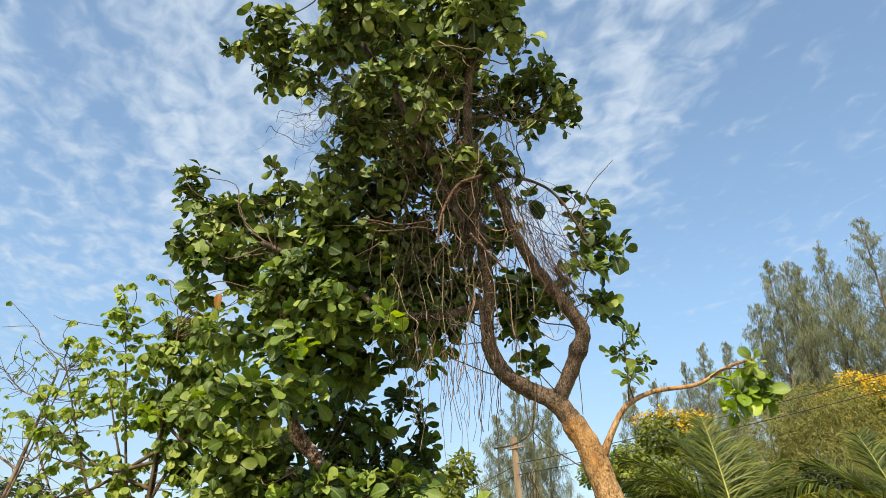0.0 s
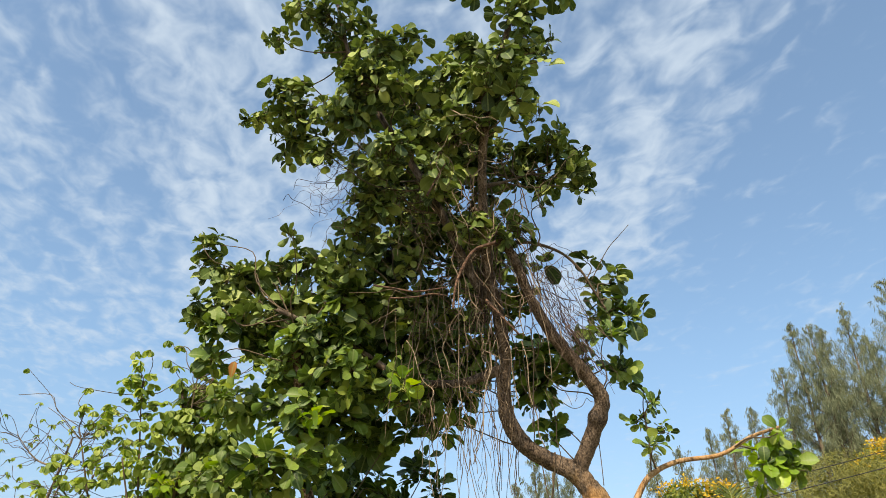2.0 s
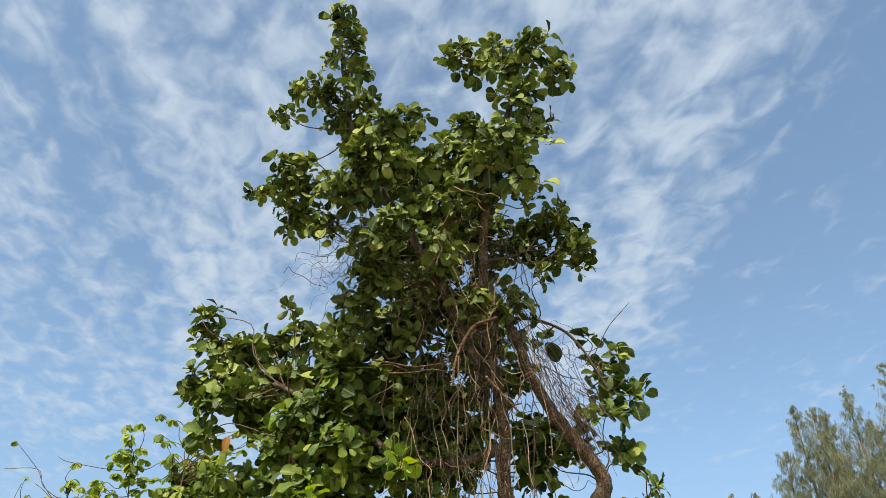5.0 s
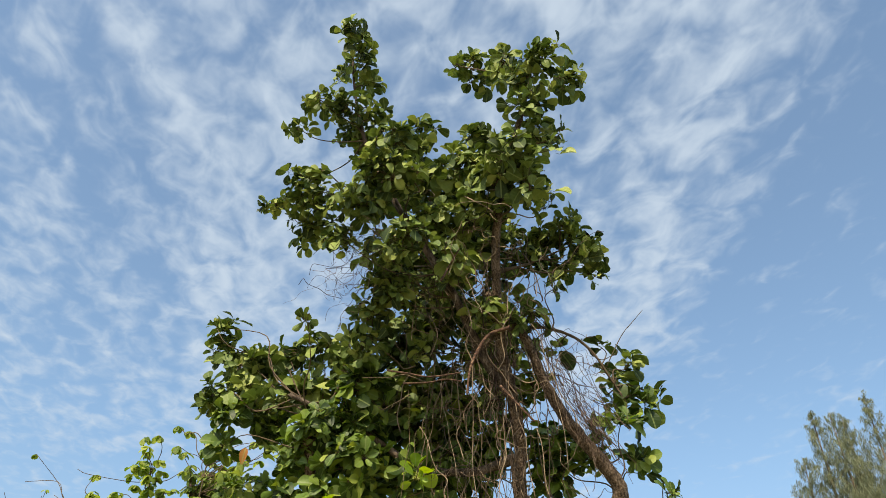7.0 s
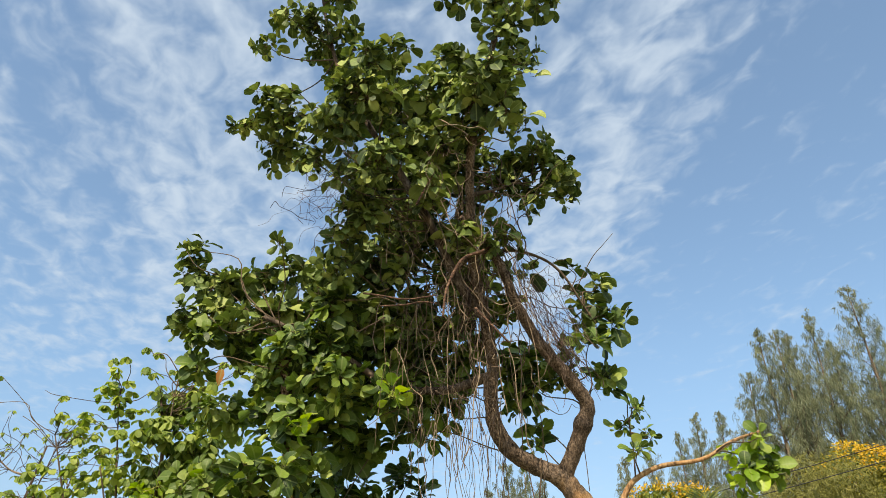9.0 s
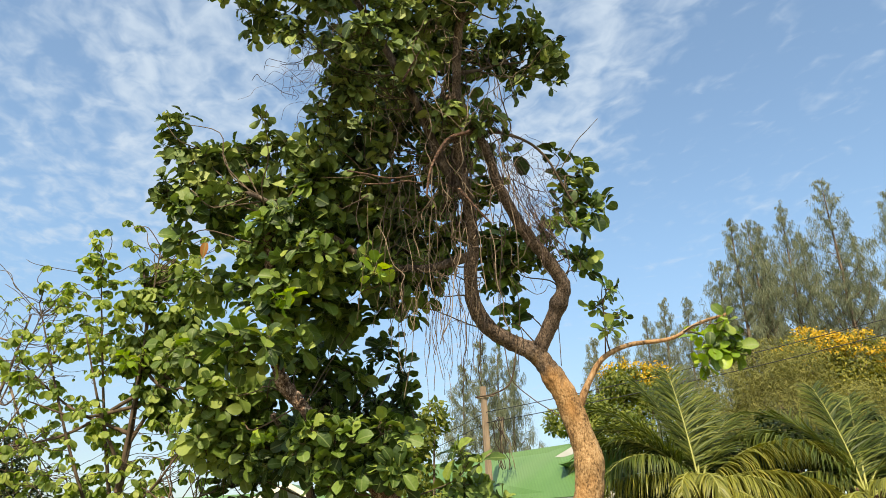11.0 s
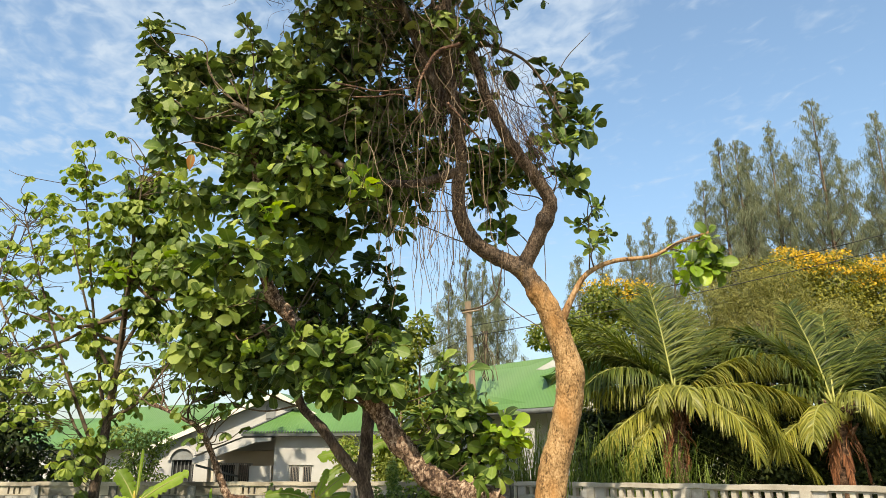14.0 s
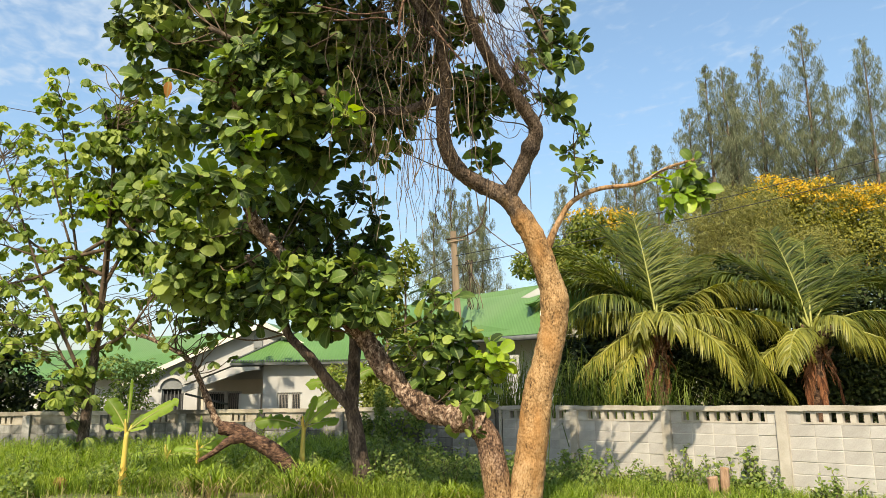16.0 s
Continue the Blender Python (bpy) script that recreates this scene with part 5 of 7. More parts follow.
banana_plant((-4.42, 13.6), 0.52, [(80, 85, 0.62, 0.0, 0.04, 0.9), (5, 42, 0.75, 0.30, 0.17, 0.8), (178, 25, 0.50, 0.35, 0.14, 0.7), (10, 18, 0.55, 0.2, 0.14, 0.7), (-60, 30, 0.4, 0.4, 0.14, 0.4)], "small banana sucker in long grass", 2)
banana_plant((-5.05, 13.8), 0.44, [(8, 15, 0.6, 0.2, 0.15, 0.7), (185, 12, 0.65, 0.18, 0.13, 0.7), (100, 76, 0.4, 0.05, 0.06, 0.8)], "small banana sucker in long grass", 3)
banana_plant((-2.40, 12.75), 0.98, [(50, 66, 0.62, 0.05, 0.13, 0.9), (8, 50, 0.85, 0.25, 0.15, 0.8), (177, 28, 0.95, 0.36, 0.16, 0.8), (2, 24, 0.65, 0.2, 0.16, 0.7), (205, -5, 0.5, 0.5, 0.2, 0.6)], "bushy young banana plant beside the wall", 4)
banana_plant((-2.35, 18.1), 1.55, [(172, 22, 1.15, 0.35, 0.17, 0.8), (15, 50, 1.2, 0.45, 0.16, 0.7), (160, 48, 0.9, 0.3, 0.17, 0.7), (200, -5, 0.9, 0.5, 0.18, 0.6), (60, 60, 1.0, 0.3, 0.16, 0.7)], "tall banana plant behind the old wall", 5)


# ---- the wall ----


def wall_line(a, b, bays, name, block, label, seed, slots=8):
    """A block wall along a line: posts, courses of blocks, a vented course, a cap."""
    rg = random.Random(seed)
    cap_mat = CAP if block is BLOCK else OLD_CAP
    a, b = Vector((*a, 0)), Vector((*b, 0))
    turn = math.atan2(b.y - a.y, b.x - a.x)
    long = (b - a).length / bays
    base = Matrix.Translation(a) @ Matrix.Rotation(turn, 4, "Z")
    ob = new(name)
    tagged(ob, label, "wall", kind="structure")
    cap = Bag()
    n = bays * 6
    for k in range(n):
        x0, x1 = k * long / 6, (k + 1) * long / 6
        dz = 0.006 * math.sin(k * 1.7)
        cap.box(x0, x1, -0.095, 0.095, 1.372 + dz, 1.455 + dz, base)
    part("cap", cap, cap_mat, ob, smooth=False)
    core = Bag()
    for k in range(bays):
        core.box(k * long, (k + 1) * long, -0.0495, 0.045, -0.3, 1.165, base)
    part("mortar_core", core, MORTAR if block is BLOCK else OLD_BLOCK, ob, smooth=False)
    course = 0.194
    for k in range(bays + 1):
        post = Bag()
        post.box(k * long - 0.085, k * long + 0.085, -0.115, 0.10, -0.3, 1.369, base)
        part("post", post, cap_mat if block is BLOCK else block, ob, smooth=False)
    lengths = (long - 0.17) / 4.83
    shapes = {}
    for key in (1.0, 0.83):
        w, h = lengths * key - 0.009, course - 0.009
        bag = Bag()
        e = 0.005
        o = np.array([(x, 0.0, z) for x, z in ((0, 0), (w, 0), (w, h), (0, h))])
        f = np.array([(x, -0.006, z) for x, z in ((e, e), (w - e, e), (w - e, h - e), (e, h - e))])
        r = o + np.array((0, 0.05, 0))
        bag.add(np.concatenate([f, o, r]), [(0, 1, 2, 3)] + [(i, i + 4, (i + 1) % 4 + 4, (i + 1) % 4) for i in range(4)] + [(i + 4, i + 8, (i + 1) % 4 + 8, (i + 1) % 4 + 4) for i in range(4)])
        shapes[key] = make_mesh("block", bag, block, False)
    for k in range(bays):
        for c in range(6):
            x = k * long + 0.085
            seq = [1.0] * 4 + [0.83]
            for key in seq:
                o = new("block", shapes[key])
                o.parent = ob
                o.matrix_basis = base @ pose(x + 0.006, -0.05 + rg.uniform(-0.005, 0.005), c * course + 0.004, rg.uniform(-0.4, 0.4), rg.uniform(-0.25, 0.25), rg.uniform(-0.3, 0.3))
                x += lengths * key
        x0, x1 = k * long + 0.085, (k + 1) * long - 0.085
        v0, v1 = (x0 + 0.22 * lengths + 0.12, x1 - 0.16) if slots == 8 else (x0 + 0.62 * (x1 - x0), x0 + 0.62 * (x1 - x0) + 0.13 * slots)
        fill = Bag()
        fill.box(x0, v0, -0.055, 0.05, 1.168, 1.370, base)
        fill.box(v1, x1, -0.055, 0.05, 1.168, 1.370, base)
        part("plain_block", fill, block if slots == 8 else cap_mat, ob, smooth=False)
        vent = Bag()
        vent.box(v0 + 0.002, v1 - 0.002, -0.06, 0.05, 1.168, 1.196, base)
        vent.box(v0 + 0.002, v1 - 0.002, -0.06, 0.05, 1.345, 1.369, base)
        vo = part("vent_block", vent, cap_mat, ob, smooth=False)
        cell = (v1 - v0) / slots
        for q in range(slots + 1):
            s = Bag()
            xc = v0 + q * cell
            s.box(max(v0 + 0.003, xc - 0.042), min(v1 - 0.003, xc + 0.042), -0.057, 0.048, 1.1965, 1.3445, base)
            part("vent_slat", s, cap_mat, vo, smooth=False)
    return ob


WALL_A, WALL_B, WALL_C = (-13.1, 17.5), (1.25, 17.05), (8.35, 9.3)
wall_line(WALL_B, WALL_C, 5, "wall_east", BLOCK, "pale grey concrete block wall with vented top course", 5)
wall_line(WALL_A, (1.20, 17.06), 8, "wall_west", OLD_BLOCK, "weathered dark-stained concrete block wall with vented top", 6, 3)


def wall_y(x):
    a, b = (WALL_A, WALL_B) if x < WALL_B[0] else (WALL_B, WALL_C)
    return a[1] + (b[1] - a[1]) * (x - a[0]) / (b[0] - a[0])


# ---- houses ----


def wall_with_holes(bag, x0, x1, z0, z1, y, thick, holes):
    """A wall facing the yard with rectangular openings through it."""
    xs = sorted({x0, x1, *[h[0] for h in holes], *[h[1] for h in holes]})
    for a, b in zip(xs, xs[1:]):
        cut = sorted((h[2], h[3]) for h in holes if h[0] <= a and h[1] >= b)
        z = z0
        for lo, hi in cut:
            bag.box(a, b, y, y + thick, z, lo)
            z = hi
        bag.box(a, b, y, y + thick, z, z1)


def barred_window(parent, x0, x1, z0, z1, y, bars):
    fr = Bag()
    for a, b, c, d in ((x0, x1, z0, z0 + 0.05), (x0, x1, z1 - 0.05, z1), (x0, x0 + 0.05, z0 + 0.052, z1 - 0.052), (x1 - 0.05, x1, z0 + 0.052, z1 - 0.052)):
        fr.box(a, b, y, y + 0.06, c, d)
    win = part("window", fr, WHITE, parent, smooth=False)
    pane = Bag()
    pane.box(x0 + 0.05, x1 - 0.05, y + 0.07, y + 0.08, z0 + 0.05, z1 - 0.05)
    part("pane", pane, GLASS, win, smooth=False)
    for k in range(bars):
        b = Bag()
        x = x0 + 0.05 + (k + 0.5) * (x1 - x0 - 0.1) / bars
        b.tube([(x, y - 0.02, z0), (x, y - 0.02, z1)], 0.009, 5)
        part("bar", b, GRILL, win)


west_house = thing("bungalow", (-6.5, 24.0, 0.0), "white bungalow with green metal gable roof and porch", "house")
b = Bag()
wall_with_holes(b, -8.76, -7.21, -0.30, 2.21, 22.00, 0.20, [(-8.25, -7.61, -0.20, 1.99)])
b.add([(-8.79, 22.00, 2.20), (-7.24, 22.00, 2.23), (-3.44, 22.00, 2.28), (-3.45, 22.00, 2.81), (-5.29, 22.00, 3.79), (-8.80, 22.00, 2.30), (-8.79, 22.20, 2.21), (-3.44, 22.20, 2.29), (-3.45, 22.20, 2.82), (-5.29, 22.20, 3.80), (-8.80, 22.20, 2.31)], [[(0, 1, 2, 3, 4, 5)], [(6, 10, 9, 8, 7)], [(0, 6, 7, 2)]])
b.box(-8.76, -8.56, 22.20, 30.00, -0.30, 2.29)
part("gable_wall", b, WHITE, west_house, smooth=False)
b = Bag()
wall_with_holes(b, -4.97, -2.22, -0.30, 2.63, 20.60, 0.20, [(-4.57, -3.89, 0.95, 1.84)])
b.box(-4.97, -4.77, 20.80, 21.98, -0.30, 2.62)
part("front_wall", b, WHITE, west_house, smooth=False)
barred_window(west_house, -4.57, -4.23, 0.94, 1.83, 20.64, 6)
barred_window(west_house, -4.23, -3.90, 0.94, 1.84, 20.64, 5)
b = Bag()
wall_with_holes(b, -7.20, -4.99, -0.30, 2.73, 22.21, 0.15, [(-7.10, -5.97, 0.94, 1.91)])
part("porch_wall", b, CREAM, west_house, smooth=False)
barred_window(west_house, -7.10, -6.44, 0.93, 1.90, 22.23, 8)
barred_window(west_house, -6.43, -5.97, 0.94, 1.91, 22.23, 6)
b = Bag()
b.box(-5.70, -5.10, 20.90, 21.02, -0.30, 1.82)
part("porch_screen_wall", b, WHITE, west_house, smooth=False)
for c, name in (([(-9.29, 21.80, 2.19), (-5.29, 21.80, 3.89), (-5.30, 25.50, 4.07), (-9.30, 25.50, 2.37)], "west"), ([(-5.29, 21.80, 3.89), (-3.05, 21.80, 2.70), (-3.05, 25.50, 2.88), (-5.30, 25.50, 4.07)], "east")):
    b = Bag()
    b.slab(c, 0.05)
    part("roof_slope", b, ROOF, west_house, "green metal roof sheet", False)
b = Bag()
b.slab([(-13.66, 24.20, 2.37), (-5.65, 24.20, 2.49), (-5.69, 28.00, 4.25), (-12.31, 28.00, 3.98)], 0.05)
part("main_roof", b, ROOF, west_house, "green metal roof sheet", False)
b = Bag()
b.box(-13.21, -8.78, 24.70, 24.90, -0.30, 2.42)
part("rear_wall", b, WHITE, west_house, smooth=False)
for c in ([(-9.34, 21.76, 2.18), (-5.29, 21.76, 3.91), (-5.29, 21.76, 3.77), (-9.34, 21.76, 2.04)], [(-5.29, 21.76, 3.91), (-3.05, 21.76, 2.72), (-3.04, 21.76, 2.58), (-5.29, 21.76, 3.77)]):
    b = Bag()
    b.slab(c, 0.04)
    part("barge_board", b, TRIM, west_house, smooth=False)
b = Bag()
b.add([(-5.61, 21.98, 3.16), (-5.35, 21.98, 3.17), (-5.36, 21.98, 3.58), (-5.54, 21.98, 3.60), (-5.62, 21.98, 3.51), (-5.61, 21.95, 3.16), (-5.35, 21.95, 3.17), (-5.36, 21.95, 3.58), (-5.54, 21.95, 3.60), (-5.62, 21.95, 3.51)], [[(5, 6, 7, 8, 9)], [(i, (i + 1) % 5, (i + 1) % 5 + 5, i + 5) for i in range(5)]])
part("gable_vent", b, VENT, west_house, smooth=False)
arch = Bag()
n = 14
a = np.linspace(0, math.pi, n)
o = np.column_stack([-7.95 + 0.42 * np.cos(a), np.full(n, 21.97), 1.99 + 0.42 * np.sin(a)])
r = np.column_stack([-7.95 + 0.34 * np.cos(a), np.full(n, 21.97), 1.99 + 0.32 * np.sin(a)])
arch.add(np.concatenate([o, r, o + (0, -0.05, 0), r + (0, -0.05, 0)]), [[(i + 2 * n, i + 2 * n + 1, i + 3 * n + 1, i + 3 * n) for i in range(n - 1)], [(i, i + 1, i + 2 * n + 1, i + 2 * n) for i in range(n - 1)], [(i + n, i + n + 1, i + 3 * n + 1, i + 3 * n) for i in range(n - 1)]])
part("arch_moulding", arch, WHITE, west_house, smooth=False)
b = Bag()
f = np.column_stack([-7.95 + 0.335 * np.cos(a), np.full(n, 21.985), 1.999 + 0.315 * np.sin(a)])
b.add(np.concatenate([f, f + (0, 0.01, 0)]), [[tuple(range(n))], [(i, i + 1, i + n + 1, i + n) for i in range(n - 1)]])
part("fanlight", b, VENT, west_house, smooth=False)
b = Bag()
b.box(-8.24, -7.61, 22.12, 22.18, -0.20, 2.00)
door = part("doorway_screen", b, DARK, west_house, smooth=False)
for k in range(6):
    q = Bag()
    q.tube([(-8.22 + k * 0.11, 22.05, -0.2), (-8.22 + k * 0.11, 22.05, 1.97)], 0.010, 5)
    part("bar", q, FASCIA, door)
b = Bag()
b.slab([(-7.13, 20.42, 2.06), (-5.75, 20.42, 2.59), (-4.95, 20.42, 2.61), (-4.95, 21.98, 2.69), (-5.75, 21.98, 2.67), (-7.14, 21.98, 2.14)], 0.05)
part("porch_roof", b, FASCIA, west_house, smooth=False)
b = Bag()
b.slab([(-7.11, 20.44, 2.01), (-5.77, 20.44, 2.54), (-5.02, 20.44, 2.55), (-5.02, 20.44, 2.46), (-5.44, 20.44, 2.42), (-7.11, 20.44, 1.85)], 0.07)
part("porch_fascia", b, WHITE, west_house, smooth=False)
b = Bag()
b.tube([(-7.05, 20.50, 1.84), (-6.02, 21.00, 1.54)], 0.03, 5)
part("porch_brace", b, FASCIA, west_house)
b = Bag()
b.slab([(-5.81, 20.38, 2.67), (-1.94, 20.38, 2.71), (-2.67, 22.60, 3.67), (-4.49, 22.60, 3.64)], 0.05)
part("wing_roof", b, ROOF, west_house, "green metal roof sheet", False)
b = Bag()
b.box(-5.83, -1.94, 20.33, 20.60, 2.58, 2.65)
part("gutter", b, FASCIA, west_house, smooth=False)
b = Bag()
for k in range(48):
    x = -5.79 + k * 0.08
    b.tube([(x, 20.36, 2.683), (x, 20.44, 2.708)], 0.022, 6)
part("corrugated_edge", b, FASCIA, west_house, smooth=False)
b = Bag()
b.tube([(-5.81, 20.38, 2.69), (-4.49, 22.60, 3.66)], 0.03, 6)
part("hip_cap", b, FASCIA, west_house)

east_house = thing("house", (1.5, 26.0, 0.0), "white house with broad green metal roof", "house")
E0, E1, R0, R1 = (-3.28, 31.60, 3.82), (2.71, 20.90, 3.39), (-2.71, 33.40, 5.63), (3.19, 24.40, 5.28)
b = Bag()
b.slab([E0, E1, R1, R0], 0.06)
part("roof_slope", b, ROOF, east_house, "green metal roof sheet", False)
b = Bag()
b.slab([R0, R1, (5.85, 28.50, 3.72), (1.43, 36.00, 4.02)], 0.06)
part("roof_slope", b, ROOF, east_house, "green metal roof sheet", False)
b = Bag()
b.tube([np.array(E0) + (-0.05, 0, -0.10), np.array(E1) + (-0.05, 0, -0.10)], 0.08, 6)
part("gutter", b, FASCIA, east_house)
b = Bag()
b.slab([(2.76, 20.95, 3.45), (3.24, 24.40, 5.36), (3.28, 24.40, 5.20), (2.80, 20.95, 3.29)], 0.05)
part("barge_board", b, TRIM, east_house, smooth=False)
b = Bag()
b.slab([(3.24, 24.40, 5.36), (5.90, 28.40, 3.77), (5.90, 28.40, 3.60), (3.24, 24.40, 5.20)], 0.05)
part("barge_board", b, TRIM, east_house, smooth=False)
b = Bag()
b.add([(3.68, 22.40, 0.10), (3.65, 22.40, 3.59), (3.54, 25.00, 5.13), (5.55, 28.30, 3.71), (5.57, 28.30, 0.41), (3.58, 22.30, 0.09), (3.55, 22.30, 3.59), (-2.08, 32.40, 4.00), (-2.02, 32.40, 0.50)], [[(0, 4, 3, 2, 1)], [(5, 6, 7, 8)], [(0, 1, 6, 5)]])
part("wall", b, WHITE, east_house, smooth=False)
b = Bag()
b.box(1.77, 2.11, 21.20, 21.50, -0.30, 2.81)
part("pillar", b, WHITE, east_house, smooth=False)
b = Bag()
b.slab([(2.44, 22.30, 4.40), (4.15, 21.60, 4.77), (5.16, 23.30, 3.56), (2.94, 24.40, 4.59)], 0.05)
part("dormer_roof", b, ROOF, east_house, "green metal roof sheet", False)

for c in ([(2.41, 23.00, 4.67), (3.06, 23.00, 5.03), (3.05, 23.00, 4.77), (2.64, 23.00, 4.66)],):
    b = Bag()
    b.slab(c, 0.06)
    part("verge_board", b, WHITE, east_house, smooth=False)

b = Bag()
b.slab([(3.43, 21.00, 3.61), (4.11, 21.00, 3.35), (4.10, 21.00, 3.12), (3.41, 21.00, 3.29)], 0.06)
part("verge_board", b, TRIM, east_house, smooth=False)
b = Bag()
b.slab([(3.26, 21.02, 3.68), (4.21, 21.02, 3.35), (4.21, 23.50, 3.47), (3.25, 23.50, 3.80)], 0.05)
part("side_roof", b, ROOF, east_house, "green metal roof sheet", False)

far_house = thing("far_roof_house", (-15, 33, 0), "low far house with pale green corrugated roof", "house")
b = Bag()
b.slab([(-21.09, 29.50, 2.72), (-13.98, 29.50, 2.82), (-14.02, 33.00, 3.95), (-21.14, 33.00, 3.84)], 0.06)
part("roof_slope", b, ROOF, far_house, smooth=False)
b = Bag()
b.box(-20.54, -14.23, 30.00, 30.20, -0.30, 2.85)
part("wall", b, WHITE, far_house, smooth=False)

# utility pole and cables
pole_thing = thing("utility_pole", (0.55, 25.0, 0.0), "weathered square wooden utility pole", "pole")
b = Bag()
b.tube([(0.65, 25.00, 0.18), (0.35, 25.00, 7.27)], [0.13, 0.105], 4)
part("post", b, WOOD_POLE, pole_thing, smooth=False)
b = Bag()
b.tube([(0.14, 24.90, 6.85), (0.75, 24.90, 6.96)], 0.03, 4)
part("crossarm", b, WOOD_POLE, pole_thing)
gg = np.random.default_rng(5)
b = Bag()
for k in range(9):
    p = np.array((0.5 + gg.uniform(0, 0.5), 24.85, 6.5)) + np.cumsum(np.column_stack([gg.normal(0.05, 0.1, 7), gg.normal(0, 0.03, 7), np.full(7, -0.28)]), axis=0)
    b.tube(spline(p, 4), 0.012, 4)
part("dry_creeper", b, VINE, pole_thing)
for dz, end in ((0.0, (16.12, 19.00, 8.96)), (-0.35, (16.11, 19.00, 8.50))):
    b = Bag()
    s = np.linspace(0, 1, 24)[:, None]
    for p0, p1 in (((-9.0, 42.0, 5.6 + dz), (0.46, 24.9, 6.4 + dz)), ((0.46, 24.9, 6.4 + dz), end)):
        p0, p1 = np.array(p0), np.array(p1)
        q = p0 + (p1 - p0) * s
        q[:, 2] -= 0.9 * (s * (1 - s))[:, 0]
        b.tube(q, 0.012, 4)
    tagged(part("power_cable", b, CABLE), "thin black overhead cable strung from the pole", "cable", "overhead cables")

# ---- palms ----


def palm_frond(origin, az, rise, length, sag, material, parent, g, name="frond", limp=0.35):
    """A feather leaf: an arched rib that sags more towards its tip, and two rows of leaflets that hang from it."""
    d = np.array((math.cos(radians(az)), math.sin(radians(az)), 0))
    k = 18
    s = np.linspace(0, 1, k)
    up = radians(rise) - s**1.3 * sag
    seg = length / (k - 1)
    turn = g.normal(0, 0.10) * s**2
    way = np.column_stack([d[0] * np.cos(turn) - d[1] * np.sin(turn), d[0] * np.sin(turn) + d[1] * np.cos(turn), np.zeros(k)])
    mid = origin + np.concatenate([[np.zeros(3)], np.cumsum(way[1:] * (np.cos(up[1:]) * seg)[:, None] + np.array((0, 0, 1)) * (np.sin(up[1:]) * seg)[:, None], axis=0)])
    rib = Bag()
    rib.tube(mid, np.linspace(0.034, 0.005, k), 5)
    ob = part(name, rib, RACHIS if material is not PALM_DRY else PALM_DRY, parent)
    n = int(length * 40)
    u = np.linspace(0.16, 0.998, n)
    at = np.column_stack([np.interp(u, s, mid[:, q]) for q in range(3)])
    tan = unit(np.column_stack([np.interp(u, s, np.gradient(mid[:, q])) for q in range(3)]))
    side = unit(np.cross(tan, np.array((0, 0, 1.0)) + 1e-3))
    top = np.cross(side, tan)
    ln = (0.50 + 0.15 * length) * (0.5 if material is PALM_DRY else 1.0) * np.clip(np.sin(math.pi * (0.14 + 0.74 * u)), 0.3, 1) ** 0.8
    leaf = Bag()
    down = np.array((0, 0, -1.0))
    for sgn in (1, -1):
        lng = ln * g.uniform(0.8, 1.1, n)
        tip = unit(tan * (0.45 + 0.5 * u)[:, None] + side * sgn * 0.85 + top * 0.25 + g.normal(0, 0.15, (n, 3)))
        hang = limp * g.uniform(0.75, 1.25, n) * np.clip(1.15 - 0.5 * np.abs(tan[:, 2]), 0.3, 1.2)
        pts, p, way = [at], at, tip
        for part_len, pull in ((0.28, 0.5), (0.36, 1.1), (0.36, 1.4)):
            way = unit(way + down * (hang * pull * 0.75)[:, None])
            p = p + way * (lng * part_len)[:, None]
            pts.append(p)
        nor = unit(np.cross(tip, tan) * sgn + g.normal(0, 0.25, (n, 3)))
        wid = unit(np.cross(nor, tip))
        hw = (0.0130 + 0.006 * g.random(n))[:, None]
        v = np.stack([pts[0] - wid * hw * 0.5, pts[0] + wid * hw * 0.5, pts[1] + wid * hw, pts[1] - wid * hw, pts[2] + wid * hw * 0.75, pts[2] - wid * hw * 0.75, pts[3]], 1)
        o = (np.arange(n) * 7)[:, None]
        leaf.add(v.reshape(-1, 3), [np.concatenate([o + np.array((0, 1, 2, 3)), o + np.array((3, 2, 4, 5))]), o + np.array((5, 4, 6))])
    part("leaflet_comb", leaf, material, ob)


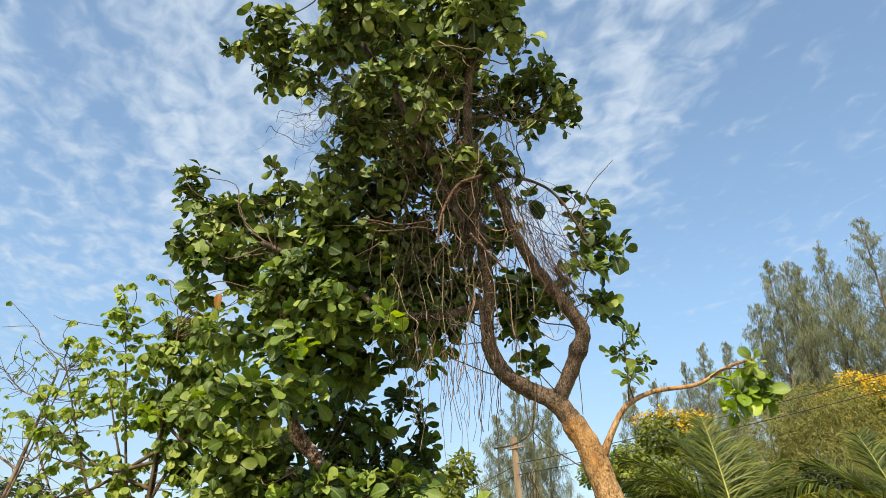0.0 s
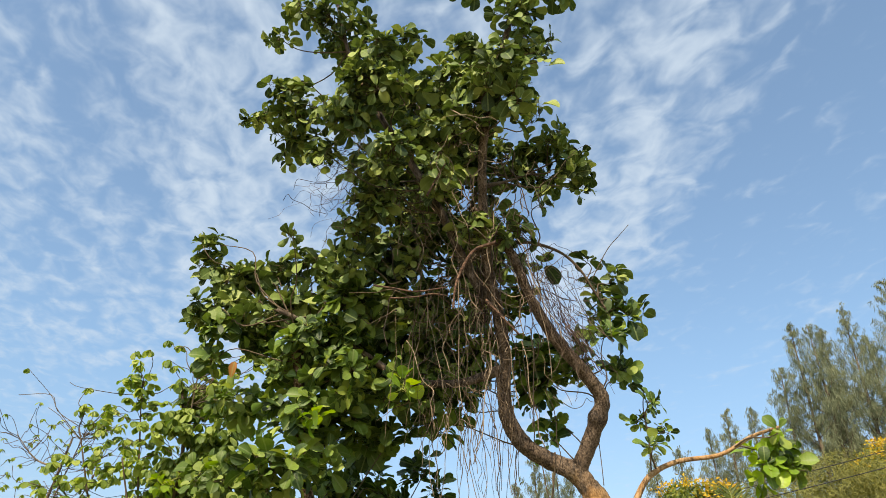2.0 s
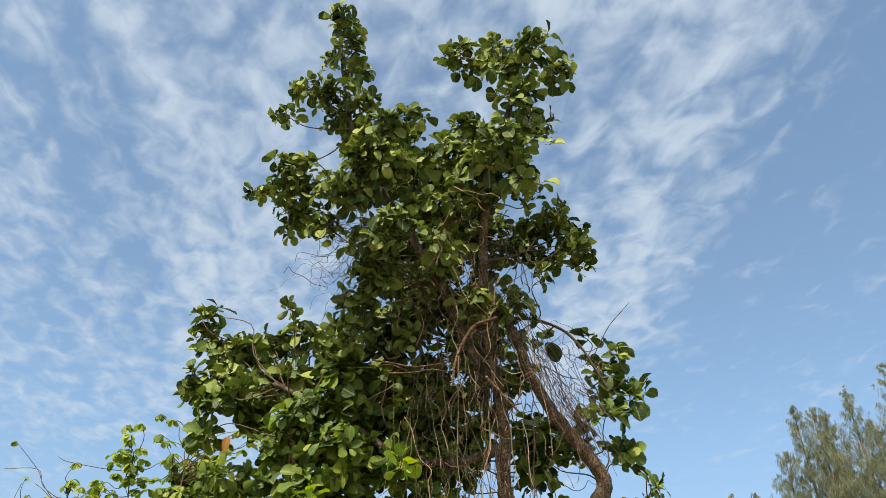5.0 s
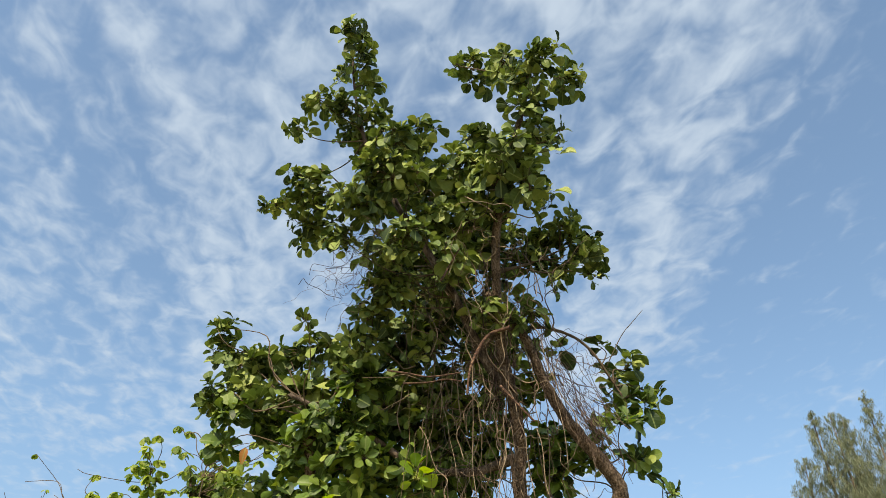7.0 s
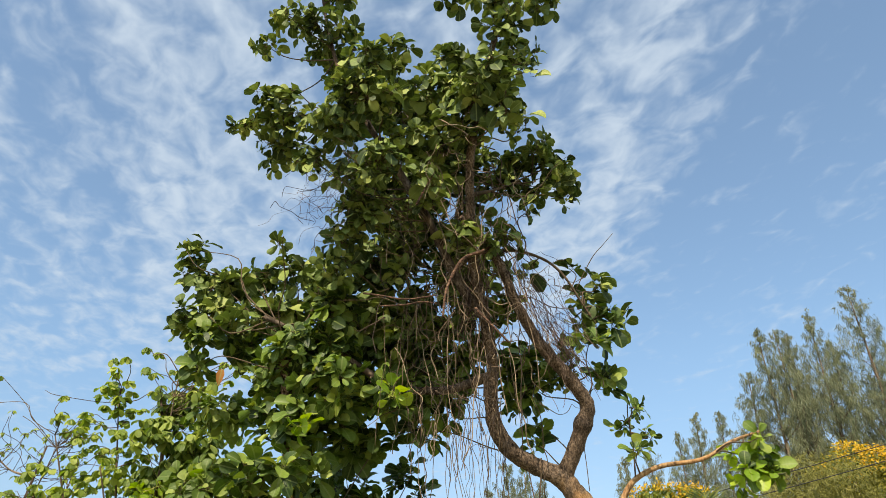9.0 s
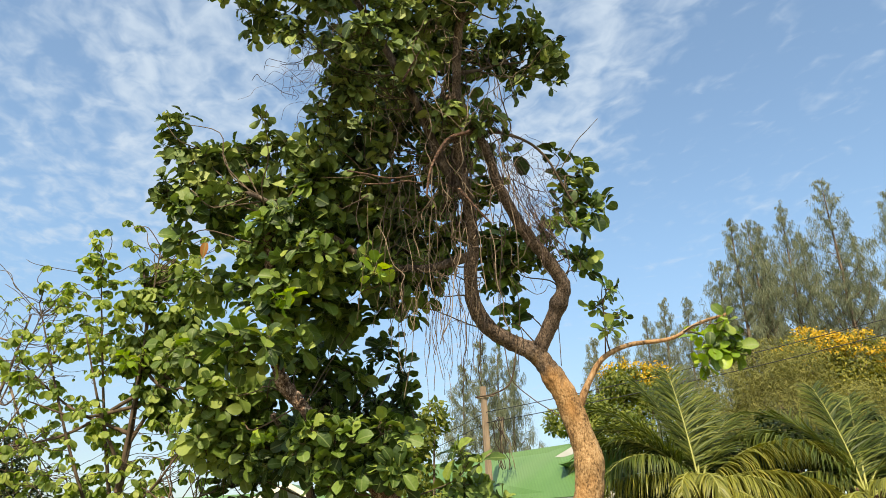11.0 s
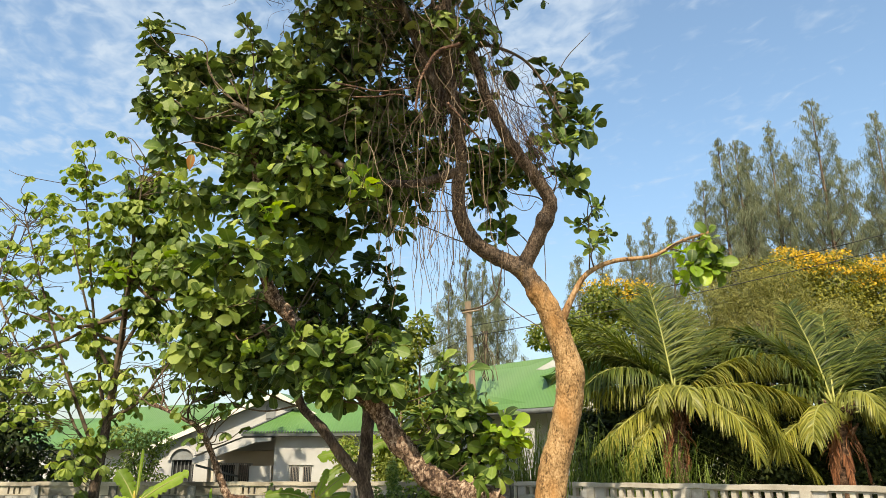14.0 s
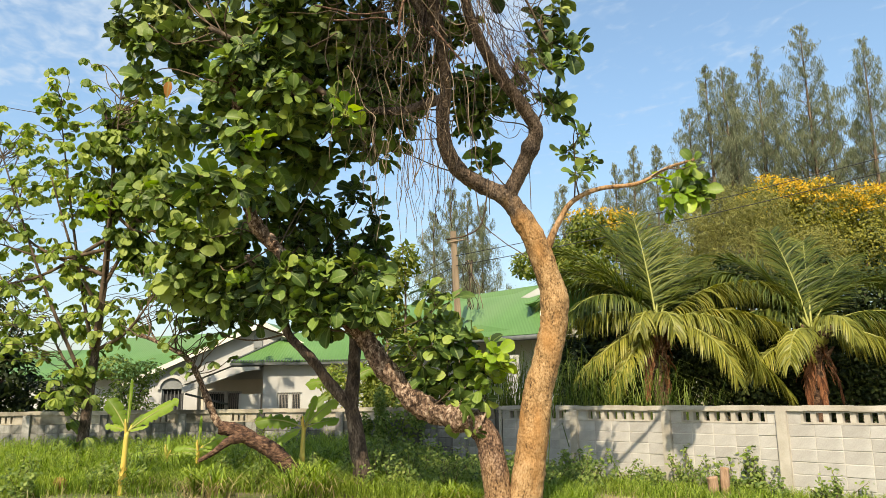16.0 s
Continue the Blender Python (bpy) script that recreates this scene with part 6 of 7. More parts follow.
def palm_tree(at, top, fronds, seed, label):
    g = np.random.default_rng(seed)
    x, y = at
    ob = thing("coconut_palm", (x, y, 0.0), label, "palm", "coconut palms behind the wall")
    tr = Bag()
    p = spline([(x + 0.05, y, -0.3), (x, y, top * 0.5), (x - 0.03, y, top)], 40)
    r = 0.17 + 0.018 * np.abs(np.sin(np.arange(len(p)) * 0.55)) + 0.06 * np.exp(-np.arange(len(p)) / 8.0)
    tr.tube(p, r, 12, 0.08, seed)
    part("trunk", tr, PALM_TRUNK, ob, "ringed brown fibrous trunk")
    o = p[-1]
    for k in range(12):
        a = g.uniform(0, 6.28)
        q = Bag()
        base = o + np.array((math.cos(a) * 0.16, math.sin(a) * 0.16, g.uniform(-0.6, 0.0)))
        e = base + np.array((math.cos(a) * 0.28, math.sin(a) * 0.28, g.uniform(0.15, 0.45)))
        q.tube([base, (base + e) / 2 + (0, 0, -0.03), e], [0.075, 0.055, 0.02], 6)
        part("old_sheath", q, PALM_TRUNK, ob)
    skirt = Bag()
    for k in range(26):
        a = g.uniform(0, 6.28)
        q = o + np.array((math.cos(a) * 0.22, math.sin(a) * 0.22, g.uniform(-0.7, 0.05)))
        p = q + np.cumsum(np.array((math.cos(a) * 0.03, math.sin(a) * 0.03, -0.09)) + g.normal(0, 0.03, (6, 3)), axis=0)
        skirt.tube(p, np.linspace(0.016, 0.004, 6), 4)
    part("dry_fibre_skirt", skirt, PALM_DRY, ob, "brown dry hanging fibres", kind="stuff")
    for az, rise, length, sag, kind in fronds:
        limp = (1.0 if rise < 60 else 0.30, 1.05, 2.2)[kind]
        palm_frond(o + g.normal(0, 0.05, 3), az + g.uniform(-4, 4), rise, length, sag, (PALM, PALM_OLD, PALM_DRY)[kind], ob, g, ("frond", "frond", "dead_frond")[kind], limp)
    for k in range(5):
        a = g.uniform(3.4, 6.0)
        q = Bag()
        c = o + np.array((math.cos(a) * 0.27, math.sin(a) * 0.27, -0.05 - 0.1 * (k % 2)))
        s = np.linspace(0, 1, 8)
        q.tube(np.column_stack([np.full(8, c[0]), np.full(8, c[1]), c[2] - 0.10 + 0.2 * s]), 0.085 * np.sqrt(np.clip(1 - (2 * s - 1) ** 2, 0.02, 1)), 9)
        part("coconut", q, OLIVE_LEAF, ob)
    return ob


# azimuth, rise, length, sag, age
FRONDS_A = [(132, 72, 3.1, 0.45, 0), (100, 78, 3.1, 0.3, 0), (62, 70, 3.0, 0.5, 0), (82, 60, 2.7, 0.9, 0), (40, 62, 3.1, 0.8, 0), (152, 62, 3.1, 0.8, 0), (183, 64, 3.3, 2.0, 0), (160, 66, 3.3, 1.5, 0), (200, 50, 2.9, 1.9, 0), (140, 56, 3.0, 1.2, 0), (28, 60, 3.2, 1.2, 0)]
FRONDS_A += [(190, 14, 2.5, 0.7, 1), (204, -18, 2.6, 0.5, 1), (220, -28, 2.4, 0.6, 1), (4, 50, 3.9, 1.3, 1), (-6, 26, 3.7, 1.4, 1), (-38, 28, 3.1, 2.1, 1), (-24, -4, 3.4, 1.0, 1), (-48, 4, 2.7, 1.4, 1), (-80, 45, 1.6, 2.2, 1), (238, 45, 1.7, 2.0, 1)]
FRONDS_A += [(222, -48, 1.9, 0.7, 2), (300, -74, 1.5, 0.2, 2)]
palm_tree((5.17, 18.00), 3.28, FRONDS_A, 31, "short coconut palm with arching green and yellowing fronds")
FRONDS_C = [(110, 78, 3.0, 0.35, 0), (66, 72, 3.0, 0.5, 0), (138, 66, 3.0, 0.6, 0), (84, 62, 2.7, 0.9, 0), (30, 64, 3.0, 0.7, 0), (180, 58, 2.5, 2.2, 0), (168, 58, 3.1, 1.1, 0), (150, 70, 3.0, 0.9, 0), (15, 64, 3.2, 1.5, 0), (48, 60, 3.0, 1.0, 0), (90, 55, 2.6, 0.9, 0), (-4, 40, 3.2, 1.6, 0)]
FRONDS_C += [(203, -2, 2.2, 0.9, 1), (-20, 6, 2.9, 1.3, 1), (2, 24, 3.0, 1.2, 1), (-78, 50, 1.7, 2.3, 1), (-40, 18, 2.7, 1.8, 1), (172, 30, 2.9, 1.5, 1), (225, 20, 2.2, 1.6, 1), (222, -62, 1.7, 0.4, 2), (275, -74, 1.7, 0.2, 2), (325, -68, 1.6, 0.3, 2)]
palm_tree((8.92, 18.00), 3.03, FRONDS_C, 32, "short coconut palm with drooping fronds above the wall")


# ---- far trees ----


def needle_tree(at, height, spread, seed, label, bare=0.3):
    """A sheoak: a straight leader, rising limbs that carry plumes, each plume hung with drooping needle tassels."""
    g = np.random.default_rng(seed)
    x, y = at
    ob = thing("sheoak_tree", (x, y, 0.0), label, "tree", "sheoaks beyond the houses")
    tr = Bag()
    lean = g.normal(0, 0.15)
    p = spline([(x, y, -0.3), (x + lean, y, height * 0.55), (x, y, height - 0.3)], 10)
    tr.tube(p, np.linspace(0.010 * height, 0.02, len(p)), 7)
    limbs, need = Bag(), Bag()
    at_, tip_, size_ = [], [], []
    n = int(height * 3.3)
    for k in range(n):
        f = bare + (0.985 - bare) * ((k + 0.5) / n) ** 0.85
        z = height * f
        a = k * 2.4 + g.uniform(-0.5, 0.5)
        reach = min(spread, 0.25 * (height - z) + 0.05) * g.uniform(0.4, 1.1)
        d = np.array((math.cos(a), math.sin(a), 0))
        rise = reach * g.uniform(0.5, 1.1) + 0.1
        core = np.array((x + lean * math.sin(math.pi * min(1.0, f)), y, z))
        q = spline([core, core + d * reach * 0.55 + (0, 0, rise * 0.35), core + d * reach + (0, 0, rise)], 6)
        limbs.tube(q, np.linspace(0.012 + 0.012 * reach, 0.004, len(q)), 4)
        for w in range(int(2 + 2.6 * reach)):
            s = g.uniform(0.2, 1.0) if w else 1.0
            o = q[int(s * (len(q) - 1))]
            plume = unit(d * g.uniform(0.0, 0.7) + g.normal(0, 0.35, 3) + (0, 0, 1.0)) * g.uniform(0.5, 1.15) * (0.25 + 0.75 * min(1.0, reach))
            c = int(44 * g.uniform(0.5, 1.4))
            u = g.uniform(0.0, 1.0, c)[:, None]
            wide = (0.04 + 0.15 * np.sin(math.pi * (0.12 + 0.80 * u))) * (0.5 + 0.5 * min(1.0, reach))
            at_.append(o + plume * u + g.normal(0, 1, (c, 3)) * wide * (1, 1, 0.6) * 0.7)
            tip_.append(np.column_stack([g.normal(0, 0.25, c), g.normal(0, 0.25, c), g.normal(-0.85, 0.3, c)]) + plume * 0.25)
            size_.append(g.uniform(0.15, 0.42, c) * (0.5 + 0.5 * min(1.0, reach)))
    at_, tip_, size_ = np.concatenate(at_), unit(np.concatenate(tip_)), np.concatenate(size_)
    m = len(at_)
    w = unit(np.cross(tip_, g.normal(size=(m, 3)))) * 0.011
    v = np.stack([at_ - w, at_ + w, at_ + tip_ * size_[:, None] * 0.6 + w * 0.8 + (0, 0, -0.02), at_ + tip_ * size_[:, None] + (0, 0, -0.09)], 1)
    o = (np.arange(m) * 4)[:, None]
    need.add(v.reshape(-1, 3), o + np.array((0, 1, 2, 3)))
    part("trunk", tr, GREY_BARK, ob)
    part("limb_work", limbs, GREY_BARK, ob)
    part("needles", need, NEEDLE, ob, kind="stuff")


# place, height, greatest reach
NEEDLES = [((24.1, 46), 26.1, 3.6), ((21.0, 46), 24.2, 3.0), ((28.2, 46), 24.9, 3.4), ((17.5, 46), 23.2, 2.8), ((19.5, 46.5), 23.1, 2.6), ((18.4, 45.5), 22.8, 2.4), ((22.6, 47.5), 22.6, 3.0), ((26.2, 47.5), 22.4, 3.2), ((30.4, 47), 23.0, 3.4), ((16.4, 46.5), 20.2, 2.0), ((33.5, 47), 22.0, 3.6), ((25.2, 49), 20.6, 3.4), ((20.2, 49), 20.0, 3.2), ((29.0, 49), 20.5, 3.4), ((14.0, 52), 19.6, 2.2), ((15.7, 52), 19.7, 2.0), ((12.7, 52.5), 18.4, 1.9), ((7.9, 47), 15.2, 1.7), ((9.4, 47), 15.5, 1.8), ((0.5, 46), 14.9, 2.2), ((1.6, 46.5), 14.6, 2.2), ((-0.6, 46.5), 13.4, 1.7), ((2.6, 46), 13.8, 1.9)]
for k, (at, h, s) in enumerate(NEEDLES):
    needle_tree(at, h, s, 50 + k, "tall slender grey-green sheoak with feathery needles")


def leafy_mass(name, category, label, base, lumps, material, size, count, seed, group="", trunk=0.12, flowers=0, wood=GREY_BARK, shape="oval", up=0.3):
    """A shrub or tree of many small leaves on twigs, in uneven lumps, with its own stems."""
    g = np.random.default_rng(seed)
    ob = thing(name, base, label, category, group)
    stems, leaf, fl = Bag(), Bag(), Bag()
    b = np.array(base, float)
    b[2] -= 0.2
    tot = sum(r[3] * r[4] for r in lumps)
    base_line = sum(r[2] for r in lumps) / len(lumps) - 0.1
    for x, y, z, rx, rz in lumps:
        c = np.array((x, y, z))
        stems.tube(spline([b + g.normal(0, 0.1, 3) * (1, 1, 0), (b + c) / 2 + g.normal(0, 0.2, 3), c], 6), np.linspace(trunk, trunk * 0.2, 13), 6)
        n = int(count * rx * rz / tot)
        u = ball(g, n)
        wob = np.array([1 + 0.28 * noise.noise(Vector(q * 2.3) + Vector((seed, x, z))) for q in u])
        p = c + u * (g.uniform(0.35, 1.05, n) ** 0.5 * wob)[:, None] * np.array((rx, 0.5 * (rx + rz), rz))
        nor = u * 0.6 + np.array((0, -0.2, 0.6)) + g.normal(0, 0.5, (n, 3))
        tip = u * 0.6 + np.array((0, 0, up - 0.5)) + g.normal(0, 0.6, (n, 3))
        put_leaves(leaf, leaf_shape(shape, 0.3, 0.3), p, tip, nor, g.uniform(size * 0.6, size * 1.3, n))
        for k in range(int(flowers * rx * rz / tot) if z > base_line else 0):
            q = ball(g, 1)[0]
            q[2] = abs(q[2])
            q[1] = -abs(q[1])
            f = c + q * np.array((rx, 0.5 * (rx + rz), rz)) * g.uniform(0.95, 1.1)
            m = 30
            put_leaves(fl, leaf_shape("oval", 0.2, 0.1), f + g.normal(0, 1, (m, 3)) * (0.19, 0.19, 0.08), g.normal(size=(m, 3)), g.normal(size=(m, 3)) + (0, -0.5, 0.8), g.uniform(0.07, 0.15, m))
    part("stem_work", stems, wood, ob, kind="stuff")
    part("foliage", leaf, material, ob, kind="stuff")
    if fl.n:
        part("blossom", fl, PETAL, ob, "yellow flower clusters", kind="stuff")
    return ob


leafy_mass("flowering_tree", "tree", "broad tree covered in yellow flower clusters", (15.5, 30.0, 0), [(13.45, 29.70, 9.10, 1.5, 1.2), (15.46, 29.71, 9.03, 1.7, 1.2), (17.66, 29.73, 8.57, 1.8, 1.3), (19.87, 29.76, 8.00, 1.8, 1.3), (14.48, 29.16, 7.79, 1.8, 1.2), (16.89, 29.00, 7.12, 2.2, 1.4), (19.30, 28.84, 6.34, 2.2, 1.6)], GOLD_LEAF, 0.125, 40000, 61, trunk=0.2, flowers=250)
leafy_mass("flowering_tree", "tree", "small rounded tree with yellow flowers by the roof", (5.4, 28.0, 0), [(3.39, 27.80, 6.55, 0.8, 0.55), (4.49, 27.78, 6.97, 0.8, 0.6), (5.67, 27.74, 7.89, 0.95, 0.75), (6.78, 27.75, 7.70, 0.9, 0.8), (5.30, 27.82, 6.28, 1.4, 1.0)], FINE_LEAF, 0.17, 8000, 62, trunk=0.13, flowers=60)
leafy_mass("feathery_thicket", "shrub", "tall olive-green feathery thicket behind the palms", (11.0, 28.0, 0), [(9.48, 27.77, 7.35, 1.2, 1.5), (10.67, 27.73, 8.36, 1.3, 1.2), (12.07, 27.74, 8.18, 1.3, 1.2), (11.10, 27.42, 6.55, 1.8, 1.6), (13.50, 27.44, 6.19, 1.8, 1.8), (8.91, 27.86, 5.54, 1.3, 1.8)], OLIVE_LEAF, 0.19, 46000, 63, trunk=0.10, shape="strip", up=0.1)
leafy_mass("dark_shrub", "shrub", "dense shrub behind the pale wall, palm shade put into its dark leaves", (7.4, 19.4, 0), [(6.57, 19.41, 2.09, 0.8, 1.1), (7.77, 19.41, 2.20, 0.8, 1.2), (9.57, 19.43, 1.93, 0.8, 1.1), (5.57, 19.62, 1.88, 0.5, 1.0), (11.17, 19.43, 2.06, 1.0, 1.1), (12.77, 19.02, 2.16, 1.0, 1.2), (8.68, 19.46, 1.32, 0.8, 0.9), (10.38, 19.46, 1.35, 0.8, 0.9)], DARK_LEAF, 0.13, 18000, 64, trunk=0.05)
# added backing whose dark leaves stand in for shade between the fronds
leafy_mass("dark_shrub", "shrub", "backing shrub added for the dark gaps under the palms", (9.0, 21.0, 0), [(3.87, 21.00, 2.22, 0.8, 1.5), (5.36, 20.78, 2.84, 1.0, 1.7), (4.56, 20.99, 2.63, 1.0, 1.8), (6.15, 20.95, 3.36, 1.2, 2.0), (8.15, 20.96, 3.39, 1.2, 2.0), (10.35, 20.96, 3.32, 1.3, 2.0), (12.75, 20.97, 3.36, 1.4, 2.0), (14.95, 20.57, 3.37, 1.4, 2.0)], DARK_LEAF, 0.17, 42000, 65, trunk=0.07)
leafy_mass("hedge", "hedge", "dark clipped hedge beyond the stained wall", (-10.0, 19.5, 0), [(-11.62, 19.62, 1.32, 0.9, 0.9), (-10.42, 19.51, 1.44, 0.8, 0.95), (-9.62, 19.43, 1.24, 0.7, 0.8)], DARK_LEAF, 0.13, 5200, 66, trunk=0.05)
leafy_mass("garden_bush", "shrub", "mid-green leafy bush by the far house", (-7.9, 19.0, 0), [(-8.52, 19.02, 1.34, 0.5, 0.6), (-7.93, 18.99, 1.95, 0.5, 0.4), (-8.34, 18.96, 2.54, 0.55, 0.3), (-7.53, 18.97, 2.40, 0.4, 0.3), (-7.62, 19.02, 1.35, 0.4, 0.4)], WEED, 0.085, 3800, 67, trunk=0.05)
leafy_mass("edge_tree", "tree", "dark shady tree at the yard's edge", (-11.4, 18.8, 0), [(-11.45, 18.73, 3.19, 0.9, 0.9), (-10.93, 18.77, 2.39, 0.7, 0.6), (-12.26, 18.68, 4.17, 1.0, 1.0), (-12.03, 18.77, 2.18, 0.9, 0.8)], DARK_LEAF, 0.16, 4200, 68, trunk=0.1)
leafy_mass("garden_tree", "tree", "small-leaved garden tree in front of the roof", (-1.0, 19.0, 0), [(-1.37, 18.87, 4.65, 0.45, 0.6), (-0.97, 18.85, 5.15, 0.35, 0.45), (-1.45, 18.92, 3.74, 0.5, 0.6), (-1.04, 18.96, 2.95, 0.55, 0.6), (-1.53, 18.80, 2.14, 0.6, 0.6)], FINE_LEAF, 0.16, 2600, 69, trunk=0.07)
leafy_mass("yellow_green_shrub", "shrub", "bright yellow-green shrub behind the wall", (-1.65, 18.1, 0), [(-1.05, 18.05, 1.82, 0.5, 0.6), (-1.98, 18.05, 1.60, 0.5, 0.5), (-2.6, 18.1, 2.0, 0.4, 0.5)], FINE_LEAF, 0.075, 3600, 70, trunk=0.04)
for k, (x, y, z, r) in enumerate(((-24, 48, 3.2, 5.0), (-17, 52, 3.6, 5.5), (-33, 46, 3.0, 6.0), (-9, 56, 3.0, 5.0), (4, 62, 4.2, 6.0), (13, 64, 4.4, 6.5), (24, 56, 5.0, 7.0), (36, 52, 6.0, 8.0), (-2, 60, 3.6, 5.0), (46, 50, 5.5, 8.0))):
    leafy_mass("distant_tree", "tree", "distant leafy tree on the horizon", (x, y, 0), [(x - r * 0.4, y, z * 0.8, r * 0.5, z * 0.5), (x + r * 0.4, y, z * 0.75, r * 0.5, z * 0.5), (x, y, z * 0.55, r * 0.7, z * 0.5)], FINE_LEAF if k % 2 else DARK_LEAF, 0.5, 1800, 80 + k, "distant trees", 0.15)

# tall reed grass and banana leaves behind the wall
g = np.random.default_rng(91)


def blades(bag, g, n, place, height, wide, lean=0.3, droop=0.5):
    """Upright grass blades that bend over at their tips."""
    at = place(n)
    h = height * g.uniform(0.5, 1.15, n)
    a = g.uniform(0, 6.28, n)
    d = np.column_stack([np.cos(a), np.sin(a), np.zeros(n)])
    w = np.column_stack([-np.sin(a), np.cos(a), np.zeros(n)]) * wide * g.uniform(0.7, 1.3, (n, 1))
    l = lean * g.uniform(0.3, 1.4, n)
    z = np.array((0, 0, 1.0))
    p1 = at + d * (h * l * 0.35)[:, None] + z * (h * 0.5)[:, None]
    p2 = at + d * (h * l)[:, None] + z * (h * 0.88)[:, None]
    p3 = at + d * (h * (l + droop * 0.5))[:, None] + z * (h * (1.0 - droop * 0.35))[:, None]
    v = np.stack([at - w, at + w, p1 + w * 0.8, p1 - w * 0.8, p2 + w * 0.5, p2 - w * 0.5, p3], 1)
    o = (np.arange(n) * 7)[:, None]
    bag.add(v.reshape(-1, 3), [np.concatenate([o + np.array((0, 1, 2, 3)), o + np.array((3, 2, 4, 5))]), o + np.array((5, 4, 6))])


reed = Bag()
for cx, cy, r, h, n in ((2.9, 16.2, 0.5, 2.5, 150), (3.7, 16.0, 0.5, 2.4, 170), (4.4, 15.7, 0.4, 2.2, 120), (5.0, 15.6, 0.3, 1.8, 90), (2.0, 17.4, 0.5, 2.9, 260), (1.3, 17.6, 0.4, 2.6, 200), (0.7, 18.0, 0.4, 2.2, 160)):
    blades(reed, g, n, lambda n: np.column_stack([g.normal(cx, r, n), g.normal(cy, r * 0.5, n), np.zeros(n)]), h, 0.012, 0.24, 0.7)
tagged(part("reed_grass", reed, REED), "tall green reed grass growing behind the wall", "reed grass", kind="stuff")

# ---- grass and weeds ----


def lawn(x0, x1, y0, depth):
    def place(n):
        x = g.uniform(x0, x1, n)
        far = np.array([wall_y(q) for q in x]) - 0.12
        close = np.maximum(far - depth, y0 + np.array([0.45 * noise.noise(Vector((q * 0.9, 3, 0))) for q in x]))
        y = close + np.maximum(far - close, 0.2) * g.random(n)
        return np.column_stack([x, y, [ground_z(p, q) - 0.02 for p, q in zip(x, y)]])
    return place


grass = Bag()
blades(grass, g, 52000, lawn(-12.5, -0.3, 12.35, 5.6), 0.36, 0.0055, 0.6, 0.9)
blades(grass, g, 15000, lawn(-12.5, -1.5, 13.2, 4.2), 0.60, 0.007, 0.6, 0.9)
blades(grass, g, 22000, lawn(-2.5, 2.2, 11.4, 6.0), 0.36, 0.0055, 0.7, 0.9)
blades(grass, g, 10000, lawn(1.6, 8.2, 10.2, 2.2), 0.24, 0.006, 0.5, 0.6)
blades(grass, g, 16000, lawn(-10.0, 7.0, 10.2, 7.0), 0.10, 0.005, 0.7, 0.7)
tagged(part("grass", grass, GRASS), "long unkempt green grass in front of the wall", "grass", kind="stuff")
straw = Bag()
blades(straw, g, 2600, lawn(-10.5, 8.0, 10.4, 6.5), 0.20, 0.005, 0.8, 0.8)
tagged(part("dry_grass", straw, STRAW), "dry straw-coloured grass among the green", "grass", kind="stuff")

for k, (x, y, h) in enumerate(((-3.55, 11.9, 0.5), (-2.3, 11.75, 0.55), (-1.95, 11.85, 0.5), (-2.1, 12.1, 0.6), (-0.1, 11.5, 0.4), (0.15, 11.6, 0.45), (-4.0, 12.2, 0.45), (-5.0, 12.6, 0.45))):
    t = Bag()
    blades(t, g, 90, lambda n: np.column_stack([g.normal(x, 0.07, n), g.normal(y, 0.07, n), np.full(n, ground_z(x, y) - 0.02)]), h, 0.016, 0.75, 0.9)
    clump = thing("strap_leaf_clump", (x, y, ground_z(x, y)), "arching clump of strap-shaped grass leaves, partly dry", "grass clump", "grass clumps")
    part("green_tuft", t, GRASS, clump, kind="stuff")
    t = Bag()
    blades(t, g, 34, lambda n: np.column_stack([g.normal(x, 0.10, n), g.normal(y - 0.08, 0.07, n), np.full(n, ground_z(x, y) - 0.02)]), h * 0.75, 0.012, 1.0, 1.5)
    part("dry_tuft", t, STRAW, clump, kind="stuff")


def weed(x, y, h, seed, label="leafy green weed at the foot of the wall", group="weeds along the wall"):
    g = np.random.default_rng(seed)
    z = ground_z(x, y)
    ob = thing("weed", (x, y, z), label, "weed", group)
    leaf = Bag()
    rows = []
    for k in range(6):
        e = np.array((x, y, z)) + np.array((g.normal(0, h * 0.45), g.normal(0, 0.12), h * g.uniform(0.5, 1.3)))
        p = spline([(x, y, z - 0.05), (np.array((x, y, z)) + e) / 2 + g.normal(0, 0.04, 3), e], 5)
        stem = Bag()
        stem.tube(p, np.linspace(0.008, 0.003, len(p)), 4)
        part("stem", stem, TWIG, ob)
        n = 40
        q = p[g.integers(2, len(p), n)] + g.normal(0, 0.035, (n, 3))
        rows.append((q, g.normal(size=(n, 3)) + (0, -0.2, -0.1), g.normal(size=(n, 3)) * 0.5 + (0, -0.5, 0.8), g.uniform(0.04, 0.085, n)))
    put_leaves(leaf, OVAL if seed % 4 else ROUND, *stack(rows))
    part("leaves", leaf, WEED, ob, kind="stuff")


wg = np.random.default_rng(97)
for k in range(34):
    x = wg.uniform(-1.6, 8.2)
    weed(x, wall_y(x) - wg.uniform(0.15, 1.0), wg.uniform(0.22, 0.5), 100 + k)
for k in range(70):
    x = wg.uniform(-1.7, 2.6)
    weed(x, wg.uniform(11.7, 14.2) + (0.5 if x > 0.5 else 0.0), wg.uniform(0.28, 0.62), 400 + k, "leafy dark green weed in the shade of the tree", "weeds under the tree")
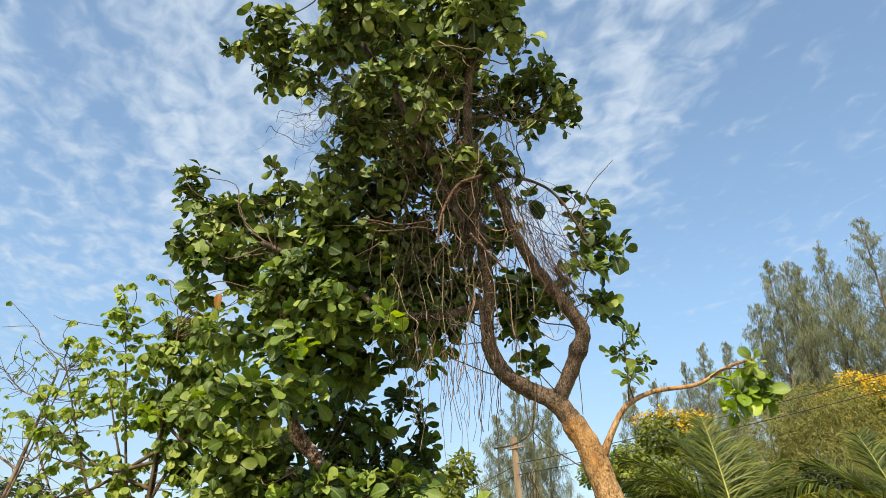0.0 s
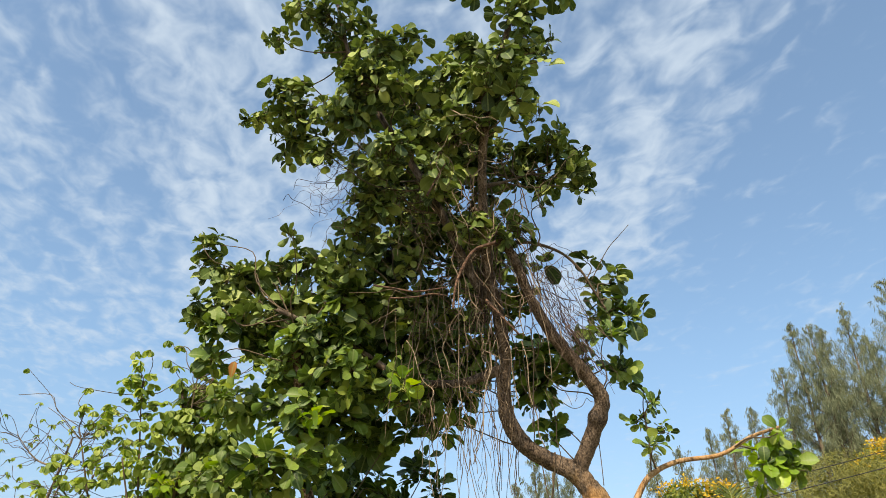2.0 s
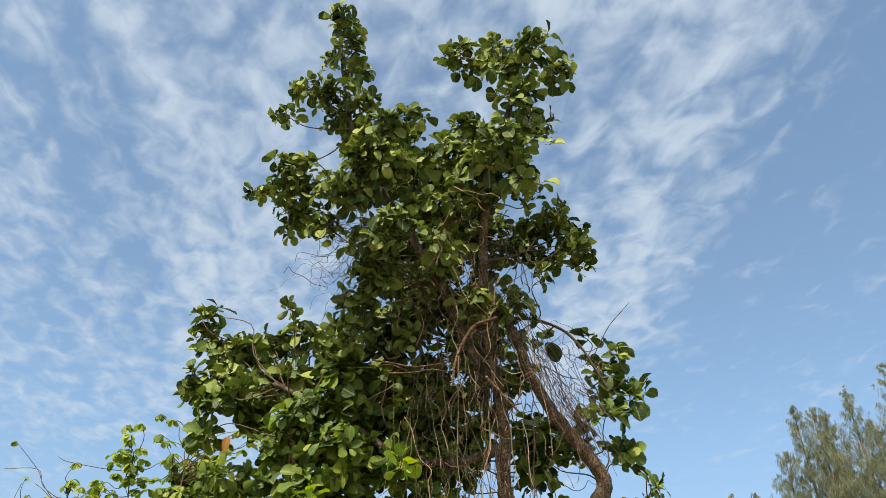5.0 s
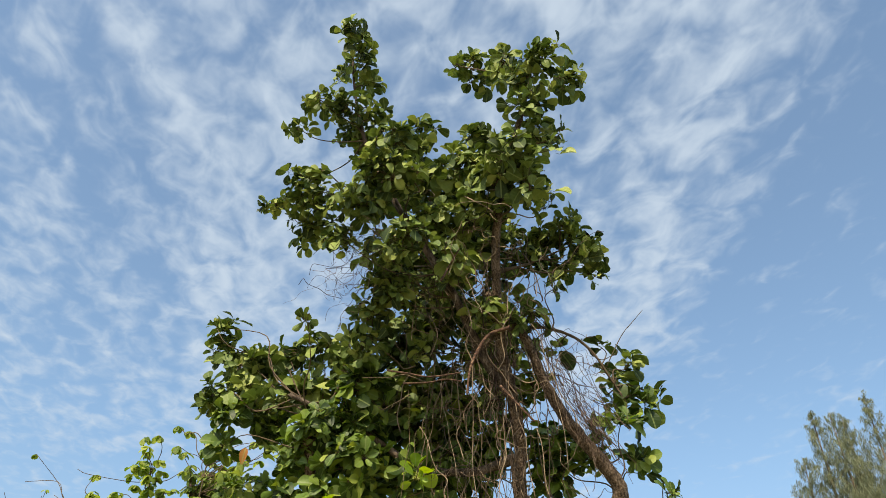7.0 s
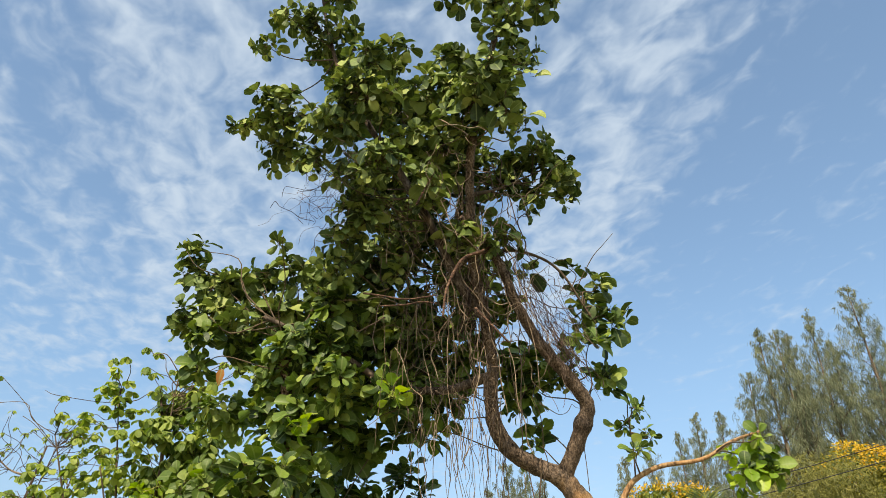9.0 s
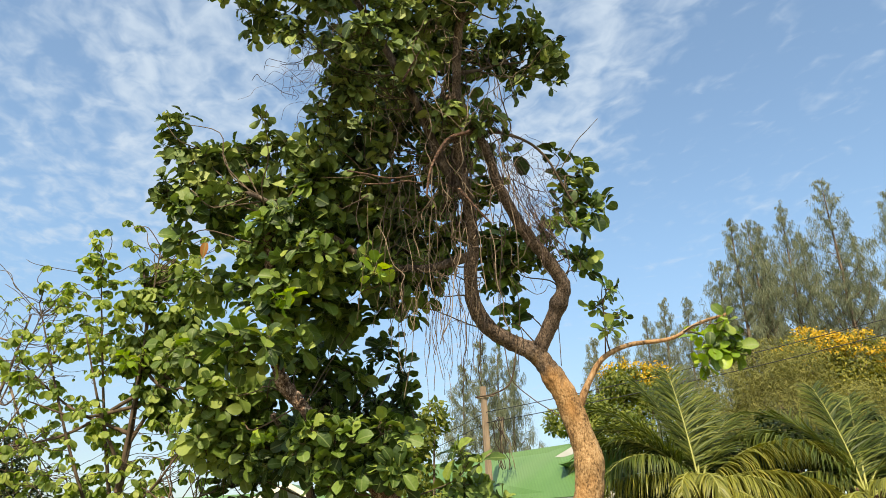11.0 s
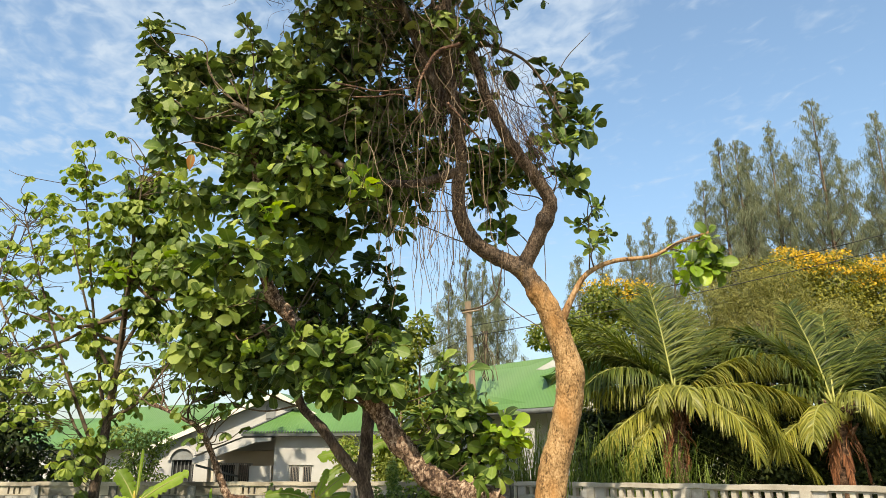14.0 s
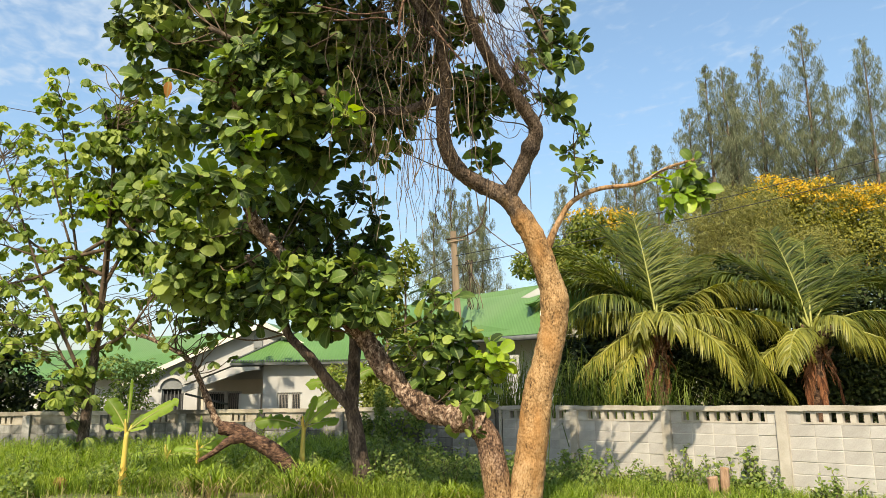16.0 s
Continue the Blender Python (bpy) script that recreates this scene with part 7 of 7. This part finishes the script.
for k in range(60):
    x = wg.uniform(-10.5, -1.5)
    weed(x, wg.uniform(12.2, 15.4), wg.uniform(0.3, 0.5), 180 + k, "leafy green weed in the long grass", "weeds in the grass")
for x, y, h in ((4.15, 13.4, 0.55), (5.95, 12.75, 0.75), (5.2, 12.8, 0.6), (-3.4, 15.3, 0.8), (-3.1, 15.2, 0.6)):
    weed(x, y, h, int(x * 10) + 300)

# creeper on the old wall and on the slender tree
cr, rows = Bag(), []
for cx, cz, r in ((-0.9, 1.0, 0.35), (-0.75, 0.7, 0.35), (-1.25, 0.9, 0.25), (-0.6, 1.25, 0.2)):
    n = 150
    x = wg.normal(cx, r * 0.5, n)
    rows.append((np.column_stack([x, [wall_y(q) - 0.2 for q in x] + wg.normal(0, 0.08, n), wg.normal(cz, r, n)]), wg.normal(size=(n, 3)) + (0, -0.2, -0.5), wg.normal(size=(n, 3)) * 0.4 + (0, -1, 0.5), wg.uniform(0.06, 0.12, n)))
put_leaves(cr, OVAL, *stack(rows))
tagged(part("wall_creeper", cr, WEED), "dark green creeper hanging over the old wall", "creeper", kind="stuff")

leafy_mass("climbing_plant", "climber", "narrow leafy climber standing before the old wall", (-1.36, 16.3, 0), [(-1.38, 16.3, 0.75, 0.17, 0.34), (-1.36, 16.3, 1.2, 0.16, 0.34), (-1.40, 16.3, 1.62, 0.13, 0.26)], WEED, 0.07, 1700, 71, trunk=0.03)
leafy_mass("climbing_plant", "climber", "short leafy climber beside the old wall", (-1.74, 16.4, 0), [(-1.74, 16.4, 0.72, 0.15, 0.28), (-1.72, 16.4, 1.08, 0.14, 0.24)], WEED, 0.07, 1000, 72, trunk=0.03)

# cut stump, fallen husk
stump = thing("tree_stump", (4.35, 12.35, 0.0), "short cut pinkish-brown tree stump in weeds", "stump")
for dx, h, r in ((-0.09, 0.36, 0.085), (0.10, 0.50, 0.075)):
    b = Bag()
    b.tube(spline([(4.35 + dx, 12.35, -0.1), (4.35 + dx, 12.35, h * 0.6), (4.35 + dx * 1.2, 12.35, h)], 5), r, 10, 0.18, 3)
    part("cut_stem", b, STUMP, stump)
b = Bag()
s = np.linspace(0, 1, 10)
b.tube(np.column_stack([-6.45 + 0.19 * s, np.full(10, 12.75), np.full(10, ground_z(-6.3, 12.75) + 0.13) + 0.05 * s]), 0.115 * np.sqrt(np.clip(1 - (2 * s - 1) ** 2, 0.03, 1)), 20, 0.5, 7, 0.02)
tagged(part("coconut_husk", b, HUSK), "reddish-brown coconut husk lying in the grass", "husk")
